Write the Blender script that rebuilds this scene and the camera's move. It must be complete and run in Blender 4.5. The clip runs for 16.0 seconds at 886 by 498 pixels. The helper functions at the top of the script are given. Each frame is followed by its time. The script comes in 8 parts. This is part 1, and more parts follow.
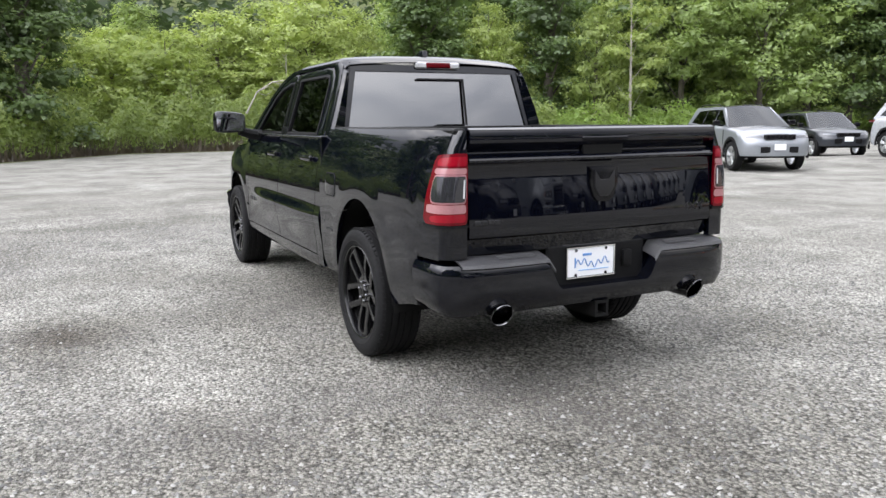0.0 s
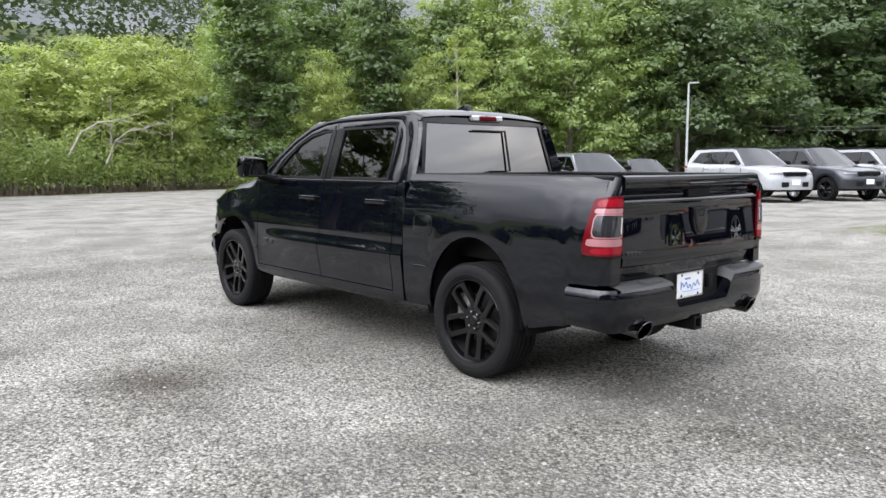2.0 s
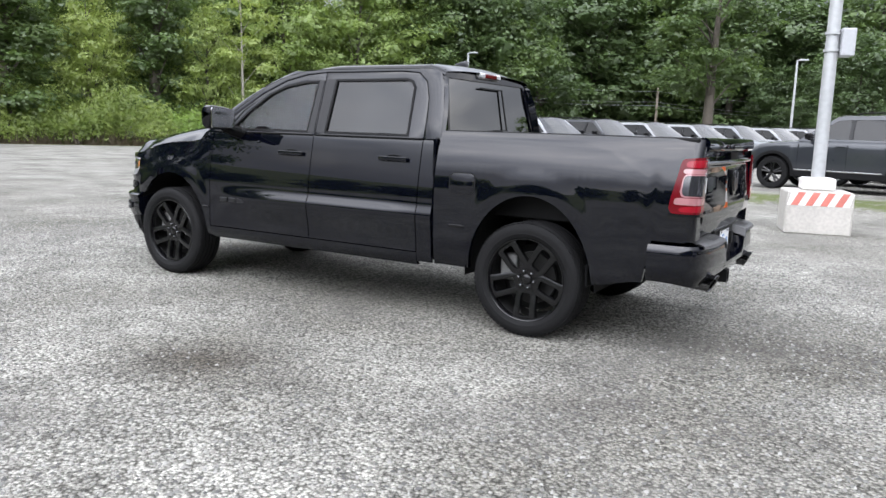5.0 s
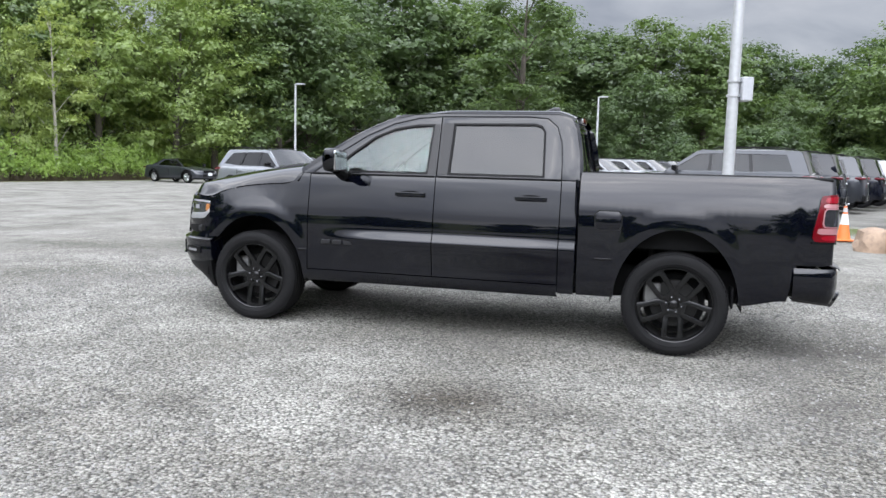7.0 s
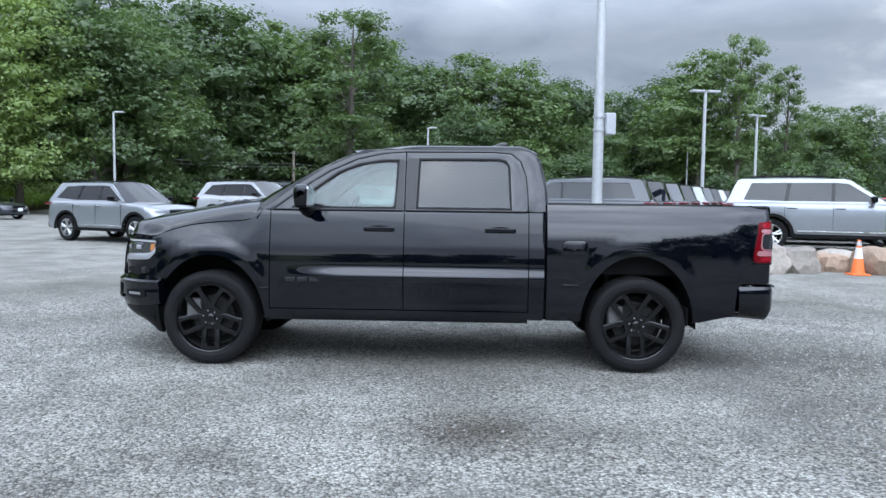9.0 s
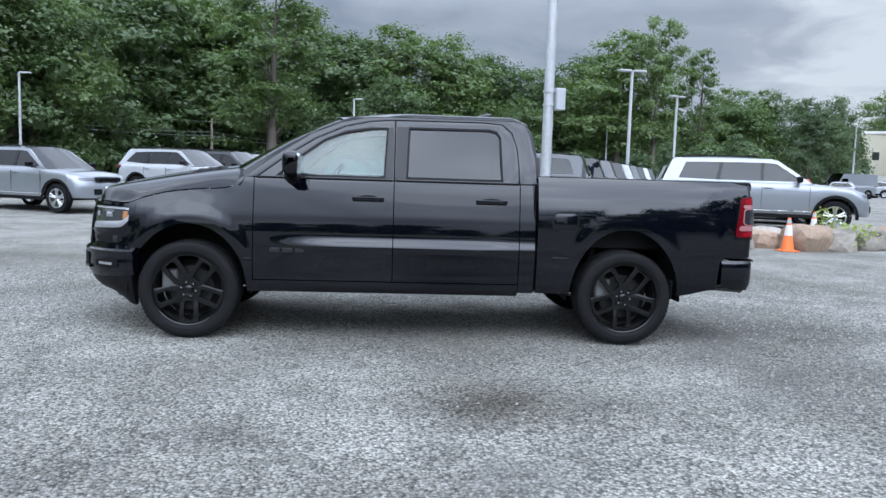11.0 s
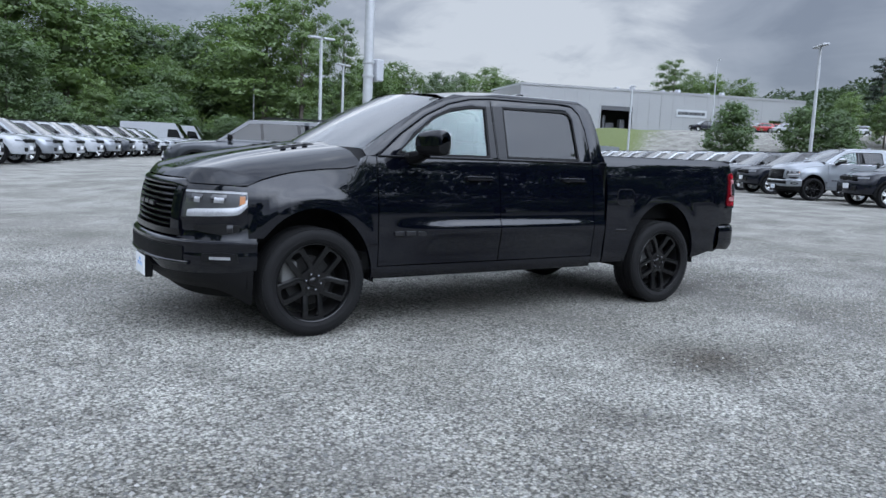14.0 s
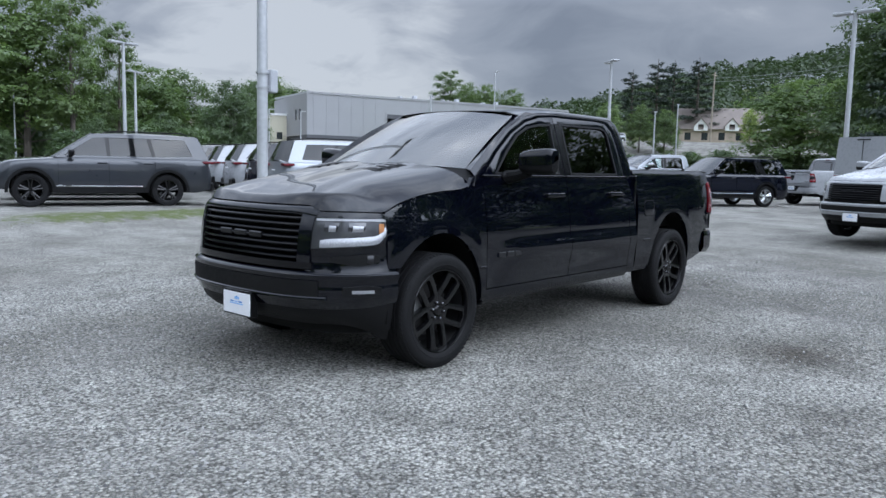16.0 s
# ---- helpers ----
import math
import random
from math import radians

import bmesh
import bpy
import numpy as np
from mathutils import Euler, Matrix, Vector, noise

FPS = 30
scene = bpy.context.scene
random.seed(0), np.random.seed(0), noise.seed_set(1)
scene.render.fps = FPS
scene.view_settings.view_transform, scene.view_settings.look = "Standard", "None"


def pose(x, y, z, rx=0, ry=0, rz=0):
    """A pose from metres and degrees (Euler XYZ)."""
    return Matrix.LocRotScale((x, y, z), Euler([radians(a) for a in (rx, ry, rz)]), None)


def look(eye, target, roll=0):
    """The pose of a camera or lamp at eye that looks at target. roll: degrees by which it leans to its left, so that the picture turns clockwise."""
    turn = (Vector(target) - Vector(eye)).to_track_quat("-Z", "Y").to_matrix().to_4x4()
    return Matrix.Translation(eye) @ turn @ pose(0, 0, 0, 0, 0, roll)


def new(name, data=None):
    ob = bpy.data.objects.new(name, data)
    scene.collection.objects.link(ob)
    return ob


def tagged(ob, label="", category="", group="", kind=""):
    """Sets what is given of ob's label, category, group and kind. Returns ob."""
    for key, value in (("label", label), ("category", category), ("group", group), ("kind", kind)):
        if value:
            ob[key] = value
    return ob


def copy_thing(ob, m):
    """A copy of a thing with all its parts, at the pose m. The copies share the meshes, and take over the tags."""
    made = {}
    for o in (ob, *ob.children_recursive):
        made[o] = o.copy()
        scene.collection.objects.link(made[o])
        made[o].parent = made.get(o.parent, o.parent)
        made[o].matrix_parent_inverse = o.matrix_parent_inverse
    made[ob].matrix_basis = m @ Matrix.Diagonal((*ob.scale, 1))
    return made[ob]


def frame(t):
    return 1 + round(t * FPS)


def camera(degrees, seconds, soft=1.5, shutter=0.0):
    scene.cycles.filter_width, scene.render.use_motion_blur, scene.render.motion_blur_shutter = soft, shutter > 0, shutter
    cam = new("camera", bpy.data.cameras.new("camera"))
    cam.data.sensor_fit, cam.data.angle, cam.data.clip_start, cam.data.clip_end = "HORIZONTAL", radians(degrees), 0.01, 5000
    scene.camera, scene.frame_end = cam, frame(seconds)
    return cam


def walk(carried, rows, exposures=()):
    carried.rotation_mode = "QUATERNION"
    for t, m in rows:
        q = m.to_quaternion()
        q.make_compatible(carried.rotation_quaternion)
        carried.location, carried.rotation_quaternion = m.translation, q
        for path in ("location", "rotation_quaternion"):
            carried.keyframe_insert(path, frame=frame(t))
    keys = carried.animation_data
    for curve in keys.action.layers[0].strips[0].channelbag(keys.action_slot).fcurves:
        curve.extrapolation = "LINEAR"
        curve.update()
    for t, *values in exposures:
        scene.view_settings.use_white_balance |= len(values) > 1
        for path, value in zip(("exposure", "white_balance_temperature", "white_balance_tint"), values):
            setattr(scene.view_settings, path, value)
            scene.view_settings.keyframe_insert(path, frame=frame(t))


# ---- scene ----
cam = camera(60.3, 16.0, 1.5)
PATH = [
    (0, (6.286, -2.596, 1.469), (4.519, -1.721, 1.136), -0.5),
    (0.5, (6.129, -3.249, 1.471), (4.443, -2.218, 1.161), -0.2),
    (1, (6.007, -3.783, 1.506), (4.393, -2.637, 1.224), -0.3),
    (1.5, (5.79, -4.195, 1.503), (4.236, -2.961, 1.253), -0.3),
    (2, (5.677, -4.581, 1.507), (4.177, -3.277, 1.282), -0.1),
    (2.5, (5.628, -4.735, 1.513), (4.173, -3.38, 1.3), 0.3),
    (3, (5.6, -4.788, 1.51), (4.199, -3.378, 1.291), 1.0),
    (5.5, (3.472, -6.176, 1.424), (2.564, -4.422, 1.113), 1.8),
    (6, (2.917, -6.546, 1.45), (2.103, -4.742, 1.16), 1.7),
    (6.5, (2.292, -6.855, 1.448), (1.596, -4.997, 1.193), 1.6),
    (7, (1.678, -7.155, 1.452), (1.141, -5.241, 1.233), 1.5),
    (7.5, (1.125, -7.242, 1.448), (0.757, -5.284, 1.268), 1.2),
    (8, (0.709, -7.365, 1.459), (0.485, -5.383, 1.306), 0.8),
    (8.5, (0.486, -7.442, 1.469), (0.361, -5.45, 1.33), 0.6),
    (9, (0.436, -7.455, 1.472), (0.358, -5.461, 1.337), 0.7),
    (9.5, (0.431, -7.449, 1.469), (0.374, -5.455, 1.325), 1.0),
    (10, (0.417, -7.465, 1.468), (0.391, -5.472, 1.307), 1.4),
    (12.5, (-2.084, -6.928, 1.366), (-1.519, -5.026, 1.113), 2.1),
    (13, (-2.734, -6.757, 1.394), (-2.006, -4.912, 1.133), 2.3),
    (13.5, (-3.397, -6.479, 1.389), (-2.501, -4.709, 1.13), 2.4),
    (14, (-4.015, -6.186, 1.412), (-2.955, -4.51, 1.157), 2.4),
    (14.5, (-4.541, -5.788, 1.403), (-3.347, -4.203, 1.156), 2.5),
    (15, (-5.072, -5.396, 1.414), (-3.756, -3.909, 1.176), 2.3),
    (15.5, (-5.446, -4.937, 1.399), (-4.032, -3.54, 1.175), 1.8),
    (16, (-5.813, -4.478, 1.416), (-4.318, -3.167, 1.201), 1.3),
]
walk(cam, [(t, look(eye, target, roll)) for t, eye, target, roll in PATH],
     [(0.0, 0.15, 6650, 13), (3.0, 0.13, 6600, 13), (6.0, 0.09, 6450, 12), (7.6, 0.0, 6250, 12), (8.6, -0.16, 5750, 9), (9.0, -0.17, 5700, 9), (12.5, -0.35, 5730, 10), (14.5, -0.46, 5750, 10), (16.0, -0.52, 5750, 10)])


# ---- world and sun ----
def build_world():
    world = bpy.data.worlds.new("overcast_sky")
    scene.world = world
    world.use_nodes = True
    nt = world.node_tree
    nt.nodes.clear()
    n, l = nt.nodes.new, nt.links.new
    out, bg = n("ShaderNodeOutputWorld"), n("ShaderNodeBackground")
    sky = n("ShaderNodeTexSky")
    sky.sky_type, sky.sun_disc = "NISHITA", False
    sky.sun_elevation, sky.sun_rotation = radians(42), radians(174)
    co = n("ShaderNodeTexCoord")
    sep = n("ShaderNodeSeparateXYZ")
    l(co.outputs["Generated"], sep.inputs[0])
    up = n("ShaderNodeMath"); up.operation = "ABSOLUTE"
    l(sep.outputs["Z"], up.inputs[0])
    flat = n("ShaderNodeMapping")
    flat.inputs["Scale"].default_value = (1.0, 1.0, 2.6)
    flat.inputs["Location"].default_value = (0.35, 0.2, 0.4)
    l(co.outputs["Generated"], flat.inputs["Vector"])
    big, small = n("ShaderNodeTexNoise"), n("ShaderNodeTexNoise")
    for tex, sc, dt, ro, di in ((big, 2.3, 8.0, 0.50, 0.25), (small, 7.5, 6.0, 0.55, 0.6)):
        tex.inputs["Scale"].default_value, tex.inputs["Detail"].default_value, tex.inputs["Roughness"].default_value = sc, dt, ro
        tex.inputs["Distortion"].default_value = di
        l(flat.outputs[0], tex.inputs["Vector"])
    blend = n("ShaderNodeMix")
    blend.inputs[0].default_value = 0.34
    l(big.outputs["Fac"], blend.inputs[2]); l(small.outputs["Fac"], blend.inputs[3])
    # a thin, bright break in the cloud over the far buildings
    thin = n("ShaderNodeVectorMath"); thin.operation = "DOT_PRODUCT"
    thin.inputs[1].default_value = (0.643 * 0.985, 0.766 * 0.985, 0.17)
    l(co.outputs["Generated"], thin.inputs[0])
    near = n("ShaderNodeMapRange"); near.interpolation_type = "SMOOTHSTEP"
    near.inputs["From Min"].default_value, near.inputs["From Max"].default_value = 0.955, 0.998
    near.inputs["To Min"].default_value, near.inputs["To Max"].default_value = 0.0, 0.135
    l(thin.outputs["Value"], near.inputs["Value"])
    total = n("ShaderNodeMath"); total.operation = "ADD"
    l(blend.outputs[0], total.inputs[0]); l(near.outputs["Result"], total.inputs[1])
    ramp = n("ShaderNodeValToRGB")
    e = ramp.color_ramp.elements
    e[0].position, e[0].color = 0.40, (0.56, 0.60, 0.68, 1)
    e[1].position, e[1].color = 0.68, (1.5, 1.5, 1.48, 1)
    m = e.new(0.50); m.color = (0.76, 0.80, 0.87, 1)
    m = e.new(0.58); m.color = (0.90, 0.93, 0.99, 1)
    l(total.outputs[0], ramp.inputs["Fac"])
    gain = n("ShaderNodeMix"); gain.data_type = "RGBA"; gain.blend_type = "MULTIPLY"
    gain.inputs[0].default_value = 1.0
    l(ramp.outputs["Color"], gain.inputs[6])
    dome = n("ShaderNodeMapRange")
    dome.inputs["From Min"].default_value, dome.inputs["From Max"].default_value = 0.20, 0.42
    dome.inputs["To Min"].default_value, dome.inputs["To Max"].default_value = CLOUD, CLOUD * 4.3
    l(up.outputs[0], dome.inputs["Value"])
    veil = n("ShaderNodeVectorMath"); veil.operation = "DOT_PRODUCT"
    veil.inputs[1].default_value = (0.08, -0.74, 0.668)
    l(co.outputs["Generated"], veil.inputs[0])
    glow = n("ShaderNodeMapRange"); glow.interpolation_type = "SMOOTHSTEP"
    glow.inputs["From Min"].default_value, glow.inputs["From Max"].default_value = 0.45, 0.99
    glow.inputs["To Min"].default_value, glow.inputs["To Max"].default_value = 1.0, 3.0
    l(veil.outputs["Value"], glow.inputs["Value"])
    lift = n("ShaderNodeMath"); lift.operation = "MULTIPLY"
    l(dome.outputs["Result"], lift.inputs[0]); l(glow.outputs["Result"], lift.inputs[1])
    l(lift.outputs[0], gain.inputs[7])
    mix = n("ShaderNodeMix"); mix.data_type = "RGBA"
    mix.inputs[0].default_value = 0.9
    l(sky.outputs[0], mix.inputs[6])
    l(gain.outputs[2], mix.inputs[7])
    l(mix.outputs[2], bg.inputs["Color"])
    bg.inputs["Strength"].default_value = 0.1
    l(bg.outputs[0], out.inputs["Surface"])


CLOUD = 6.1
build_world()
sun = new("sun", bpy.data.lights.new("sun", "SUN"))
sun.data.energy, sun.data.angle, sun.data.color = 0.5, radians(50), (1.0, 0.97, 0.92)
sun.matrix_world = look((2.4, -22.2, 20), (0, 0, 0))


# ---- mesh helpers ----
def finish(name, bm, mat, smooth=35):
    me = bpy.data.meshes.new(name)
    bm.to_mesh(me)
    bm.free()
    me.materials.append(mat)
    if smooth:
        me.shade_smooth()
        me.set_sharp_from_angle(angle=radians(smooth))
    return me


def part(name, bm, mat, parent, label="", smooth=35):
    """One mesh object under a thing or a part."""
    ob = new(name, finish(name, bm, mat, smooth))
    ob.parent = parent
    return tagged(ob, label)


def thing(name, label, category, group="", at=None):
    ob = new(name)
    ob.empty_display_size = 0.2
    if at is not None:
        ob.matrix_basis = at
    return tagged(ob, label, category, group)


def box(bm, x0, x1, y0, y1, z0, z1, bevel=0.0, seg=1):
    r = bmesh.ops.create_cube(bm, size=1.0)
    vs = r["verts"]
    for v in vs:
        v.co = Vector((x0 + (v.co.x + 0.5) * (x1 - x0), y0 + (v.co.y + 0.5) * (y1 - y0), z0 + (v.co.z + 0.5) * (z1 - z0)))
    if bevel:
        es = {e for v in vs for e in v.link_edges}
        bmesh.ops.bevel(bm, geom=list(es), offset=bevel, segments=seg, affect="EDGES", profile=0.6)
    return bm


def tube(bm, pts, radii, sides=10, cap=True):
    """A round tube along points, with a radius at each."""
    rings = []
    pts = [Vector(p) for p in pts]
    for i, p in enumerate(pts):
        d = (pts[min(i + 1, len(pts) - 1)] - pts[max(i - 1, 0)]).normalized()
        ref = Vector((0, 0, 1)) if abs(d.z) < 0.9 else Vector((1, 0, 0))
        a = d.cross(ref).normalized()
        b = d.cross(a)
        r = radii[i] if hasattr(radii, "__len__") else radii
        rings.append([bm.verts.new(p + a * (r * math.cos(2 * math.pi * k / sides)) + b * (r * math.sin(2 * math.pi * k / sides))) for k in range(sides)])
    for r0, r1 in zip(rings, rings[1:]):
        for k in range(sides):
            bm.faces.new((r0[k], r0[(k + 1) % sides], r1[(k + 1) % sides], r1[k]))
    if cap:
        bm.faces.new(rings[0])
        bm.faces.new(rings[-1][::-1])
    bmesh.ops.recalc_face_normals(bm, faces=bm.faces)
    return bm


def lathe(bm, profile, sides=40, axis="y", centre=(0, 0, 0), closed=False):
    """Turns (radius, along) pairs about an axis."""
    c = Vector(centre)
    rings = []
    for r, a in profile:
        ring = []
        for k in range(sides):
            t = 2 * math.pi * k / sides
            u, v = r * math.cos(t), r * math.sin(t)
            co = {"y": (u, a, v), "z": (u, v, a), "x": (a, u, v)}[axis]
            ring.append(bm.verts.new(c + Vector(co)))
        rings.append(ring)
    pairs = list(zip(rings, rings[1:])) + ([(rings[-1], rings[0])] if closed else [])
    for r0, r1 in pairs:
        for k in range(sides):
            bm.faces.new((r0[k], r0[(k + 1) % sides], r1[(k + 1) % sides], r1[k]))
    bmesh.ops.recalc_face_normals(bm, faces=bm.faces)
    return bm


def sheet(bm, rows):
    """A quad sheet from rows of points."""
    vs = [[bm.verts.new(p) for p in row] for row in rows]
    for a, b in zip(vs, vs[1:]):
        for k in range(len(a) - 1):
            bm.faces.new((a[k], a[k + 1], b[k + 1], b[k]))
    return vs


def thicken(bm, d):
    """Gives an open sheet thickness d along its normals."""
    bmesh.ops.recalc_face_normals(bm, faces=bm.faces)
    r = bmesh.ops.solidify(bm, geom=list(bm.faces), thickness=d)
    return bm


def cut_plate(bm, outline, holes, place, depth):
    """A flat plate with holes: outline and holes in (u, v), place(u, v, w) gives the point, w runs from 0 to depth."""
    loops = [outline] + list(holes)
    edges = []
    for lp in loops:
        vs = [bm.verts.new((u, v, 0)) for u, v in lp]
        edges += [bm.edges.new((vs[i], vs[(i + 1) % len(vs)])) for i in range(len(vs))]
    bmesh.ops.triangle_fill(bm, edges=edges, use_beauty=True)
    fs = list(bm.faces)
    ex = bmesh.ops.extrude_face_region(bm, geom=fs)
    for v in ex["geom"]:
        if isinstance(v, bmesh.types.BMVert):
            v.co.z = depth
    for v in bm.verts:
        v.co = Vector(place(v.co.x, v.co.y, v.co.z))
    bmesh.ops.recalc_face_normals(bm, faces=bm.faces)
    return bm


def lerp_table(table, x):
    xs, ys = zip(*table)
    return float(np.interp(x, xs, ys))


def smoothstep(a, b, x):
    t = min(max((x - a) / (b - a), 0.0), 1.0)
    return t * t * (3 - 2 * t)


# ---- materials ----
def material(name, colour, rough=0.5, metal=0.0, vary=0.12, scale=6.0, bump=0.0, bump_scale=80.0, coat=0.0, spec=0.5, by_object=0.0):
    """A principled material whose colour and roughness vary at two scales."""
    mt = bpy.data.materials.new(name)
    mt.use_nodes = True
    nt = mt.node_tree
    n, l = nt.nodes.new, nt.links.new
    p = nt.nodes["Principled BSDF"]
    p.inputs["Metallic"].default_value = metal
    p.inputs["Coat Weight"].default_value = coat
    p.inputs["Coat Roughness"].default_value = 0.03
    p.inputs["Coat IOR"].default_value = 1.51
    p.inputs["Specular IOR Level"].default_value = spec
    co = n("ShaderNodeTexCoord")
    a, b = n("ShaderNodeTexNoise"), n("ShaderNodeTexNoise")
    a.inputs["Scale"].default_value, a.inputs["Detail"].default_value = scale * 0.25, 4
    b.inputs["Scale"].default_value, b.inputs["Detail"].default_value = scale * 4, 5
    for t in (a, b):
        l(co.outputs["Object"], t.inputs["Vector"])
    s = n("ShaderNodeMath"); s.operation = "ADD"
    l(a.outputs["Fac"], s.inputs[0]); l(b.outputs["Fac"], s.inputs[1])
    mr = n("ShaderNodeMapRange")
    mr.inputs["From Min"].default_value, mr.inputs["From Max"].default_value = 0.6, 1.4
    mr.inputs["To Min"].default_value, mr.inputs["To Max"].default_value = 1 - vary, 1 + vary
    l(s.outputs[0], mr.inputs["Value"])
    fac = mr.outputs["Result"]
    if by_object:
        oi = n("ShaderNodeObjectInfo")
        m2 = n("ShaderNodeMapRange")
        m2.inputs["To Min"].default_value, m2.inputs["To Max"].default_value = 1 - by_object, 1 + by_object
        l(oi.outputs["Random"], m2.inputs["Value"])
        mm = n("ShaderNodeMath"); mm.operation = "MULTIPLY"
        l(fac, mm.inputs[0]); l(m2.outputs["Result"], mm.inputs[1])
        fac = mm.outputs[0]
    vm = n("ShaderNodeVectorMath"); vm.operation = "SCALE"
    vm.inputs[0].default_value = colour[:3]
    l(fac, vm.inputs["Scale"])
    l(vm.outputs[0], p.inputs["Base Color"])
    mr2 = n("ShaderNodeMapRange")
    mr2.inputs["To Min"].default_value, mr2.inputs["To Max"].default_value = max(rough * 0.8, 0.0), min(rough * 1.2, 1.0)
    l(b.outputs["Fac"], mr2.inputs["Value"])
    l(mr2.outputs["Result"], p.inputs["Roughness"])
    if bump:
        c = n("ShaderNodeTexNoise")
        c.inputs["Scale"].default_value, c.inputs["Detail"].default_value = bump_scale, 4
        l(co.outputs["Object"], c.inputs["Vector"])
        bp = n("ShaderNodeBump")
        bp.inputs["Strength"].default_value, bp.inputs["Distance"].default_value = bump, 0.01
        l(c.outputs["Fac"], bp.inputs["Height"])
        l(bp.outputs[0], p.inputs["Normal"])
    return mt


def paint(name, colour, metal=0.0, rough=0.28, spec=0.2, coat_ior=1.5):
    """Car paint under a polished clear coat, rougher low on the panels like road dust, to blur reflected ground."""
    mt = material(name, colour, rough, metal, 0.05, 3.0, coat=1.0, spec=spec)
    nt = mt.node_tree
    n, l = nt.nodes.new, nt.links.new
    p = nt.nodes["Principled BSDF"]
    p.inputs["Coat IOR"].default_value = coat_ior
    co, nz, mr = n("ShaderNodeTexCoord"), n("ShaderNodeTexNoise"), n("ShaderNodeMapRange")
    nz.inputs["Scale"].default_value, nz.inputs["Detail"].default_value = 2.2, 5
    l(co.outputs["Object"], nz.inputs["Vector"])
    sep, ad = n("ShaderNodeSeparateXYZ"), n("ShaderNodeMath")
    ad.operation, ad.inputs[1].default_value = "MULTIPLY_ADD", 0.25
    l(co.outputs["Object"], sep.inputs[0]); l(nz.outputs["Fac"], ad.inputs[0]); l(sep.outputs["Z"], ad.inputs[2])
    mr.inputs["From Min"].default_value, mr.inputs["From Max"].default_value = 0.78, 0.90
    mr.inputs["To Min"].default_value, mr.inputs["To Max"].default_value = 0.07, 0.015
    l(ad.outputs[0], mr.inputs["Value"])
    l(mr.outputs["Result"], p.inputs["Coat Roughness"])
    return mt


def glass(name, tint, clear, ior=1.5):
    """Window glass: a clear layer seen through, under a sharp reflection. clear: how much comes through."""
    mt = bpy.data.materials.new(name)
    mt.use_nodes = True
    nt = mt.node_tree
    nt.nodes.clear()
    n, l = nt.nodes.new, nt.links.new
    out, mx = n("ShaderNodeOutputMaterial"), n("ShaderNodeMixShader")
    tr, gl, fr = n("ShaderNodeBsdfTransparent"), n("ShaderNodeBsdfGlossy"), n("ShaderNodeFresnel")
    tr.inputs["Color"].default_value = (tint[0] * clear, tint[1] * clear, tint[2] * clear, 1)
    gl.inputs["Roughness"].default_value = 0.015
    gl.inputs["Color"].default_value = (1, 1, 1, 1)
    fr.inputs["IOR"].default_value = ior
    l(fr.outputs[0], mx.inputs[0]); l(tr.outputs[0], mx.inputs[1]); l(gl.outputs[0], mx.inputs[2])
    l(mx.outputs[0], out.inputs["Surface"])
    return mt


def leaf_material(name, dark, light, through_colour):
    mt = bpy.data.materials.new(name)
    mt.use_nodes = True
    nt = mt.node_tree
    nt.nodes.clear()
    n, l = nt.nodes.new, nt.links.new
    out = n("ShaderNodeOutputMaterial")
    geo, oi = n("ShaderNodeNewGeometry"), n("ShaderNodeObjectInfo")
    co = n("ShaderNodeTexCoord")
    nz = n("ShaderNodeTexNoise")
    nz.inputs["Scale"].default_value, nz.inputs["Detail"].default_value = 0.5, 3
    l(co.outputs["Object"], nz.inputs["Vector"])
    a = n("ShaderNodeMath"); a.operation = "MULTIPLY_ADD"
    l(geo.outputs["Random Per Island"], a.inputs[0]); a.inputs[1].default_value = 0.20
    l(nz.outputs["Fac"], a.inputs[2])
    b = n("ShaderNodeMath"); b.operation = "MULTIPLY_ADD"
    l(oi.outputs["Random"], b.inputs[0]); b.inputs[1].default_value = 0.45
    l(a.outputs[0], b.inputs[2])
    mr = n("ShaderNodeMapRange")
    mr.inputs["From Min"].default_value, mr.inputs["From Max"].default_value = 0.40, 1.20
    l(b.outputs[0], mr.inputs["Value"])
    mx = n("ShaderNodeMix"); mx.data_type = "RGBA"
    mx.inputs[6].default_value, mx.inputs[7].default_value = (*[0.85 * v for v in dark], 1), (*[0.85 * v for v in light], 1)
    l(mr.outputs["Result"], mx.inputs[0])
    df, tl, gl = n("ShaderNodeBsdfDiffuse"), n("ShaderNodeBsdfTranslucent"), n("ShaderNodeBsdfGlossy")
    gl.inputs["Roughness"].default_value = 0.45
    l(mx.outputs[2], df.inputs["Color"])
    tl.inputs["Color"].default_value = (*[0.85 * v for v in through_colour], 1)
    m1, m2 = n("ShaderNodeMixShader"), n("ShaderNodeMixShader")
    m1.inputs[0].default_value, m2.inputs[0].default_value = 0.4, 0.05
    l(df.outputs[0], m1.inputs[1]); l(tl.outputs[0], m1.inputs[2])
    l(m1.outputs[0], m2.inputs[1]); l(gl.outputs[0], m2.inputs[2])
    l(m2.outputs[0], out.inputs["Surface"])
    return mt


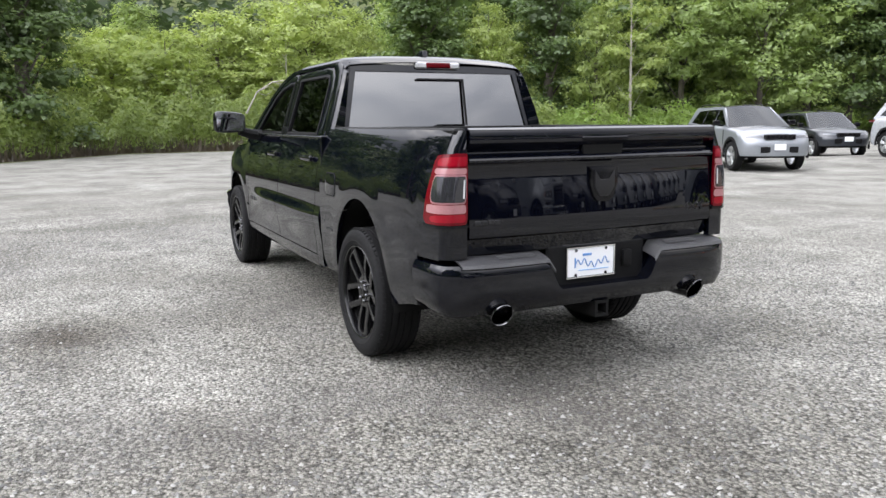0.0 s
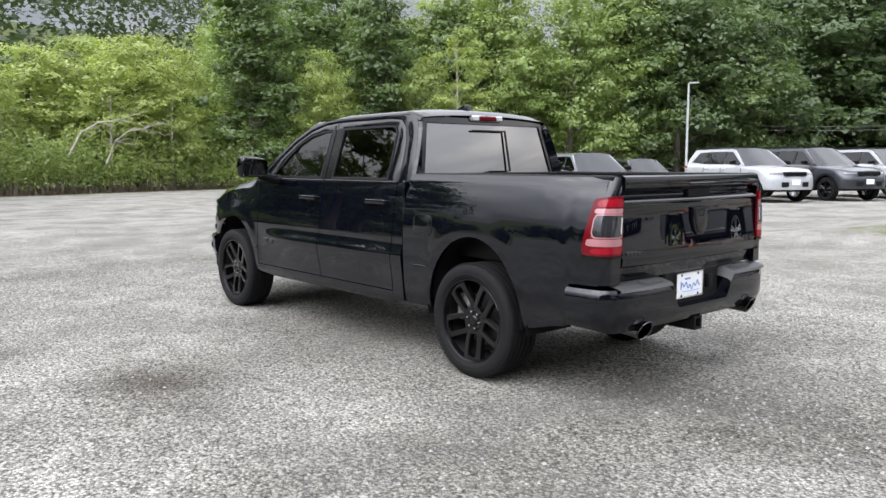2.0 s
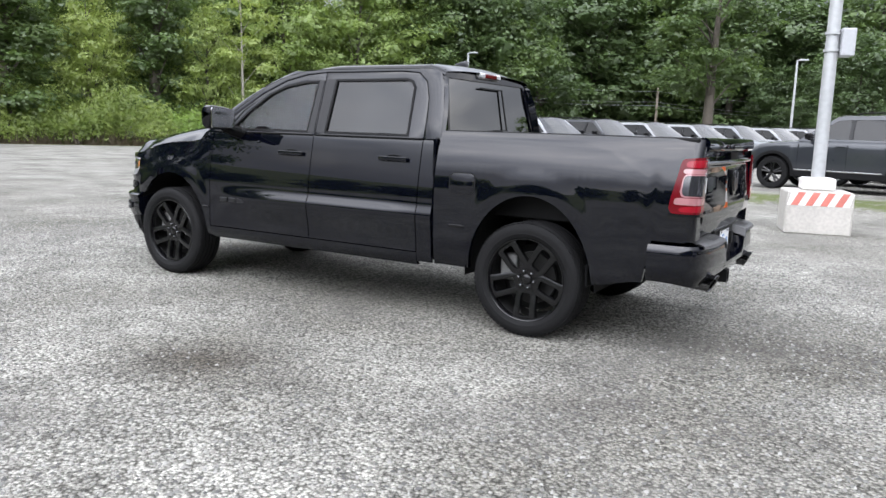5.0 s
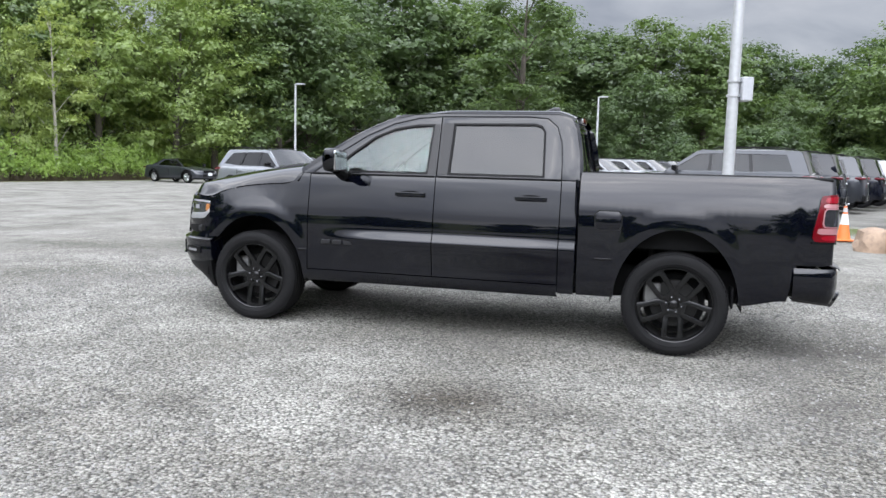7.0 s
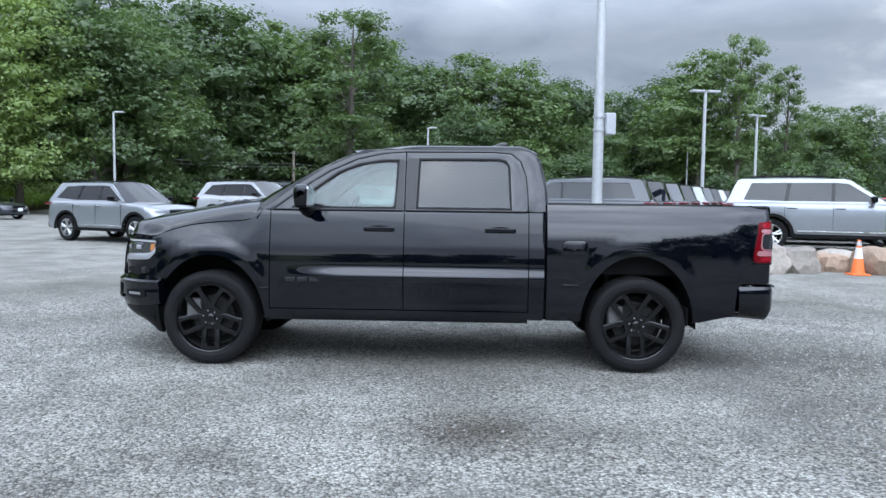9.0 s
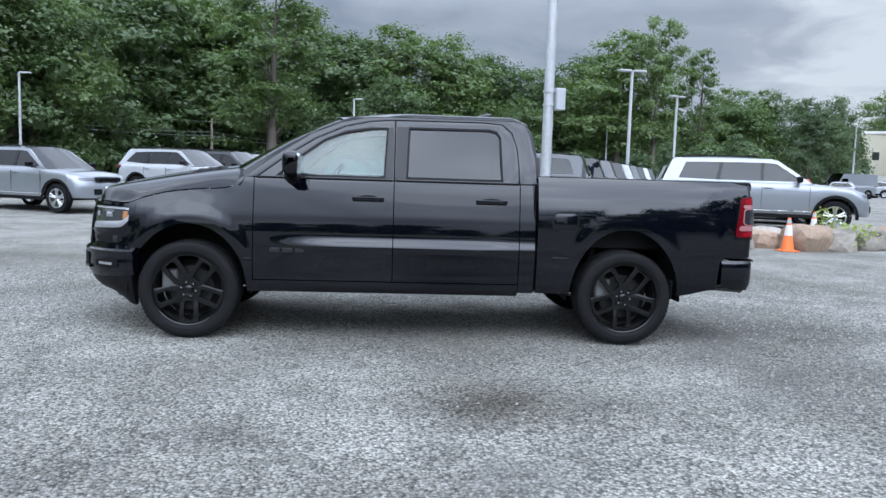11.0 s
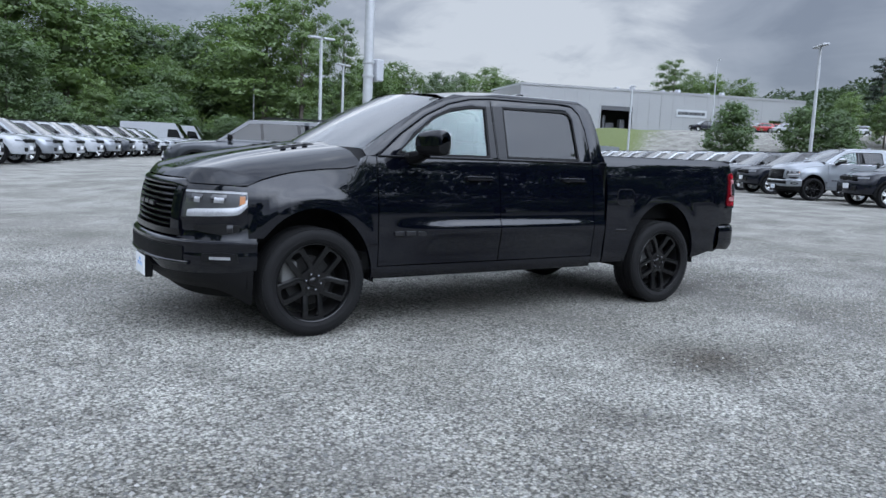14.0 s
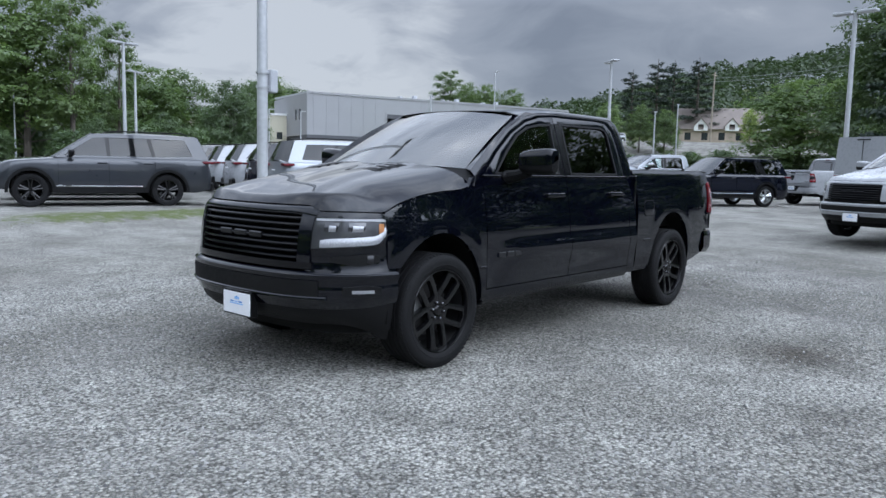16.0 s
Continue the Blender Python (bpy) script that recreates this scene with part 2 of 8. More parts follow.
def ground_material():
    """Crushed grey stone with darker patches, and grass where the sheet's mask says so."""
    mt = bpy.data.materials.new("crushed_stone_and_grass")
    mt.use_nodes = True
    nt = mt.node_tree
    n, l = nt.nodes.new, nt.links.new
    p = nt.nodes["Principled BSDF"]
    co = n("ShaderNodeTexCoord")

    def noise_tex(scale, detail, rough=0.5):
        t = n("ShaderNodeTexNoise")
        t.inputs["Scale"].default_value, t.inputs["Detail"].default_value, t.inputs["Roughness"].default_value = scale, detail, rough
        l(co.outputs["Object"], t.inputs["Vector"])
        return t

    def mixer(kind, fac, a, b):
        m = n("ShaderNodeMix"); m.data_type = "RGBA"; m.blend_type = kind
        for s, v in ((0, fac), (6, a), (7, b)):
            if isinstance(v, (int, float)):
                m.inputs[s].default_value = v
            elif isinstance(v, tuple):
                m.inputs[s].default_value = (*v, 1)
            else:
                l(v, m.inputs[s])
        return m.outputs[2]

    def ramp(src, lo, hi, c0=(0, 0, 0), c1=(1, 1, 1)):
        r = n("ShaderNodeValToRGB")
        e = r.color_ramp.elements
        e[0].position, e[0].color = lo, (*c0, 1)
        e[1].position, e[1].color = hi, (*c1, 1)
        l(src, r.inputs["Fac"])
        return r.outputs["Color"]

    warp = noise_tex(55, 2)
    wv = n("ShaderNodeVectorMath"); wv.operation = "MULTIPLY_ADD"
    l(warp.outputs["Color"], wv.inputs[0]); wv.inputs[1].default_value = (0.011, 0.011, 0.011)
    l(co.outputs["Object"], wv.inputs[2])
    vor = []
    for sc in (50.0, 112.0):
        v = n("ShaderNodeTexVoronoi")
        v.inputs["Scale"].default_value = sc
        l(wv.outputs[0], v.inputs["Vector"])
        vor.append(v)
    sep = n("ShaderNodeSeparateColor")
    l(vor[0].outputs["Color"], sep.inputs[0])
    sep2 = n("ShaderNodeSeparateColor")
    l(vor[1].outputs["Color"], sep2.inputs[0])
    stone = ramp(sep.outputs[0], 0.0, 1.0, (0.080, 0.0785, 0.073), (0.59, 0.58, 0.533))
    stone2 = ramp(sep2.outputs[0], 0.0, 1.0, (0.075, 0.0735, 0.068), (0.59, 0.58, 0.533))
    c = mixer("MIX", 0.45, stone, stone2)
    # shade between the stones is put into the colour, darkest at cell edges
    gap_shade = ramp(vor[0].outputs["Distance"], 0.40, 0.80, (1.03, 1.03, 1.03), (0.23, 0.225, 0.215))
    c = mixer("MULTIPLY", 0.9, c, gap_shade)
    mott = ramp(noise_tex(1.7, 7, 0.62).outputs["Fac"], 0.36, 0.64, (0.62, 0.615, 0.60), (1.16, 1.155, 1.14))
    c = mixer("MULTIPLY", 0.9, c, mott)
    clump = ramp(noise_tex(14, 4, 0.6).outputs["Fac"], 0.35, 0.65, (0.84, 0.84, 0.83), (1.08, 1.08, 1.07))
    c = mixer("MULTIPLY", 0.8, c, clump)
    worn = ramp(noise_tex(0.42, 7, 0.62).outputs["Fac"], 0.47, 0.60)
    c = mixer("MULTIPLY", 0.85, c, mixer("MIX", worn, (1.07, 1.07, 1.07), (0.60, 0.59, 0.565)))
    fines = ramp(noise_tex(0.5, 8, 0.65).outputs["Fac"], 0.50, 0.68)
    c = mixer("MIX", mixer("MULTIPLY", 1.0, fines, (0.55, 0.55, 0.55)), c, (0.165, 0.157, 0.145))
    at = n("ShaderNodeAttribute"); at.attribute_name = "darker"
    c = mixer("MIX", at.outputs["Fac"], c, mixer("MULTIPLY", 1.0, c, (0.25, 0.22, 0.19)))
    far = n("ShaderNodeAttribute"); far.attribute_name = "packed"
    pale = mixer("MIX", ramp(noise_tex(0.9, 8, 0.68).outputs["Fac"], 0.36, 0.62), (0.135, 0.129, 0.116), (0.345, 0.338, 0.306))
    c = mixer("MIX", far.outputs["Fac"], c, mixer("MIX", 0.6, c, pale))
    gr = n("ShaderNodeAttribute"); gr.attribute_name = "grass"
    gm = n("ShaderNodeMath"); gm.operation = "ADD"
    l(gr.outputs["Fac"], gm.inputs[0])
    gnz = n("ShaderNodeMapRange")
    gnz.inputs["To Min"].default_value, gnz.inputs["To Max"].default_value = -0.5, 0.5
    l(noise_tex(3.0, 6, 0.7).outputs["Fac"], gnz.inputs["Value"])
    l(gnz.outputs["Result"], gm.inputs[1])
    grass = mixer("MIX", noise_tex(9, 6, 0.7).outputs["Fac"], (0.06, 0.078, 0.026), (0.15, 0.17, 0.065))
    c = mixer("MIX", ramp(gm.outputs[0], 0.40, 0.62), c, grass)
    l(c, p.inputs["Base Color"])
    p.inputs["Roughness"].default_value = 0.93
    p.inputs["Specular IOR Level"].default_value = 0.25
    hs = n("ShaderNodeMath"); hs.operation = "MULTIPLY_ADD"
    l(vor[1].outputs["Distance"], hs.inputs[0]); hs.inputs[1].default_value = -0.5
    hm = n("ShaderNodeMath"); hm.operation = "MULTIPLY"
    l(vor[0].outputs["Distance"], hm.inputs[0]); hm.inputs[1].default_value = -1.0
    l(hm.outputs[0], hs.inputs[2])
    bp = n("ShaderNodeBump")
    bp.inputs["Strength"].default_value, bp.inputs["Distance"].default_value = 1.0, 0.016
    l(hs.outputs[0], bp.inputs["Height"])
    l(bp.outputs[0], p.inputs["Normal"])
    return mt


M_GROUND = ground_material()
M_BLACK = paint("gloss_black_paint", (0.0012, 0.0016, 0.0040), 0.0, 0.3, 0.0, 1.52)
M_WHITE = paint("white_paint", (0.31, 0.32, 0.335))
M_SILVER = paint("silver_paint", (0.24, 0.255, 0.275), 0.5, 0.32)
M_GREY = paint("granite_grey_paint", (0.028, 0.031, 0.037), 0.3, 0.3)
M_NAVY = paint("blue_black_paint", (0.0035, 0.0045, 0.009), 0.0, 0.3, 0.0)
M_RED = paint("red_paint", (0.25, 0.012, 0.014), 0.2, 0.3)
M_TRIM = material("black_textured_plastic", (0.006, 0.006, 0.0065), 0.5, 0, 0.2, 20, 0.15, 600, spec=0.16)
M_GLOSSTRIM = material("gloss_black_plastic", (0.004, 0.004, 0.005), 0.14, 0, 0.1, 10, spec=0.3)
M_STEP = material("grey_step_plastic", (0.050, 0.050, 0.053), 0.40, 0, 0.15, 20, 0.2, 400)
M_RUBBER = material("tyre_rubber", (0.0065, 0.0065, 0.007), 0.75, 0, 0.25, 14, 0.3, 200, spec=0.2)
M_RIM = material("gloss_black_alloy", (0.004, 0.004, 0.0045), 0.22, 0.0, 0.15, 12, coat=0.25, spec=0.3)
M_ALLOY = material("bright_alloy", (0.55, 0.56, 0.57), 0.28, 0.9, 0.1, 12)
M_CHROME = material("polished_chrome", (0.75, 0.75, 0.76), 0.08, 1.0, 0.04, 10)
M_IRON = material("brake_iron", (0.022, 0.0215, 0.021), 0.55, 0.3, 0.3, 20)
M_CHASSIS = material("chassis_black", (0.006, 0.006, 0.006), 0.8, 0, 0.3, 8, spec=0.2)
M_GLASS = glass("clear_car_glass", (0.84, 0.95, 0.92), 0.80)
M_SCREEN = glass("windshield_glass", (0.84, 0.95, 0.92), 0.88, 3.0)
M_PRIVACY = glass("privacy_glass", (0.9, 0.95, 1.0), 0.10, 1.52)
M_REARGLASS = glass("rear_privacy_glass", (0.9, 0.95, 1.0), 0.10, 3.0)
M_LENS_BRIGHT = material("bright_red_lens", (0.22, 0.003, 0.011), 0.18, 0, 0.12, 30, coat=0.4, spec=0.2)
M_LENS_RED = material("red_lens", (0.10, 0.0015, 0.005), 0.2, 0, 0.1, 20, coat=0.25, spec=0.15)
M_LENS_DARK = material("smoked_lens", (0.02, 0.02, 0.024), 0.08, 0, 0.1, 20, coat=1.0)
M_LENS_CLEAR = material("clear_lens_white", (0.62, 0.62, 0.64), 0.12, 0.25, 0.1, 30, coat=1.0)
M_AMBER = material("amber_lens", (0.36, 0.15, 0.05), 0.2, 0, 0.1, 30, coat=1.0)
M_SEAT = material("black_leather", (0.02, 0.02, 0.021), 0.45, 0, 0.2, 10, 0.2, 300)
M_PLATE = material("white_plate_card", (0.75, 0.76, 0.78), 0.4, 0, 0.04, 10)
M_BLUE = material("blue_print", (0.09, 0.23, 0.50), 0.4, 0, 0.1, 10)
M_POLE = material("galvanised_pole", (0.43, 0.44, 0.45), 0.45, 0.3, 0.15, 3)
M_CONCRETE = material("weathered_concrete", (0.42, 0.40, 0.37), 0.9, 0, 0.2, 5, 0.5, 60)
M_WOODPOLE = material("weathered_utility_pole", (0.26, 0.22, 0.18), 0.85, 0, 0.25, 6, 0.5, 40)
M_CABLE = material("black_cable", (0.25, 0.26, 0.27), 0.6, 0, 0.1, 4)
M_BARK = material("tree_bark", (0.10, 0.085, 0.07), 0.95, 0, 0.3, 5, 0.8, 25)
M_LEAF = leaf_material("green_leaves", (0.056, 0.098, 0.034), (0.162, 0.240, 0.070), (0.17, 0.26, 0.052))
M_LEAF_LIGHT = leaf_material("light_green_leaves", (0.195, 0.27, 0.065), (0.40, 0.48, 0.14), (0.42, 0.52, 0.10))
M_LEAF_MID = leaf_material("mid_green_leaves", (0.128, 0.198, 0.058), (0.325, 0.43, 0.125), (0.33, 0.44, 0.085))
M_LEAF_FAR = leaf_material("hill_leaves", (0.024, 0.046, 0.020), (0.064, 0.100, 0.038), (0.05, 0.08, 0.025))
M_LEAF_DARK = leaf_material("dark_green_leaves", (0.040, 0.073, 0.029), (0.120, 0.182, 0.063), (0.11, 0.18, 0.045))
M_NEEDLE = leaf_material("pine_needles", (0.008, 0.022, 0.012), (0.025, 0.052, 0.026), (0.02, 0.04, 0.01))


# ---- ground ----
def ground_height(x, y):
    """Flat lot, a low terrace behind the lamp block, an upper yard far off and wooded hills."""
    z = max(0.25 * smoothstep(9.6, 11.8, y) * smoothstep(-2.5, 0.2, x) * (1 - smoothstep(14, 20, x)), 0.2 * smoothstep(14, 20, y) * smoothstep(-15, -9, x), 0.17 * smoothstep(9, 14, x))
    d, az = math.hypot(x, y), math.degrees(math.atan2(x, y))
    z += 6.2 * smoothstep(100, 124, d) * smoothstep(40.5, 42.8, az) * (1 - smoothstep(95, 110, az))
    z += 3.0 * smoothstep(100, 135, d) * smoothstep(24, 34, az) * (1 - smoothstep(40.5, 42.8, az))
    h = math.hypot(x - 330, y - 60)
    z += 31 * (1 - smoothstep(20, 190, h))
    z += 30 * smoothstep(60, 170, -x - 0.2 * y) + 16 * smoothstep(105, 210, y - 0.35 * x)
    return z


def edge_x(y):
    """Where the lot ends and the brush begins."""
    return lerp_table([(-60, -10), (-20, -20), (-6, -25.5), (0, -33), (5, -33.5), (14, -36), (22, -31), (34, -29.5), (50, -34), (70, -40), (110, -45)], y)


def axis_steps():
    """Grid lines, close together near the truck and wider apart further off."""
    a = list(np.arange(0, 12, 0.3)) + list(np.arange(12, 48, 1.5)) + list(np.arange(48, 200, 8)) + list(np.arange(200, 520, 40)) + [600, 900, 1500, 2600]
    return [-v for v in a[:0:-1]] + a


# stains and other dark patches: x, y, half sizes, strength
DARK_PATCHES = [(0.55, -2.72, 0.62, 0.36, 1.15), (-1.55, -3.9, 0.95, 0.5, 0.4), (-3.6, -3.4, 0.8, 0.7, 0.45), (2.9, -4.0, 0.5, 0.25, 0.45),
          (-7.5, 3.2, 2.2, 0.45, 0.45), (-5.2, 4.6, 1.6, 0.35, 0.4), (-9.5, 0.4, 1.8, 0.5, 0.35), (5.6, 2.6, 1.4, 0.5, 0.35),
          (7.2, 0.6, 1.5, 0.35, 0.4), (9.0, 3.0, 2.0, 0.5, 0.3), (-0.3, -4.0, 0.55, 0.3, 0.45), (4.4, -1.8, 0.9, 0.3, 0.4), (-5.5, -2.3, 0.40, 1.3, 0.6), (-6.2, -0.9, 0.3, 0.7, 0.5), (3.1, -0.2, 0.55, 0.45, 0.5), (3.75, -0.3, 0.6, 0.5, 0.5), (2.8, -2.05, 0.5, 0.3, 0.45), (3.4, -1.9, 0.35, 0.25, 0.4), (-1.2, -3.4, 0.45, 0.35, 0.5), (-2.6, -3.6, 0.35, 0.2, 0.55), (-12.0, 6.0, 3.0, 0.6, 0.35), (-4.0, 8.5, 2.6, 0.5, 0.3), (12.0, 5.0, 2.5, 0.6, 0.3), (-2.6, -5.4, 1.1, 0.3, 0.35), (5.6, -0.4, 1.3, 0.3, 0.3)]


def build_ground():
    xs = axis_steps()
    ys = axis_steps()
    n = len(xs)
    verts, grass, darker, packed = [], [], [], []
    for y in ys:
        for x in xs:
            z = ground_height(x, y)
            if abs(x) < 14 and abs(y) < 14:
                z += 0.012 * noise.noise((x * 0.6, y * 0.6, 0.0)) + 0.006 * noise.noise((x * 2.1, y * 2.1, 4.0))
            verts.append((x, y, z))
            g = smoothstep(-2.0, 1.5, edge_x(y) - x)
            g = max(g, 0.62 * smoothstep(10.2, 11.2, y) * (1 - smoothstep(12.2, 13.2, y)) * smoothstep(-3, 1, x) * (1 - smoothstep(12, 16, x)))
            d, az = math.hypot(x, y), math.degrees(math.atan2(x, y))
            g = max(g, smoothstep(98, 103, d) * smoothstep(40.5, 42.8, az) * (1 - 0.75 * smoothstep(46.5, 48.5, az) * (1 - smoothstep(126, 132, d))), smoothstep(95, 105, y - 0.35 * x))
            if y < -14 - 0.2 * abs(x):
                g = max(g, smoothstep(-34, -38, y))
            grass.append(g)
            darker.append(max((0.6 * smoothstep(98, 103, d) * smoothstep(44, 48, az) * (1 - smoothstep(100, 110, az)) if d < 140 else 0.0), max((k * math.exp(-(((x - a) / rx) ** 2 + ((y - b) / ry) ** 2) ** 1.3) * (0.75 + 0.5 * noise.noise((x * 3, y * 3, 1.0))) for a, b, rx, ry, k in DARK_PATCHES), default=0)))
            packed.append(smoothstep(5, 16, math.hypot(x, y + 2)))
    faces = [(r * n + c, r * n + c + 1, (r + 1) * n + c + 1, (r + 1) * n + c) for r in range(len(ys) - 1) for c in range(n - 1)]
    me = bpy.data.meshes.new("ground")
    me.from_pydata(verts, [], faces)
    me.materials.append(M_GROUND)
    for name, vals in (("grass", grass), ("darker", darker), ("packed", packed)):
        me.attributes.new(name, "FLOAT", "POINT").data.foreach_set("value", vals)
    me.shade_smooth()
    return tagged(new("ground", me), "grey crushed-stone lot with darker patches and grassy edges", "ground", kind="structure")


build_ground()


# ---- trees and brush ----
def leaf_quads(centres, normals, sizes, rng):
    """Small leaf triangles about the given centres."""
    k = len(centres)
    a = np.cross(normals, rng.normal(size=(k, 3)))
    a /= np.linalg.norm(a, axis=1, keepdims=True) + 1e-9
    b = np.cross(normals, a)
    s = sizes[:, None]
    p = np.stack([centres - a * s * 0.8, centres + a * s * 0.8 + b * s * 0.25, centres + b * s * 1.3 * (0.7 + 0.6 * rng.random((k, 1)))], 1)
    return p.reshape(-1, 3)


def leaf_mesh(name, pts, mat):
    me = bpy.data.meshes.new(name)
    k = len(pts) // 3
    me.vertices.add(len(pts))
    me.vertices.foreach_set("co", pts.ravel())
    me.loops.add(3 * k)
    me.loops.foreach_set("vertex_index", np.arange(3 * k))
    me.polygons.add(k)
    me.polygons.foreach_set("loop_start", np.arange(0, 3 * k, 3))
    me.polygons.foreach_set("loop_total", np.full(k, 3))
    me.update(calc_edges=True)
    me.materials.append(mat)
    return me


def blob_leaves(rng, blobs, count, size, shell=0.55):
    """Leaves in sprays through the outer part of some ellipsoids, thinner below, and coarser ones inside."""
    vol = np.array([b[1][0] * b[1][1] * b[1][2] for b in blobs]) ** 0.7
    cs, rs = np.array([b[0] for b in blobs]), np.array([b[1] for b in blobs])
    sprays = count // 9
    pick = rng.choice(len(blobs), sprays, p=vol / vol.sum())
    d = rng.normal(size=(sprays, 3))
    d /= np.linalg.norm(d, axis=1, keepdims=True)
    d[:, 2] = np.where(d[:, 2] < -0.35, -d[:, 2] * 0.6, d[:, 2])
    r = shell + (1 - shell) * rng.random(sprays) ** 0.45
    r *= 1 + 0.13 * rng.normal(size=sprays)
    hub = cs[pick] + d * rs[pick] * r[:, None]
    which = rng.integers(0, sprays, count)
    off = rng.normal(size=(count, 3)) * np.array([1.0, 1.0, 0.45]) * size * 1.9
    nrm = d[which] * 0.75 + rng.normal(size=(count, 3)) * 0.32 + np.array([0, 0, 0.45])
    nrm /= np.linalg.norm(nrm, axis=1, keepdims=True)
    outer = leaf_quads(hub[which] + off, nrm, size * (0.55 + 0.7 * rng.random(count)), rng)
    k = count // 9
    pick = rng.choice(len(blobs), k, p=vol / vol.sum())
    d = rng.normal(size=(k, 3))
    d /= np.linalg.norm(d, axis=1, keepdims=True)
    inner = leaf_quads(cs[pick] + d * rs[pick] * (0.5 * rng.random((k, 1)) ** 0.5), d, size * (1.5 + 0.9 * rng.random(k)), rng)
    return np.concatenate([outer, inner])


def broad_tree(seed, height, spread, base, leaves, size, mat, label, bark=None, gaps=0.0, trunk_r=0.2, clumps=34):
    """A broadleaf tree: tapered trunk, limbs to clumps, and a leafy crown with an uneven outline."""
    rng = np.random.default_rng(seed)
    t = thing("tree", label, "tree", "trees round the lot")
    blobs, limbs = [], []
    for i in range(clumps):
        f = ((i + 0.5) / clumps) ** 0.80
        z = height * (base + (0.95 - base) * f)
        wide = spread * (math.sin(math.pi * min(0.18 + 0.80 * f, 0.95)) ** 0.6) * (0.45 + 0.6 * rng.random())
        ang = i * 2.4 + rng.random()
        c = np.array([wide * 0.72 * math.cos(ang), wide * 0.72 * math.sin(ang), z])
        r = spread * (0.24 + 0.26 * rng.random() ** 1.5) * (1 - 0.38 * f) * (1 - gaps)
        blobs.append((c, np.array([r, r, r * 0.72])))
        limbs.append(c)
    if gaps < 0.1:
        for q in (0.35, 0.55, 0.75):
            blobs.append((np.array([0, 0, height * (base + (0.95 - base) * q)]), np.array([spread * 0.55, spread * 0.55, height * 0.16])))
    bm = bmesh.new()
    lean = rng.normal(size=2) * 0.03 * height
    tube(bm, [(0, 0, -0.3), (lean[0] * 0.2, lean[1] * 0.2, height * 0.3), (lean[0] * 0.6, lean[1] * 0.6, height * 0.6), (lean[0], lean[1], height * 0.9)],
         [trunk_r * 1.25, trunk_r * 0.85, trunk_r * 0.5, trunk_r * 0.1], 7)
    for c in limbs[::2]:
        z0 = max(height * 0.15, c[2] - 0.35 * math.hypot(c[0], c[1]) - 0.12 * height)
        q = z0 / height
        s = np.array([lean[0] * q, lean[1] * q, z0])
        tube(bm, [s, (s + c) / 2 + np.array([0, 0, 0.1]), c], [trunk_r * 0.22, trunk_r * 0.14, trunk_r * 0.05], 5, cap=False)
    part("trunk", bm, bark or M_BARK, t, smooth=60)
    crown = new("crown", leaf_mesh("crown", blob_leaves(rng, blobs, leaves, size), mat))
    crown.parent = t
    return t


def pine_tree(seed, height, leaves, label):
    rng = np.random.default_rng(seed)
    t = thing("pine_tree", label, "tree", "trees round the lot")
    bm = bmesh.new()
    tube(bm, [(0, 0, -0.3), (0, 0, height * 0.5), (0, 0, height)], [0.3, 0.2, 0.03], 7)
    blobs = []
    for i in range(26):
        f = i / 26
        z = height * (0.22 + 0.74 * f)
        r = height * 0.24 * (1 - f) ** 0.7 + 0.5
        a = i * 2.4 + rng.random()
        reach = r * (0.6 + 0.55 * rng.random())
        e = (reach * math.cos(a), reach * math.sin(a), z + 0.12 * reach)
        tube(bm, [(0, 0, z), e], [0.07, 0.02], 4, cap=False)
        for q in (0.45, 0.9):
            blobs.append((np.array([e[0] * q, e[1] * q, z + 0.1 * reach]), np.array([0.24 * reach + 0.3, 0.24 * reach + 0.3, 0.26])))
    part("trunk", bm, M_BARK, t, smooth=60)
    crown = new("crown", leaf_mesh("crown", blob_leaves(rng, blobs, leaves, 0.15, 0.3), M_NEEDLE))
    crown.parent = t
    return t


M_BARK_PALE = material("pale_dead_bark", (0.36, 0.33, 0.29), 0.9, 0, 0.25, 5, 0.6, 25)

PROTO = [
    broad_tree(1, 15.0, 5.2, 0.08, 14500, 0.155, M_LEAF, "tall broadleaf tree with a full green crown"),
    broad_tree(2, 12.5, 4.8, 0.05, 13500, 0.14, M_LEAF, "broadleaf tree with a rounded green crown"),
    broad_tree(3, 9.0, 3.8, 0.05, 11500, 0.105, M_LEAF_LIGHT, "young tree with pale yellow-green leaves"),
    broad_tree(4, 16.0, 3.0, 0.03, 14000, 0.135, M_LEAF, "tall trunk wrapped in dark climbing ivy", trunk_r=0.3),
    broad_tree(5, 14.0, 5.6, 0.05, 13500, 0.165, M_LEAF_DARK, "broad dark-green woodland tree"),
    broad_tree(6, 6.0, 2.8, 0.03, 5500, 0.12, M_LEAF_LIGHT, "low leafy sapling with pale green leaves", trunk_r=0.09),
    broad_tree(7, 16.5, 5.0, 0.25, 12500, 0.14, M_LEAF, "tall open-crowned tree with sky between its limbs", gaps=0.18, trunk_r=0.28, clumps=30),
    broad_tree(8, 11.0, 3.4, 0.30, 4500, 0.10, M_LEAF_LIGHT, "thin half-bare tree with pale grey trunk", bark=M_BARK_PALE, gaps=0.25, trunk_r=0.10, clumps=22),
]
PROTO.append(None)
PROTO.append(broad_tree(10, 15.0, 4.6, 0.06, 15500, 0.135, M_LEAF_MID, "tall leafy woodland tree with mid-green leaves", clumps=46))
PROTO.append(broad_tree(11, 9.0, 4.6, 0.03, 4800, 0.25, M_LEAF_DARK, "dense dark green shrub by the lot's edge"))
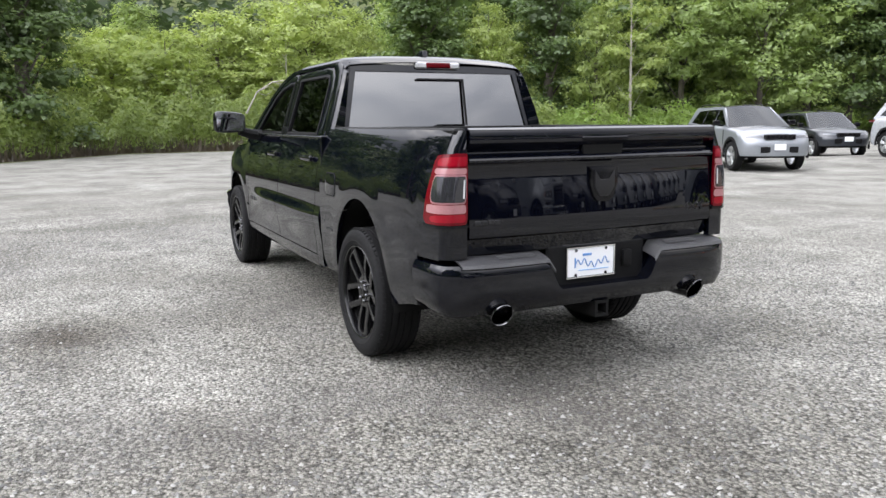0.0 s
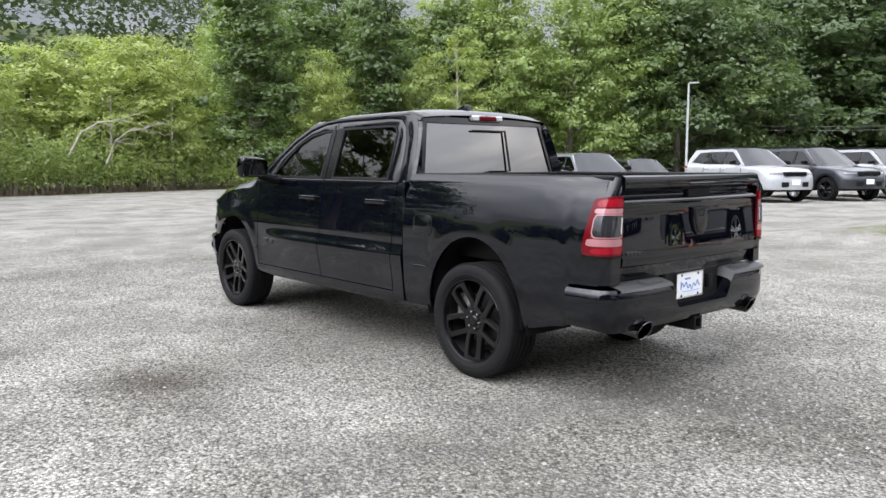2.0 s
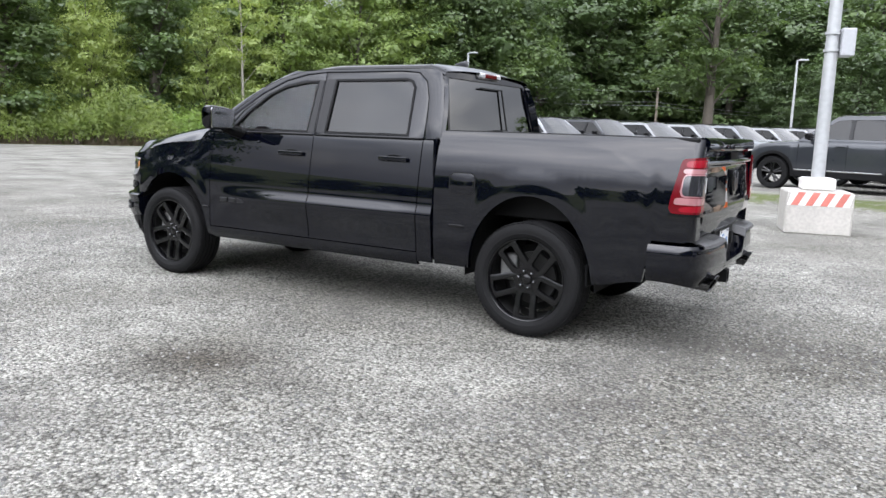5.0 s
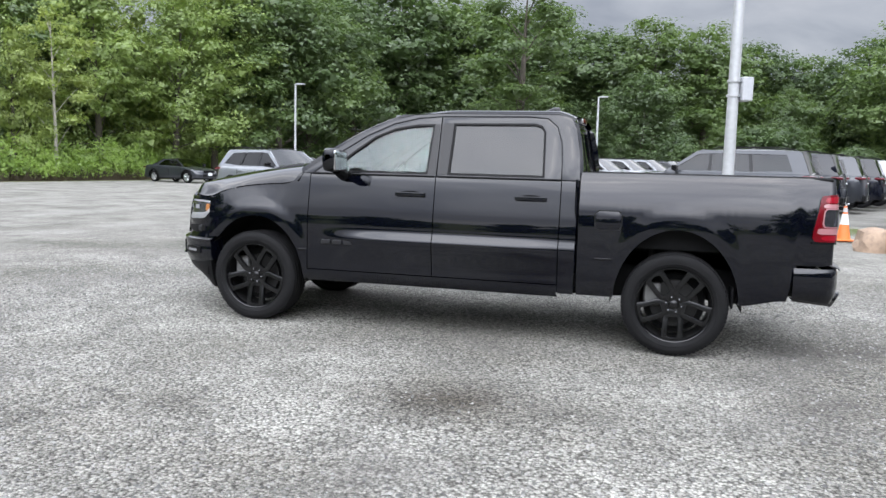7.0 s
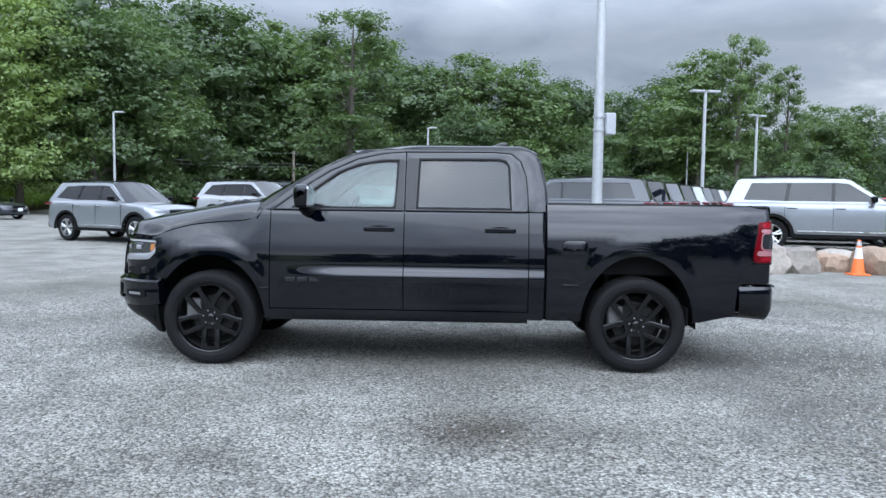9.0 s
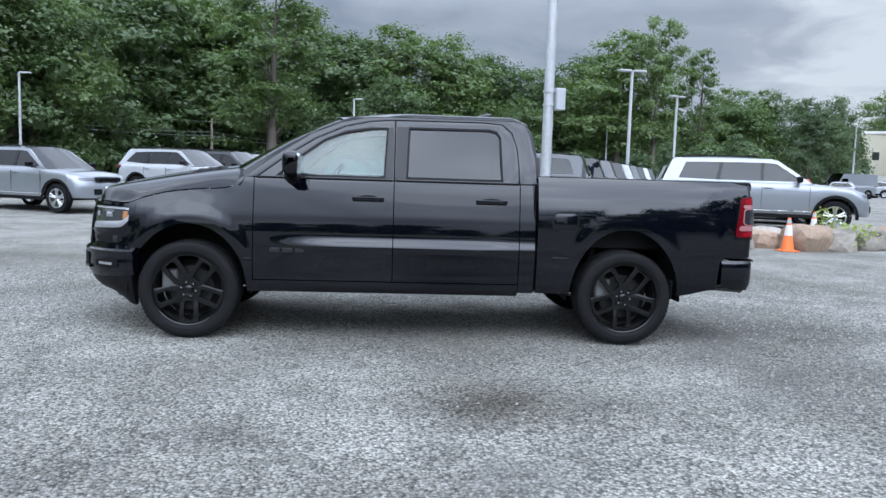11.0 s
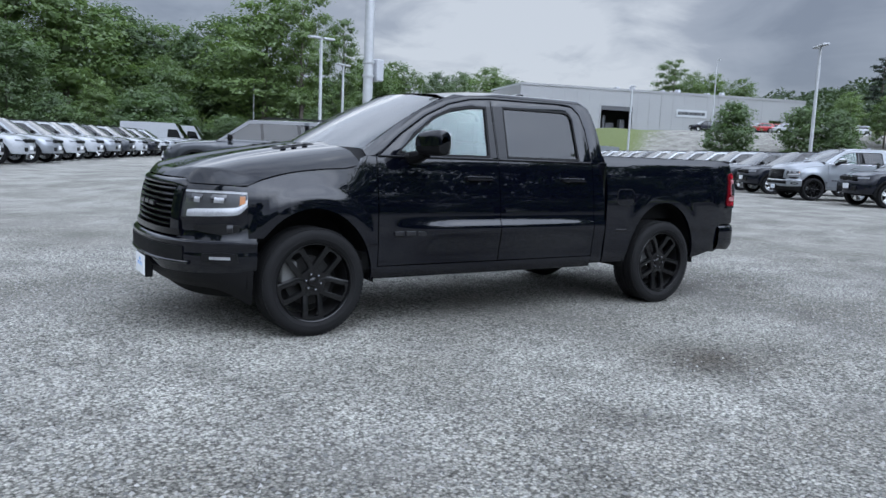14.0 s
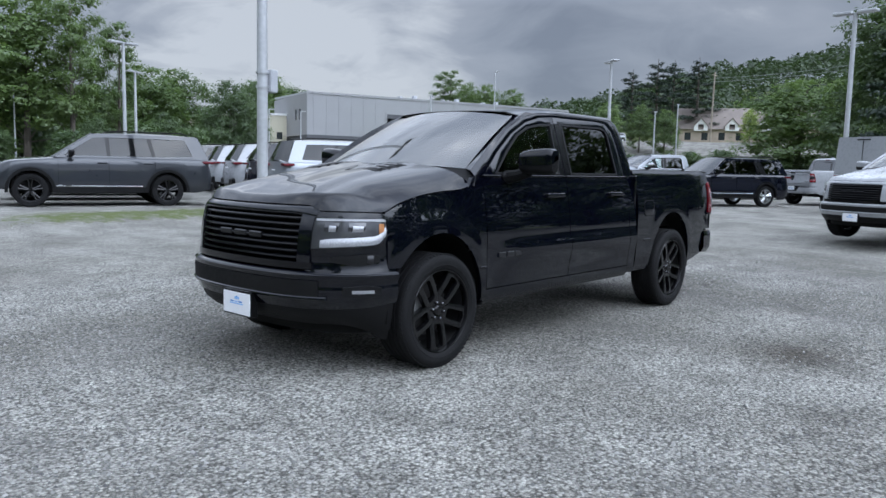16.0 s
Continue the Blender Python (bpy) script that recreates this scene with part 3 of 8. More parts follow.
PINE = pine_tree(9, 15.0, 8000, "dark pine tree with layered branches")
USED = set()


def plant(proto, x, y, height, width=1.0, turn=0.0):
    base = {0: 15.0, 1: 12.5, 2: 9.0, 3: 16.0, 4: 14.0, 5: 6.0, 6: 16.5, 7: 11.0, 8: 15.0, 9: 15.0, 10: 9.0}[proto]
    src = PINE if proto == 8 else PROTO[proto]
    s = height / base
    m = Matrix.LocRotScale((x, y, ground_height(x, y) - 0.05), Euler((0, 0, turn)), None)
    if proto in USED:
        o = copy_thing(src, m)
    else:
        USED.add(proto)
        o = src
        o.matrix_basis = m
    o.scale = (s * width, s * width, s)
    return o


def at_bearing(az, d):
    """A place d metres from the truck's middle, az degrees from +y towards +x."""
    return d * math.sin(radians(az)) - 0.5, d * math.cos(radians(az)) - 6.5


# bearing, distance, crown height above eye level in degrees, kind
SKYLINE = [
    (-30, 82, 13.5, 1), (-25.5, 90, 13.2, 4), (-21.5, 96, 12.8, 4), (-17.5, 99, 12.2, 4), (-14, 102, 11.6, 0), (-8.3, 100, 11.0, 4), (-11.5, 104, 10.6, 4),
    (-3.0, 100, 9.3, 4), (0.6, 98, 10.2, 0), (4.0, 100, 9.6, 1), (7.0, 108, 8.3, 4), (10, 110, 7.4, 0), (13.8, 108, 8.1, 4), (16.8, 96, 9.8, 0),
    (19.4, 92, 11.0, 6), (22.4, 96, 8.8, 6), (24.6, 110, 6.2, 1), (27.2, 116, 6.0, 0), (29.6, 90, 5.4, 4), (31.0, 92, 5.5, 4), (34, 175, 6.0, 0), (36.0, 190, 5.2, 4),
]
rng = random.Random(4)
for az, d, el, k in SKYLINE:
    x, y = at_bearing(az, d)
    plant(k, x, y, 1.08 * (1.4 + d * math.tan(radians(el)) - ground_height(x, y)), 0.8 if k == 6 or 28 < az < 32 else 1.4, rng.random() * 6)
for i in range(26):
    az = -34 + 62 * (i + rng.random()) / 26
    d = rng.uniform(98, 116) if az < -5 else rng.uniform(80, 112)
    el = lerp_table([(-34, 12), (-10, 9.5), (-2, 7.6), (14, 6.2), (24, 5.0), (30, 4.2)], az) * rng.uniform(0.55, 0.95)
    x, y = at_bearing(az, d)
    h = 1.4 + d * math.tan(radians(el)) - ground_height(x, y)
    if h > 3:
        tree = (rng.choice([0, 1, 4, 4, 1, 2]), x, y, h, rng.uniform(1.0, 1.4), rng.random() * 6)
        if i % 2 == 0:
            plant(*tree)
# close dark wood behind them
for i in range(30):
    az = -34 + 66 * (i + rng.random()) / 30
    d = rng.uniform(104, 120)
    el = lerp_table([(-34, 11), (-10, 8.6), (-2, 7.4), (14, 6.0), (24, 4.8), (32, 4.4)], az) * rng.uniform(0.85, 1.05)
    x, y = at_bearing(az, d)
    plant(10, x, y, 1.4 + d * math.tan(radians(el)) - ground_height(x, y), rng.uniform(0.8, 1.0), rng.random() * 6)
# undergrowth at the foot of the woods beyond the parked cars
for i in range(20):
    az = -28 + 56 * (i + rng.random()) / 20
    x, y = at_bearing(az, rng.uniform(95, 102) if az < -5 else rng.uniform(76, 86))
    plant(rng.choice([10, 10, 4, 10]), x, y, rng.uniform(3.0, 6.0), rng.uniform(1.1, 1.6), rng.random() * 6)
# the near wood along the brush: ivy-wrapped trees among pale young growth, taller woods further along
def from_start(az, d):
    """A place d metres from where the walk begins, az degrees from +y towards +x."""
    return 6.3 + d * math.sin(radians(az)), -2.6 + d * math.cos(radians(az))


for az, d, h, w, k in [(-92.0, 38, 14, 1.2, 3), (-65.3, 49, 14.5, 1.45, 3), (-56.0, 51, 15, 1.25, 3), (-47.5, 60, 15, 1.1, 3),
                       (-89.5, 47, 6.8, 1.5, 2), (-86.5, 50, 7.2, 1.5, 2), (-83.0, 46, 6.6, 1.6, 2), (-79.5, 49, 8.2, 1.5, 2), (-76.0, 51, 9.2, 1.4, 2), (-73.0, 48, 9.0, 1.4, 2), (-70.3, 52, 9.0, 1.05, 2),
                       (-81.5, 44, 5.4, 1.2, 7), (-75.0, 45, 6.8, 1.3, 7), (-71.0, 46, 6.5, 1.2, 7), (-60.2, 49, 8.8, 0.85, 2), (-57.9, 52, 8.0, 0.7, 2),
                       (-85, 56, 9.5, 1.3, 9), (-66.5, 60, 11, 1.3, 9), (-57.5, 62, 11.5, 1.3, 9),
                       (-52.5, 50, 8.6, 0.75, 2), (-50.0, 50, 10.5, 1.1, 7), (-51.0, 60, 14.5, 1.2, 9), (-46.5, 56, 15, 1.1, 9), (-44.3, 60, 11.5, 0.9, 2), (-41.5, 57, 14.5, 1.1, 9), (-38.5, 60, 15.5, 1.2, 9), (-36.0, 62, 16.0, 1.2, 0), (-48.5, 64, 15, 1.3, 0),
                       (-33.5, 64, 16.5, 1.2, 4), (-31.0, 67, 17.0, 1.2, 0), (-29.0, 71, 17.0, 1.2, 4), (-97, 40, 12, 1.0, 4), (-101, 42, 13, 1.0, 0)]:
    x, y = from_start(az, d)
    plant(k, x, y, h, w, rng.random() * 6)
for i in range(30):
    az = -108 + 76 * (i + rng.random()) / 30
    x, y = at_bearing(az, rng.uniform(56, 86))
    if az > -62 and not -38.8 < az < -35:
        plant(rng.choice([9, 0, 4, 4]), x, y, rng.uniform(13, 17), rng.uniform(1.2, 1.5), rng.random() * 6)
# pines, round trees and the wooded hill beyond the upper yard
for az, d, el, k in [(60.6, 150, 7.4, 8), (62.4, 155, 8.1, 8), (63.6, 160, 8.0, 8), (65.2, 150, 8.2, 8), (58.6, 120, 5.2, 1), (60.8, 118, 5.0, 0), (62.6, 116, 4.7, 1),
                     (71.4, 104, 6.9, 1), (74.2, 124, 6.6, 0), (70.4, 126, 5.8, 0), (47.6, 205, 7.3, 6), (50.2, 205, 6.3, 0), (52.2, 205, 6.0, 1), (54.6, 215, 4.9, 0), (49, 215, 6.4, 1),
                     (76.8, 84, 13.0, 4), (78.4, 74, 14, 8), (79, 80, 12.8, 4), (75.4, 100, 8.2, 0), (82, 75, 11, 0), (86, 70, 11, 4), (68.6, 128, 4.6, 5), (51.3, 112, 4.3, 10), (55.9, 112, 4.1, 10), (57.8, 112, 3.9, 10)]:
    x, y = at_bearing(az, d)
    plant(k, x, y, max(3, 1.4 + d * math.tan(radians(el)) - ground_height(x, y)), 1.9 if az == 71.4 else 1.1 if k != 5 else 0.8, rng.random() * 6)
# hedges along the foot of the upper yard
for i in range(22):
    az = 58.5 + 26 * (i + rng.random()) / 22
    x, y = at_bearing(az, rng.uniform(96, 104))
    plant(10, x, y, rng.uniform(2.6, 4.2), rng.uniform(1.3, 1.8), rng.random() * 6)
# woods on the side of the lot that the camera keeps behind it
for i in range(28):
    a = radians(100 + 165 * (i + rng.random()) / 28)
    d = rng.uniform(44, 62)
    plant(10, d * math.sin(a), d * math.cos(a) - 4, rng.uniform(6.0, 9.0), rng.uniform(1.0, 1.3), rng.random() * 6)
# tall trees there that show in the truck's flank and windows
for x, y, h, k in ((-25, -17, 17, 6), (-30, -22, 16, 6), (-36, -20, 16, 0), (13, -31, 13, 1), (19, -27, 15, 4), (25, -24, 17, 0), (31, -19, 17, 4), (37, -13, 16, 0)):
    plant(k, x, y, h, 1.4 if x > 0 else 1.2, rng.random() * 6)
# a broad open tree that stands before the dark wood
plant(6, -11.7, 66.6, 20.0, 1.35, 1.0)


def build_brush():
    """Bank of weeds and vines along the edge of the lot, with dry stems showing at its foot."""
    r = np.random.default_rng(5)
    for lo, hi, cnt, mat, tall, label in ((-14, 24, 72000, M_VINE, 3.15, "dense bank of vines and brambles along the lot"), (24, 78, 52000, M_WEED, 2.7, "tall green weeds along the lot's edge")):
        y = r.uniform(lo, hi, cnt)
        off = r.random(cnt) ** 2.1 * 8.0
        edge = np.array([edge_x(v) + 0.5 * noise.noise((0.0, v * 0.7, 2.0)) + 0.25 * noise.noise((0.0, v * 2.3, 9.0)) for v in y])
        x = edge - 0.6 - off
        bump = np.array([0.72 + 0.50 * noise.noise((a * 0.22, b * 0.22, 3.0)) + 0.50 * noise.noise((a * 0.75, b * 0.75, 7.0)) for a, b in zip(x, y)])
        top = tall * np.maximum(bump, 0.25) * np.minimum(1, 0.50 + off / 0.9)
        z = np.array([ground_height(a, b) for a, b in zip(x, y)]) + top * (0.16 + 0.84 * r.random(cnt) ** 0.6)
        nrm = r.normal(size=(cnt, 3)) * 0.5 + np.array([0.4, -0.1, 0.6])
        nrm /= np.linalg.norm(nrm, axis=1, keepdims=True)
        ob = new("brush", leaf_mesh("brush", leaf_quads(np.stack([x, y, z], 1), nrm, 0.055 + 0.075 * r.random(cnt), r), mat))
        tagged(ob, label, "brush", kind="stuff")
    cnt = 7000
    y = r.uniform(-14, 78, cnt)
    x = np.array([edge_x(v) + 0.5 * noise.noise((0.0, v * 0.7, 2.0)) + 0.25 * noise.noise((0.0, v * 2.3, 9.0)) for v in y]) - 0.45 - 0.8 * r.random(cnt)
    h = 0.25 + 0.75 * r.random(cnt) ** 1.5
    foot = np.stack([x, y, np.array([ground_height(a, b) for a, b in zip(x, y)])], 1)
    tip = foot + np.stack([0.25 * r.normal(size=cnt), 0.25 * r.normal(size=cnt), h], 1)
    wide = np.stack([np.zeros(cnt), np.full(cnt, 0.03), np.zeros(cnt)], 1)
    pts = np.stack([foot - wide, foot + wide, tip], 1).reshape(-1, 3)
    tagged(new("dry_stems", leaf_mesh("dry_stems", pts, M_DRY)), "brown dry stems at the foot of the brush", "brush", kind="stuff")


M_VINE = leaf_material("vine_leaves", (0.14, 0.205, 0.045), (0.40, 0.49, 0.13), (0.36, 0.46, 0.085))
M_WEED = leaf_material("tall_weed_leaves", (0.12, 0.215, 0.040), (0.34, 0.49, 0.10), (0.36, 0.52, 0.075))
M_DRY = leaf_material("dry_stems", (0.085, 0.065, 0.042), (0.22, 0.17, 0.11), (0.12, 0.09, 0.05))
build_brush()


def dead_branch(x, y, z, reach, seed):
    """A bare pale branch arching out of the brush."""
    r = random.Random(seed)
    t = thing("dead_branch", "bare pale dead branch arching out of the brush", "branch", "dead branches", pose(x, y, z))
    spine = [(0, 0, 0), (0.1, reach * 0.18, 1.1), (0.3, reach * 0.42, 1.6), (0.5, reach * 0.72, 1.75), (0.6, reach, 1.6)]
    bm = bmesh.new()
    tube(bm, spine, [0.055, 0.045, 0.035, 0.022, 0.008], 6)
    part("limb", bm, M_BARK_PALE, t, smooth=60)
    for k in range(7):
        p = spine[1 + k % 4]
        bm = bmesh.new()
        tube(bm, [p, (p[0] + r.uniform(-0.4, 0.4), p[1] + r.uniform(0.2, 0.9), p[2] + r.uniform(-0.2, 0.5)), (p[0] + r.uniform(-0.7, 0.7), p[1] + r.uniform(0.6, 1.6), p[2] + r.uniform(-0.3, 0.7))], [0.02, 0.014, 0.005], 5)
        part("twig", bm, M_BARK_PALE, t, smooth=60)


for x, y, z, reach, sd in ((-34.4, 6.2, 1.9, 3.2, 1), (-34.6, 8.0, 1.5, 2.4, 2)):
    dead_branch(x, y, z, reach, sd)


# ---- vehicles ----
def superband(half_l_f, half_l_r, w, arches, corner=0.5, steps=26):
    """Half the outline of a car from above, from the tail along the side to the nose."""
    xs = list(np.linspace(-half_l_r + corner * 1.0, half_l_f - corner * 1.2, steps))
    for ax, ra in arches:
        xs += [ax + ra * q for q in (-1.0, -0.97, -0.85, -0.6, -0.3, 0, 0.3, 0.6, 0.85, 0.97, 1.0)]
    xs = sorted(set(round(v, 4) for v in xs))
    side = [(x, w) for x in xs]
    front = [(half_l_f - corner * 1.2 + corner * 1.2 * math.sin(a) ** 0.8, w * (1 - 0.62 * (1 - math.cos(a)) ** 1.15)) for a in np.linspace(0.15, math.pi / 2, 8)]
    rear = [(-half_l_r + corner - corner * math.sin(a) ** 0.7, w * (1 - 0.45 * (1 - math.cos(a)) ** 1.4)) for a in np.linspace(math.pi / 2, 0.2, 7)]
    return rear + side + front


def car(name, label, category, spec, paint_mat, group="", rim_mat=None, glass_mat=None, clad=True):
    """A parked car with its nose towards +x, its wheelbase centred on the origin."""
    t = thing(name, label, category, group)
    f, r, w, wb = spec["front"], spec["rear"], spec["half_width"], spec["wheelbase"] / 2
    wr, sill = spec["wheel"], spec["sill"]
    top = spec["shoulder"]
    arches = [(wb, wr + 0.07), (-wb, wr + 0.07)]

    def bottom(x, y):
        z = sill + (0.06 if x > f - 0.35 or x < -r + 0.3 else 0.0)
        for ax, ra in arches:
            if abs(x - ax) < ra:
                z = max(z, wr + math.sqrt(max(ra * ra - (x - ax) ** 2, 0.0)))
        return z

    half = superband(f, r, w, arches)
    levels = (0.0, 0.06, 0.2, 0.4, 0.6, 0.78, 0.9, 0.97, 1.0)
    inset = (0.03, 0.012, 0.0, 0.0, 0.008, 0.012, 0.03, 0.06, 0.10)
    bm = bmesh.new()
    for sgn in (1, -1):
        rows = []
        for k, q in enumerate(levels):
            row = []
            for x, y in half:
                zb, zt = bottom(x, y), lerp_table(top, x)
                nose = (0.10 * smoothstep(0.55, 1.0, q) if x > f - 0.5 else 0.07 * smoothstep(0.4, 1.0, q) if x < -r + 0.4 else 0)
                xx = x - math.copysign(nose, x) * smoothstep(0.6, 1, abs(x) / f)
                row.append((xx, sgn * (y - inset[k] * min(1.0, y / w * 1.2)), zb + (zt - zb) * q))
            rows.append(row)
        sheet(bm, rows)
    # bonnet, deck and the shelf under the windows
    xs = [x for x, y in half]
    rows = []
    for q in (-1, -0.8, -0.55, -0.3, 0, 0.3, 0.55, 0.8, 1):
        row = []
        for x, y in half:
            nose = 0.10 if x > f - 0.5 else 0.07 if x < -r + 0.4 else 0
            xx = x - math.copysign(nose, x) * smoothstep(0.6, 1, abs(x) / f)
            row.append((xx, q * (y - 0.10 * min(1.0, y / w * 1.2)), lerp_table(top, x) + 0.05 * (1 - q * q) * smoothstep(f + 0.02, f - 0.6, xx)))
        rows.append(row)
    sheet(bm, rows)
    # nose and tail closing strips
    for pts in (half[-1], half[0]):
        x, y = pts
        s = 1 if x > 0 else -1
        rows = []
        for k, q in enumerate(levels):
            zb, zt = bottom(x, y), lerp_table(top, x)
            nose = (0.10 * smoothstep(0.55, 1.0, q) if s > 0 else 0.07 * smoothstep(0.4, 1.0, q))
            rows.append([(x - s * nose + s * 0.05 * (1 - c * c), c * (y - inset[k] * min(1, y / w * 1.2)), zb + (zt - zb) * q) for c in (-1, -0.6, -0.2, 0.2, 0.6, 1)])
        sheet(bm, rows)
    # roof, pillars
    belt, roof, wg0, wg1 = spec["belt"], spec["roof"], spec["glass_low"], spec["glass_top"]
    ws0, ws1, rw0, rw1 = spec["screen"][0], spec["screen"][1], spec["back"][0], spec["back"][1]

    def yg(z):
        return wg0 + (wg1 - wg0) * (z - belt) / (roof - belt)

    rowsr = []
    for q in (-1, -0.9, -0.6, -0.2, 0.2, 0.6, 0.9, 1):
        rowsr.append([(x, q * yg(roof), roof + 0.06 * (1 - q * q) * math.sin(math.pi * (0.12 + 0.76 * k / 6)) - 0.02 * (k == 6)) for k, x in enumerate(np.linspace(ws1, rw1, 7))])
    sheet(bm, rowsr)
    side_outline = [(ws0, belt - 0.02), (ws1 + 0.05, roof - 0.03), (ws1 - 0.1, roof), (rw1 + 0.1, roof), (rw1, roof - 0.04), (rw0, belt - 0.02)]
    wins = spec["windows"]
    for sgn in (1, -1):
        b2 = bmesh.new()
        cut_plate(b2, side_outline, wins, lambda u, v, d: (u, sgn * (yg(v) - d), v), 0.05)
        me = bpy.data.meshes.new("tmp")
        b2.to_mesh(me)
        b2.free()
        bm.from_mesh(me)
        bpy.data.meshes.remove(me)
    bmesh.ops.remove_doubles(bm, verts=bm.verts, dist=0.002)
    bmesh.ops.recalc_face_normals(bm, faces=bm.faces)
    part("body", bm, paint_mat, t, smooth=40)
    # glass
    gm = glass_mat or M_CARGLASS
    for fore, aft in zip(wins, wins[1:]):
        for sgn in (1, -1):
            b2 = bmesh.new()
            cut_plate(b2, [fore[3], fore[2], aft[1], aft[0]], [], lambda u, v, d: (u, sgn * (yg(v) + 0.004 - d), v), 0.01)
            part("pillar_trim", b2, M_GLOSSTRIM, t)
    if spec.get("rails", True):
        for sgn in (1, -1):
            b2 = bmesh.new()
            box(b2, -0.95, 1.0, sgn * (w + 0.004) - 0.008, sgn * (w + 0.004) + 0.008, 0.485, 0.510, 0.004)
            part("door_moulding", b2, M_CHROME, t)
    if spec.get("solid_back"):
        b2 = bmesh.new()
        box(b2, -2.95, -2.90, -0.22, 0.22, roof - 0.10, roof - 0.07, 0.01)
        part("high_brake_light", b2, M_TRIM, t)
        b2 = bmesh.new()
        box(b2, -2.953, -2.91, -0.004, 0.004, 0.60, roof - 0.12, 0.001)
        part("door_seam", b2, M_TRIM, t)
    for k, wn in enumerate(wins):
        for sgn in (1, -1):
            b2 = bmesh.new()
            cut_plate(b2, wn, [], lambda u, v, d: (u, sgn * (yg(v) - 0.015 - d), v), 0.006)
            part("side_window", b2, gm, t)
    b2 = bmesh.new()
    sheet(b2, [[(ws0 + (ws1 - ws0) * q + 0.10 * (1 - c * c) * (1 - q), c * (yg(belt + (roof - belt) * q) - 0.01), belt - 0.01 + (roof - 0.0 - belt) * q + 0.05 * (1 - c * c) * q) for c in (-1, -0.6, -0.2, 0.2, 0.6, 1)] for q in (0, 0.35, 0.7, 1)])
    part("windshield", thicken(b2, 0.006), M_CARSCREEN, t)
    b2 = bmesh.new()
    sheet(b2, [[(rw0 + (rw1 - rw0) * q - 0.04 * (1 - c * c), c * (yg(belt + (roof - belt) * q) - 0.02), belt + (roof - belt) * q) for c in (-1, -0.6, -0.2, 0.2, 0.6, 1)] for q in (0, 0.5, 1)])
    part("rear_window" if not spec.get("solid_back") else "rear_door_panel", thicken(b2, 0.006), paint_mat if spec.get("solid_back") else M_CARGLASS, t)
    b2 = bmesh.new()
    box(b2, -r + 0.35, f - 0.55, -w * 0.86, w * 0.86, sill - 0.02, belt - 0.35, 0.05)
    part("floor_pan", b2, M_CHASSIS, t)
    b2 = bmesh.new()
    for sx in spec.get("seats", ((0.15, 0), (-0.9, 0))):
        for sy in (0.38, -0.38):
            box(b2, sx[0] - 0.1, sx[0] + 0.06, sy - 0.24, sy + 0.24, belt - 0.45, belt + 0.22, 0.06)
            box(b2, sx[0] - 0.06, sx[0] + 0.04, sy - 0.13, sy + 0.13, belt + 0.23, belt + 0.40, 0.04)
    part("seats", b2, M_SEAT, t)
    # lower cladding
    if clad:
        for sgn in (1, -1):
            b2 = bmesh.new()
            box(b2, -wb + wr + 0.08, wb - wr - 0.08, sgn * (w - 0.06) - 0.05, sgn * (w - 0.06) + 0.055, sill - 0.03, sill + 0.13, 0.02)
            part("sill_trim", b2, M_TRIM, t)
            for ax, ra in arches:
                a0 = [(ax + ra * math.cos(a), wr + ra * math.sin(a)) for a in np.linspace(-0.1, math.pi + 0.1, 18)]
                a1 = [(ax + (ra + 0.07) * math.cos(a), wr + (ra + 0.07) * math.sin(a)) for a in np.linspace(math.pi + 0.1, -0.1, 18)]
                b3 = bmesh.new()
                cut_plate(b3, a0 + a1, [], lambda u, v, d: (u, sgn * (w + 0.012 - d), v), 0.05)
                part("wheel_arch_trim", b3, M_TRIM, t)
    # nose details
    zf, hz = lerp_table(top, f), spec.get("lamp_z", 0.86)
    b2 = bmesh.new()
    box(b2, f - 0.16, f + 0.045, -w * 0.42, w * 0.42, hz - 0.07, hz + 0.06, 0.02)
    grille = part("grille", b2, M_TRIM, t)
    b2 = bmesh.new()
    for k in range(7):
        y = (k - 3) * w * 0.115
        box(b2, f + 0.03, f + 0.055, y - 0.036, y + 0.036, hz - 0.055, hz + 0.045, 0.008)
    part("grille_insert", b2, M_GLOSSTRIM, grille)
    b2 = bmesh.new()
    box(b2, f - 0.25, f + 0.025, -w * 0.52, w * 0.52, sill + 0.15, sill + 0.31, 0.015)
    part("lower_intake", b2, M_TRIM, t)

    def corner_point(a, z, out, sgn):
        """A point on the rounded corner of the nose, a radians round from the side."""
        x, y = f - 0.6 + 0.6 * math.sin(a) ** 0.8, w * (1 - 0.62 * (1 - math.cos(a)) ** 1.15)
        zb = bottom(x, y)
        q = (z - zb) / (lerp_table(top, x) - zb)
        x -= 0.10 * smoothstep(0.55, 1.0, q) * smoothstep(0.6, 1, x / f)
        return (x + out * math.sin(a), sgn * (y - float(np.interp(q, levels, inset)) + out * math.cos(a)), z)

    for sgn in (1, -1):
        b2 = bmesh.new()
        rounds = np.linspace(0.72, 1.44, 8)
        sheet(b2, [[corner_point(c, hz + dz + 0.015 * (1.44 - c), out, sgn) for c in rounds] for dz, out in ((-0.035, -0.02), (-0.030, 0.018), (0.0, 0.022), (0.034, 0.016), (0.038, -0.02))])
        bmesh.ops.recalc_face_normals(b2, faces=b2.faces)
        part("headlight", b2, M_LENS_SMOKE, t)
        b2 = bmesh.new()
        box(b2, -r - 0.004, -r + 0.30, sgn * (w * 0.79) - w * 0.17, sgn * (w * 0.79) + w * 0.17, belt - 0.115, belt - 0.04, 0.025, 2)
        part("taillight", b2, M_TAIL, t)
        b2 = bmesh.new()
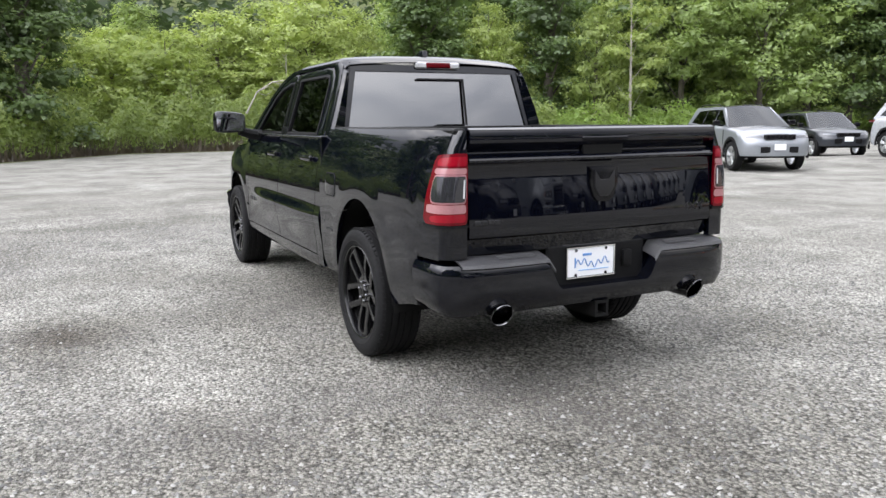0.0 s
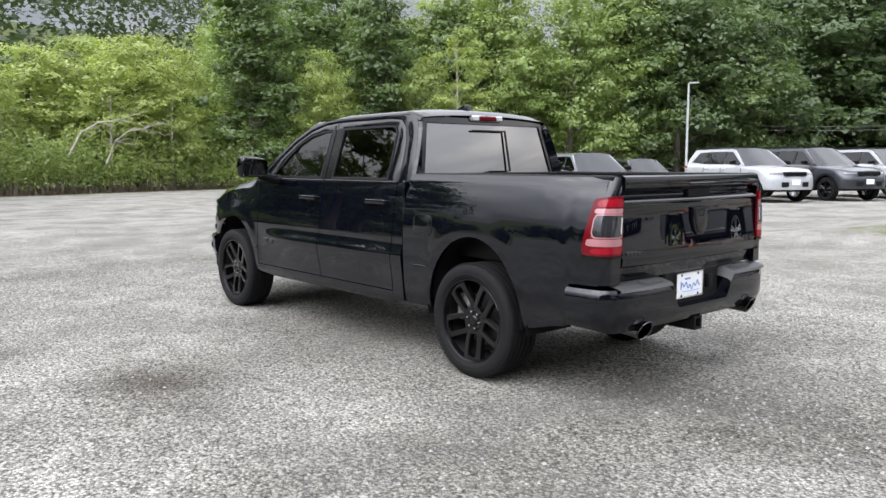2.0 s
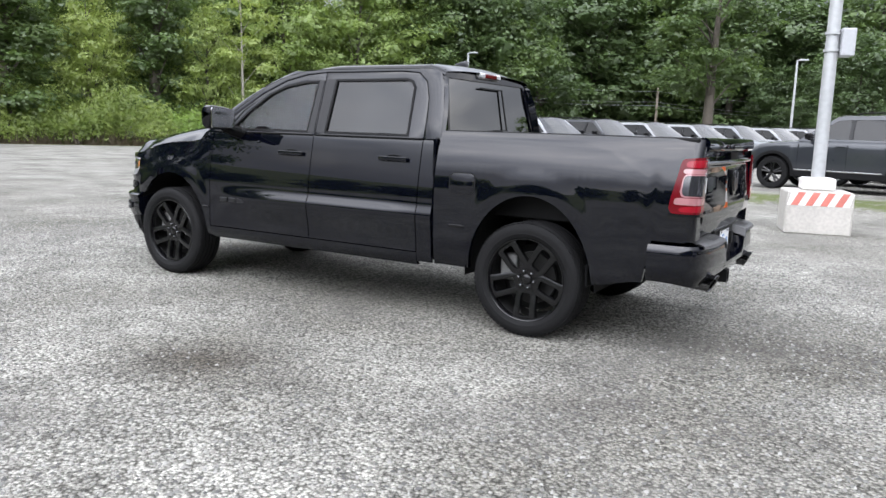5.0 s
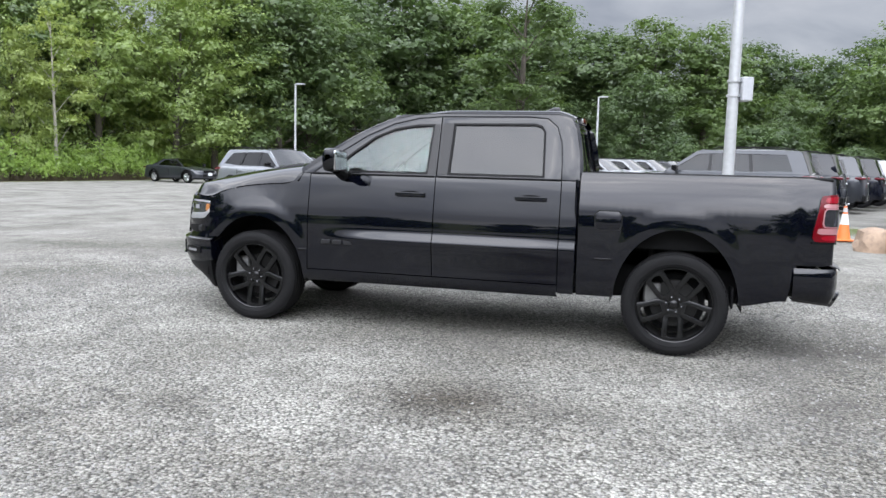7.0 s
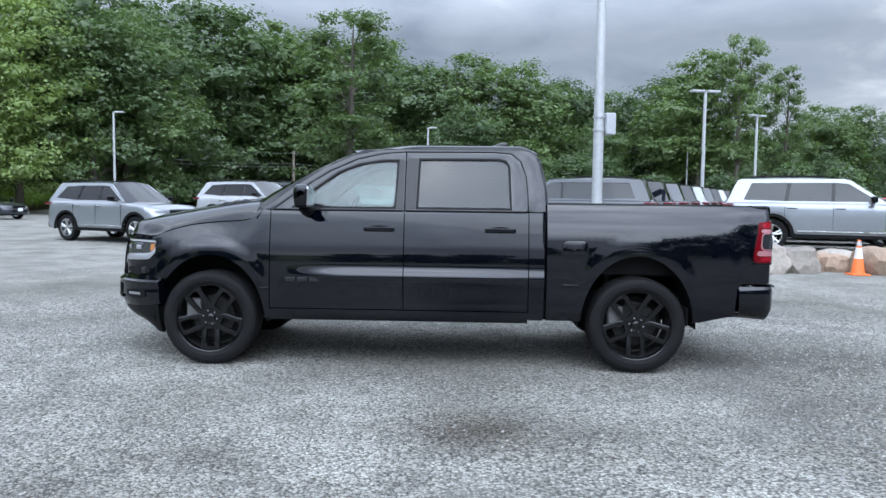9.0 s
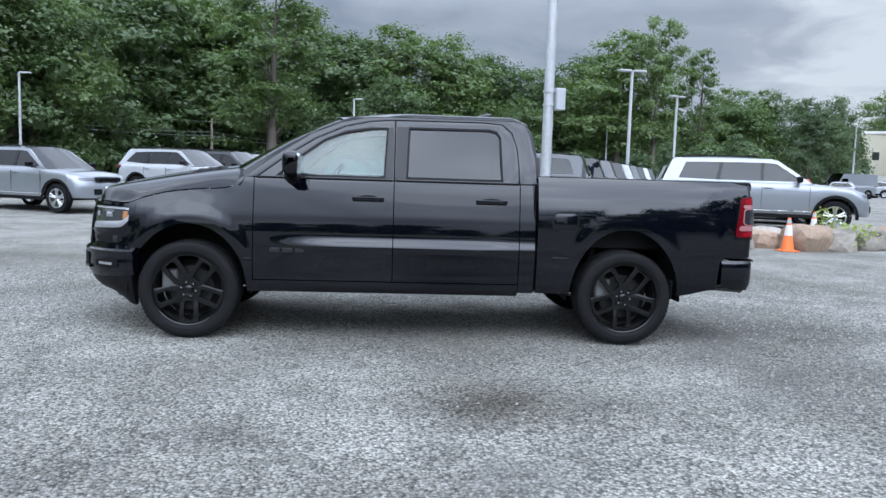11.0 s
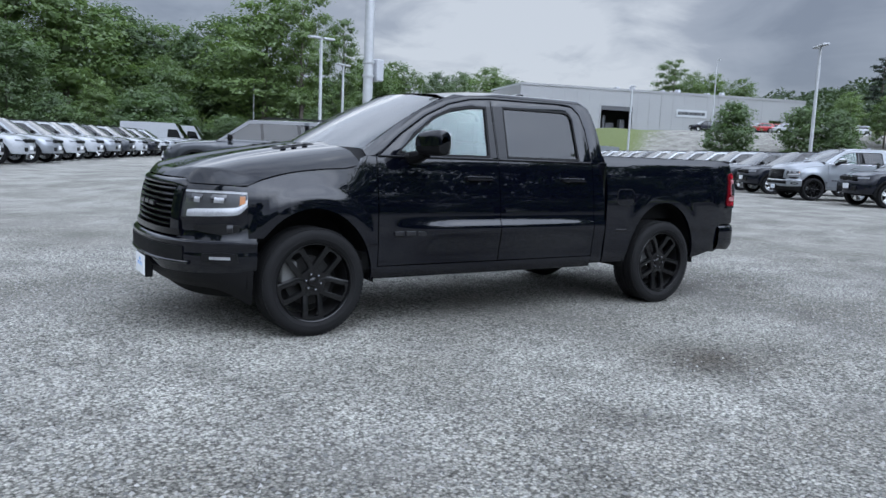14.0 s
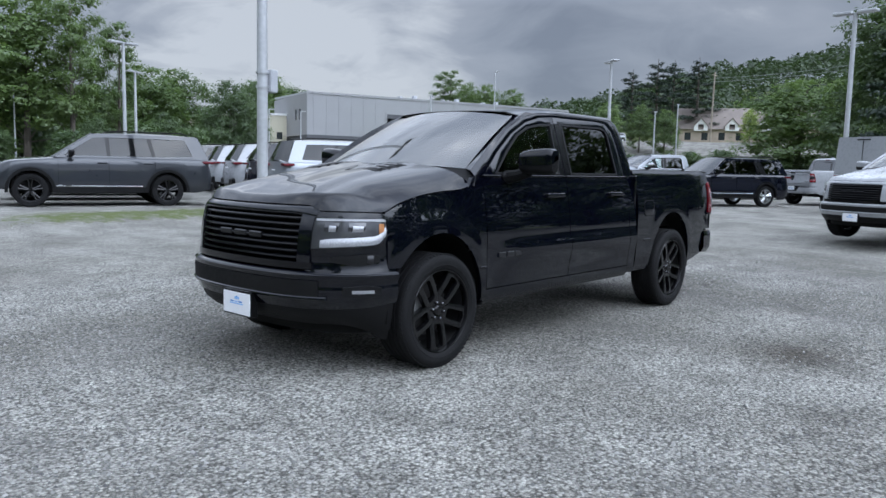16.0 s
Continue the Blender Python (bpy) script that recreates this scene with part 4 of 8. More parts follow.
        box(b2, ws0 - 0.42, ws0 - 0.28, sgn * (w + 0.12) - 0.10, sgn * (w + 0.12) + 0.10, belt + 0.02, belt + 0.17, 0.045, 3)
        box(b2, ws0 - 0.38, ws0 - 0.30, sgn * (w - 0.02) - 0.07, sgn * (w - 0.02) + 0.07, belt + 0.0, belt + 0.05, 0.01)
        part("mirror", b2, M_GLOSSTRIM, t)
        b2 = bmesh.new()
        tube(b2, [(ws1 - 0.35, sgn * (wg1 - 0.04), roof + 0.03), (ws1 - 0.5, sgn * (wg1 - 0.05), roof + 0.075), (rw1 + 0.4, sgn * (wg1 - 0.05), roof + 0.075), (rw1 + 0.25, sgn * (wg1 - 0.04), roof + 0.02)], 0.017, 6)
        if spec.get("rails", True):
            part("roof_rail", b2, M_TRIM, t)
        else:
            b2.free()
        for hx in spec.get("handles", (0.02, -1.0)):
            b2 = bmesh.new()
            box(b2, hx - 0.11, hx + 0.11, sgn * (w - 0.0) - 0.02, sgn * (w - 0.0) + 0.02, belt - 0.15, belt - 0.115, 0.01)
            part("door_handle", b2, paint_mat, t)
        for dx in spec.get("gaps", (1.02, -0.12, -1.12)):
            b2 = bmesh.new()
            box(b2, dx - 0.003, dx + 0.003, sgn * (w - 0.005) - 0.011, sgn * (w - 0.005) + 0.006, sill + 0.14, belt - 0.09)
            part("door_gap", b2, M_CHASSIS, t)
    b2 = bmesh.new()
    box(b2, f + 0.03, f + 0.055, -0.155, 0.155, sill + 0.22, sill + 0.38, 0.006)
    part("number_plate", b2, M_PLATE, t)
    b2 = bmesh.new()
    box(b2, -r - 0.03, -r + 0.3, -w * 0.86, w * 0.86, sill + 0.02, sill + 0.26, 0.05)
    part("rear_valance", b2, M_TRIM, t)
    b2 = bmesh.new()
    box(b2, -r - 0.015, -r + 0.05, -0.155, 0.155, belt - 0.36, belt - 0.21, 0.006)
    part("rear_plate", b2, M_PLATE, t)
    for ax in (wb, -wb):
        for sgn in (1, -1):
            simple_wheel(t, ax, sgn * (w - 0.125), wr, sgn, rim_mat or M_ALLOY)
    return t


WHEELS = {}


def simple_wheel(t, x, y, r, sgn, rim_mat):
    """A wheel with a tyre and a five-spoke rim; the meshes are shared between cars."""
    key = (round(r, 3), rim_mat.name)
    if key not in WHEELS:
        bm = bmesh.new()
        lathe(bm, [(r * 0.66, -0.10), (r * 0.80, -0.118), (r * 0.95, -0.112), (r, -0.085), (r, 0.085), (r * 0.95, 0.112), (r * 0.80, 0.118), (r * 0.66, 0.10)], 24, closed=True)
        tyre = finish("tyre", bm, M_RUBBER)
        bm = bmesh.new()
        lathe(bm, [(r * 0.68, -0.10), (r * 0.70, 0.104), (r * 0.63, 0.10), (r * 0.60, 0.04), (r * 0.60, -0.10)], 24, closed=True)
        for k in range(5):
            for o in (-0.16, 0.16):
                a = 2 * math.pi * k / 5 + math.pi / 2
                c, s = math.cos(a + o), math.sin(a + o)
                c0, s0 = math.cos(a + o * 0.7), math.sin(a + o * 0.7)
                tube(bm, [(r * 0.12 * c0, 0.075, r * 0.12 * s0), (r * 0.40 * c, 0.085, r * 0.40 * s), (r * 0.66 * c, 0.085, r * 0.66 * s)], [0.030, 0.024, 0.026], 6)
        lathe(bm, [(0.001, 0.10), (r * 0.15, 0.098), (r * 0.2, 0.07), (r * 0.2, 0.02), (0.001, 0.02)], 20)
        WHEELS[key] = (tyre, finish("rim", bm, rim_mat))
    tyre, rim = WHEELS[key]
    wobj = new("wheel", tyre)
    wobj.parent = t
    wobj.matrix_basis = pose(x, y, r, 0, 0, 0 if sgn > 0 else 180)
    rm = new("rim", rim)
    rm.parent = wobj
    return wobj


M_CARGLASS = glass("tinted_car_glass", (0.75, 0.85, 0.9), 0.10, 1.5)
M_CARSCREEN = glass("parked_car_windshield", (0.80, 0.90, 0.92), 0.45, 1.9)
M_TAIL = material("dark_red_lens", (0.10, 0.004, 0.010), 0.15, 0, 0.1, 20, coat=0.6)
M_LENS_SMOKE = material("headlamp_lens", (0.10, 0.105, 0.115), 0.1, 0.3, 0.2, 30, coat=1.0)

SUV = dict(front=2.38, rear=2.50, half_width=0.97, wheelbase=2.96, wheel=0.395, sill=0.36, belt=1.20, roof=1.75, glass_low=0.87, glass_top=0.67, lamp_z=0.93,
           shoulder=[(-2.6, 1.20), (0.6, 1.195), (0.95, 1.17), (1.5, 1.13), (2.0, 1.08), (2.34, 1.00)], screen=(1.02, 0.16), back=(-2.38, -2.05), handles=(-0.02, -1.0), gaps=(0.92, -0.17, -1.15),
           windows=[[(0.82, 1.235), (0.16, 1.655), (-0.12, 1.672), (-0.14, 1.235)], [(-0.22, 1.235), (-0.20, 1.672), (-0.98, 1.668), (-1.08, 1.235)], [(-1.17, 1.235), (-1.07, 1.665), (-1.72, 1.635), (-2.06, 1.29)]])
LONG = dict(SUV, front=2.42, rear=2.72, wheelbase=3.09, roof=1.78, back=(-2.60, -2.36), gaps=(0.95, -0.17, -1.25), handles=(-0.02, -1.08),
            windows=[[(0.82, 1.235), (0.16, 1.67), (-0.12, 1.69), (-0.14, 1.235)], [(-0.22, 1.235), (-0.20, 1.69), (-1.10, 1.69), (-1.18, 1.235)], [(-1.27, 1.235), (-1.19, 1.69), (-2.02, 1.675), (-2.20, 1.26)]])
SMALL = dict(SUV, front=2.10, rear=2.20, half_width=0.93, wheelbase=2.64, wheel=0.35, belt=1.05, roof=1.58, back=(-2.06, -1.78), screen=(1.05, 0.26), lamp_z=0.82,
             shoulder=[(-2.3, 1.05), (0.8, 1.05), (1.05, 1.02), (1.8, 0.94), (2.1, 0.87)], handles=(0.05, -0.85), gaps=(0.95, -0.1, -0.98),
             windows=[[(0.85, 1.08), (0.25, 1.49), (-0.06, 1.50), (-0.08, 1.08)], [(-0.15, 1.08), (-0.13, 1.50), (-0.86, 1.50), (-0.95, 1.08)], [(-1.03, 1.08), (-0.95, 1.50), (-1.4, 1.48), (-1.75, 1.12)]])
SEDAN = dict(SUV, front=2.36, rear=2.38, half_width=0.91, wheelbase=2.80, wheel=0.335, sill=0.24, belt=0.96, roof=1.38, glass_low=0.80, glass_top=0.56, lamp_z=0.70, rails=False,
             shoulder=[(-2.5, 0.98), (-1.9, 1.02), (0.8, 0.95), (1.2, 0.92), (1.9, 0.82), (2.3, 0.72)], screen=(1.15, 0.22), back=(-1.85, -0.95), handles=(0.0, -0.95), gaps=(0.95, -0.1, -1.0),
             windows=[[(0.90, 0.99), (0.25, 1.31), (-0.05, 1.32), (-0.08, 0.99)], [(-0.15, 0.99), (-0.12, 1.32), (-0.75, 1.31), (-1.15, 1.02)]], seats=((0.1, 0), (-0.85, 0)))
VAN = dict(SUV, solid_back=True, front=2.75, rear=2.95, half_width=1.0, wheelbase=3.6, wheel=0.36, sill=0.36, belt=1.30, roof=2.45, glass_low=0.97, glass_top=0.90, lamp_z=0.95, rails=False,
           shoulder=[(-3.0, 1.30), (1.5, 1.28), (1.8, 1.22), (2.4, 1.08), (2.75, 0.98)], screen=(2.0, 1.25), back=(-2.92, -2.88), handles=(0.75,), gaps=(1.65, 0.55),
           windows=[[(1.75, 1.33), (1.45, 1.95), (0.75, 1.97), (0.70, 1.33)]], seats=((0.9, 0),))

MODELS = {}


def park(kind, colour, x, y, heading, z=None):
    """Sets a parked car down with its wheelbase centre at (x, y), facing heading degrees from +x."""
    z = ground_height(x, y) if z is None else z
    m = pose(x, y, z, 0, 0, heading)
    key = (kind, colour)
    if key in MODELS:
        return copy_thing(MODELS[key], m)
    spec = {"suv": SUV, "long": LONG, "small": SMALL, "sedan": SEDAN, "van": VAN}[kind]
    word = {"suv": "mid-size SUV", "long": "long three-row SUV", "small": "compact crossover", "sedan": "four-door sedan", "van": "tall cargo van"}[kind]
    mt = {"white": M_WHITE, "silver": M_SILVER, "grey": M_GREY, "black": M_NAVY, "red": M_RED}[colour]
    name = {"suv": "suv", "long": "suv", "small": "crossover", "sedan": "sedan", "van": "cargo_van"}[kind]
    cat = {"sedan": "car", "van": "van"}.get(kind, "suv")
    t = car(name, f"{colour} {word} parked on the gravel lot", cat, spec, mt, "parked cars", M_RIM if kind == "long" and colour in ("grey", "white") else M_ALLOY)
    t.matrix_basis = m
    MODELS[key] = t
    return t


# first row, noses towards the open lot
park("suv", "silver", -10.18, 15.5, -25)
park("small", "grey", -13.3, 22.8, -25)
park("sedan", "grey", -26.2, 33.2, -14)
ROW1 = ["white", "grey", "white", "white", "silver", "white", "white", "silver", "grey", "white", "black", "white", "silver"]
for k, c in enumerate(ROW1):
    park("suv" if k % 3 != 1 else "long", c, -7.56 + 1.22 * k, 21.0 + 2.63 * k, -25)
for k, (kd, c) in enumerate((("van", "white"), ("suv", "grey"), ("van", "white"), ("suv", "white"), ("suv", "silver"))):
    park(kd, c, 9.6 + 1.7 * k, 58.5 + 3.9 * k, -25)
# row on the terrace, tails towards the rocks
ROW2 = ["grey", "black", "grey", "black", "white", "grey", "black", "silver", "black"]
for k, c in enumerate(ROW2):
    park("long", c, 3.0 + 1.2 * k, 15.04 + 2.75 * k, 162.7)
park("long", "silver", 9.6, 12.2, -19)
for kd, c, x, y in (("suv", "black", 10.5, 15.0), ("suv", "white", 11.45, 17.75), ("suv", "white", 12.4, 20.5), ("long", "grey", 13.35, 23.25), ("suv", "white", 14.3, 26.0)):
    park(kd, c, x, y, -19)
# third row, noses towards the open lot
park("long", "black", 22.8, 6.95, 151)
ROW3 = ["black", "grey", "white", "silver", "white", "silver", "white", "grey", "white", "white", "silver", "white"]
for k, c in enumerate(ROW3):
    park("suv" if k % 2 else "long", c, 26.7 + 1.5 * k, 13.9 + 2.65 * k, 151)
park("van", "white", 23.2, 0.3, -24)
park("suv", "red", 32.0, 9.2, -29)
# upper yard
for k, (az, d, c) in enumerate(((49.5, 134, "black"), (50.1, 136, "grey"), (53.2, 136, "red"), (54.0, 138, "red"), (54.8, 137, "white"), (57.0, 138, "silver"), (59.2, 138, "white"))):
    x, y = at_bearing(az, d)
    park("suv", c, x, y, 160)


# ---- the pickup truck: nose towards -x, left flank towards -y ----
def hermite(table, x):
    """Smooth interpolation through (x, y) pairs."""
    xs = [a for a, _ in table]
    if x <= xs[0]:
        return table[0][1]
    if x >= xs[-1]:
        return table[-1][1]
    i = max(k for k in range(len(xs)) if xs[k] <= x)
    i = min(i, len(xs) - 2)

    def slope(k):
        a, b = max(k - 1, 0), min(k + 1, len(xs) - 1)
        return (table[b][1] - table[a][1]) / (xs[b] - xs[a])

    h = xs[i + 1] - xs[i]
    t = (x - xs[i]) / h
    return ((2 * t**3 - 3 * t**2 + 1) * table[i][1] + (t**3 - 2 * t**2 + t) * h * slope(i) + (-2 * t**3 + 3 * t**2) * table[i + 1][1] + (t**3 - t**2) * h * slope(i + 1))


AXLE, HUB = 1.836, 0.405
DOOR_SECTION = [(0.38, 0.925), (0.43, 0.955), (0.50, 0.966), (0.62, 0.971), (0.77, 0.974), (0.90, 0.9735), (0.97, 0.9695), (1.03, 0.9625), (1.1, 0.9515), (1.2, 0.9345), (1.28, 0.920), (1.345, 0.905), (1.43, 0.87)]
BED_SECTION = [(0.38, 0.93), (0.50, 0.962), (0.62, 0.975), (0.76, 0.983), (0.90, 0.984), (1.00, 0.983), (1.06, 0.980), (1.12, 0.974), (1.18, 0.963), (1.26, 0.944), (1.33, 0.924), (1.38, 0.907), (1.42, 0.884)]


def flank(x, z):
    """Half width of the body."""
    w = hermite(BED_SECTION if x > 1.05 else DOOR_SECTION, z)
    if x < 1.05:
        w += 0.030 * smoothstep(0.55, 0.79, z) * (1 - min(max((z - 0.797) / 0.072, 0.0), 1.0)) ** 1.15 * smoothstep(-1.30, -0.55, x) * (1 - 0.35 * smoothstep(0.5, 1.0, x))
    for c, k, lift in ((-AXLE, 0.864, 0.009), (AXLE, 0.80, 0.005)):
        r = math.hypot(x - c, (z - HUB) * k)
        w += lift * (1 - smoothstep(0.52, 0.63, r)) * smoothstep(0.36, 0.55, z)
    if x < -1.32:
        w -= 0.022 * smoothstep(1.0, 1.27, z) * smoothstep(-1.32, -2.0, x)
    if x < -1.9:
        w *= 1 - 0.17 * ((-1.9 - x) / 0.95) ** 2
    if x > 2.4:
        w *= 1 - 0.05 * ((x - 2.4) / 0.6) ** 2
    return w


def arch(x, low):
    """Lower edge of the body, over the wheels."""
    z = low
    for c, a, b in ((-AXLE, 0.475, 0.55), (AXLE, 0.475, 0.59)):
        if abs(x - c) < a:
            z = max(z, HUB + b * math.sqrt(max(0.0, 1 - ((x - c) / a) ** 2)))
    return z


def panel_columns(x0, x1):
    xs = set(np.linspace(x0, x1, max(3, int((x1 - x0) / 0.05) + 1)).round(4))
    for c, a in ((-AXLE, 0.475), (AXLE, 0.475)):
        for q in (0.0, 0.2, 0.4, 0.58, 0.73, 0.84, 0.92, 0.965, 0.99, 0.999, 1.0):
            for s in (-1, 1):
                if x0 < c + s * q * a < x1:
                    xs.add(round(c + s * q * a, 4))
    return sorted(xs)


def flank_panel(x0, x1, low, high, sgn, rows=48):
    """A body-side panel from the lower edge low(x) to the upper edge high(x), with the edges folded inwards."""
    bm = bmesh.new()
    grid = []
    xs = panel_columns(x0, x1)
    for k in range(-1, rows + 2):
        q = min(max(k / rows, 0), 1)
        row = []
        for x in xs:
            z0, z1 = low(x), high(x)
            z = z0 + (z1 - z0) * q
            inward = 0.035 if k in (-1, rows + 1) else 0.0
            row.append((x, sgn * (flank(x, z) - inward), z + (0.004 if k == -1 else 0)))
        grid.append(row)
    for row in grid:
        a, b = row[0], row[-1]
        row.insert(0, (a[0] + 0.002, a[1] - sgn * 0.03, a[2]))
        row.append((b[0] - 0.002, b[1] - sgn * 0.03, b[2]))
    sheet(bm, grid)
    bmesh.ops.recalc_face_normals(bm, faces=bm.faces)
    if sum(f.normal.y * sgn * f.calc_area() for f in bm.faces) < 0:
        bmesh.ops.reverse_faces(bm, faces=bm.faces)
    return bm


NOSE = [(-2.83, 0.0), (-2.822, 0.22), (-2.795, 0.44), (-2.735, 0.62), (-2.64, 0.765), (-2.52, 0.868), (-2.41, 0.925), (-2.33, 0.95), (-2.27, 0.962)]


def nose_point(u, z, out=0.0):
    """A point on the front of the truck: u from 0 (middle) to 8 (fender), at height z, pushed out."""
    i = np.arange(9)
    x = hermite([(k, p[0]) for k, p in zip(i, NOSE)], u)
    y = hermite([(k, p[1]) for k, p in zip(i, NOSE)], u)
    x1 = hermite([(k, p[0]) for k, p in zip(i, NOSE)], min(u + 0.05, 8)) - hermite([(k, p[0]) for k, p in zip(i, NOSE)], max(u - 0.05, 0))
    y1 = hermite([(k, p[1]) for k, p in zip(i, NOSE)], min(u + 0.05, 8)) - hermite([(k, p[1]) for k, p in zip(i, NOSE)], max(u - 0.05, 0))
    n = math.hypot(x1, y1)
    back = hermite([(0.3, 0.03), (0.5, 0.0), (0.75, -0.005), (0.92, 0.005), (1.05, 0.03), (1.13, 0.065), (1.2, 0.12)], z) * (1 - smoothstep(4.5, 7.5, u))
    flush = max(0.0, 0.962 - flank(-2.27, max(z, 0.74))) * smoothstep(0.72, 0.80, z) * smoothstep(4.0, 7.4, u)
    return (x + back - out * y1 / n, y - flush + out * x1 / n, z)


def nose_wrap(u0, u1, low, high, out, depth, both=False, nu=16, nz=6, sgn=1, swell=None):
    """A curved plate on the nose between two heights given by u; both: across the middle."""
    bm = bmesh.new()
    us = np.linspace(-u1 if both else u0, u1, nu * (2 if both else 1) + 1)

    def at(u, z, o):
        x, y, zz = nose_point(abs(u), z, o)
        return (x, (y if u >= 0 else -y) * sgn, zz)

    rows = []
    for k in range(nz + 1):
        rows.append([at(u, low(abs(u)) + (high(abs(u)) - low(abs(u))) * k / nz, out + (hermite(swell, k / nz) if swell else 0.0)) for u in us])
    front = rows
    back = [[at(u, low(abs(u)) + (high(abs(u)) - low(abs(u))) * k / nz, out - depth) for u in us] for k in (0, nz)]
    sheet(bm, [back[0]] + front + [back[1]])
    for e in (0, -1):
        sheet(bm, [[r[e] for r in front], [at(us[e], low(abs(us[e])) + (high(abs(us[e])) - low(abs(us[e]))) * k / nz, out - depth) for k in range(nz + 1)]])
    bmesh.ops.remove_doubles(bm, verts=bm.verts, dist=0.0005)
    bmesh.ops.recalc_face_normals(bm, faces=bm.faces)
    return bm


def bevelled(bm, width, angle=40, seg=2):
    es = [e for e in bm.edges if len(e.link_faces) == 2 and e.calc_face_angle(0) > radians(angle)]
    bmesh.ops.bevel(bm, geom=es, offset=width, segments=seg, affect="EDGES", profile=0.6, clamp_overlap=True)
    return bm


def cab_y(z):
    """Half width of the cab above the belt line."""
    return 0.905 - (z - 1.345) * 0.315


APERTURE = [(-1.295, 1.352), (-1.06, 1.538), (-0.82, 1.692), (-0.58, 1.80), (-0.36, 1.850), (-0.15, 1.866), (0.60, 1.870), (0.76, 1.858), (0.845, 1.79), (0.89, 1.66), (0.905, 1.50), (0.91, 1.352)]
CAB_EDGE = [(-1.40, 1.352), (-1.12, 1.560), (-0.86, 1.728), (-0.62, 1.832), (-0.40, 1.880), (-0.15, 1.898), (0.40, 1.903), (0.86, 1.896), (0.955, 1.862), (1.0, 1.78), (1.045, 1.56), (1.06, 1.352)]
FRONT_GLASS = [(-1.135, 1.372), (-0.935, 1.548), (-0.745, 1.685), (-0.57, 1.757), (-0.37, 1.792), (-0.215, 1.798), (-0.235, 1.372)]
REAR_GLASS = [(-0.055, 1.372), (-0.04, 1.808), (0.655, 1.812), (0.715, 1.795), (0.748, 1.745), (0.765, 1.372)]


def inset_loop(loop, d):
    """Moves a closed outline inwards by about d."""
    n = len(loop)
    area = sum(loop[i][0] * loop[(i + 1) % n][1] - loop[(i + 1) % n][0] * loop[i][1] for i in range(n))
    s = 1 if area > 0 else -1
    out = []
    for i in range(n):
        p, a, b = Vector(loop[i]), Vector(loop[i - 1]), Vector(loop[(i + 1) % n])
        n0 = (p - a).normalized()
        n1 = (b - p).normalized()
        m0, m1 = Vector((-n0.y, n0.x)) * s, Vector((-n1.y, n1.x)) * s
        m = (m0 + m1).normalized()
        out.append(tuple(p + m * (d / max(0.4, m.dot(m0)))))
    return out


WHEEL_PARTS = {}


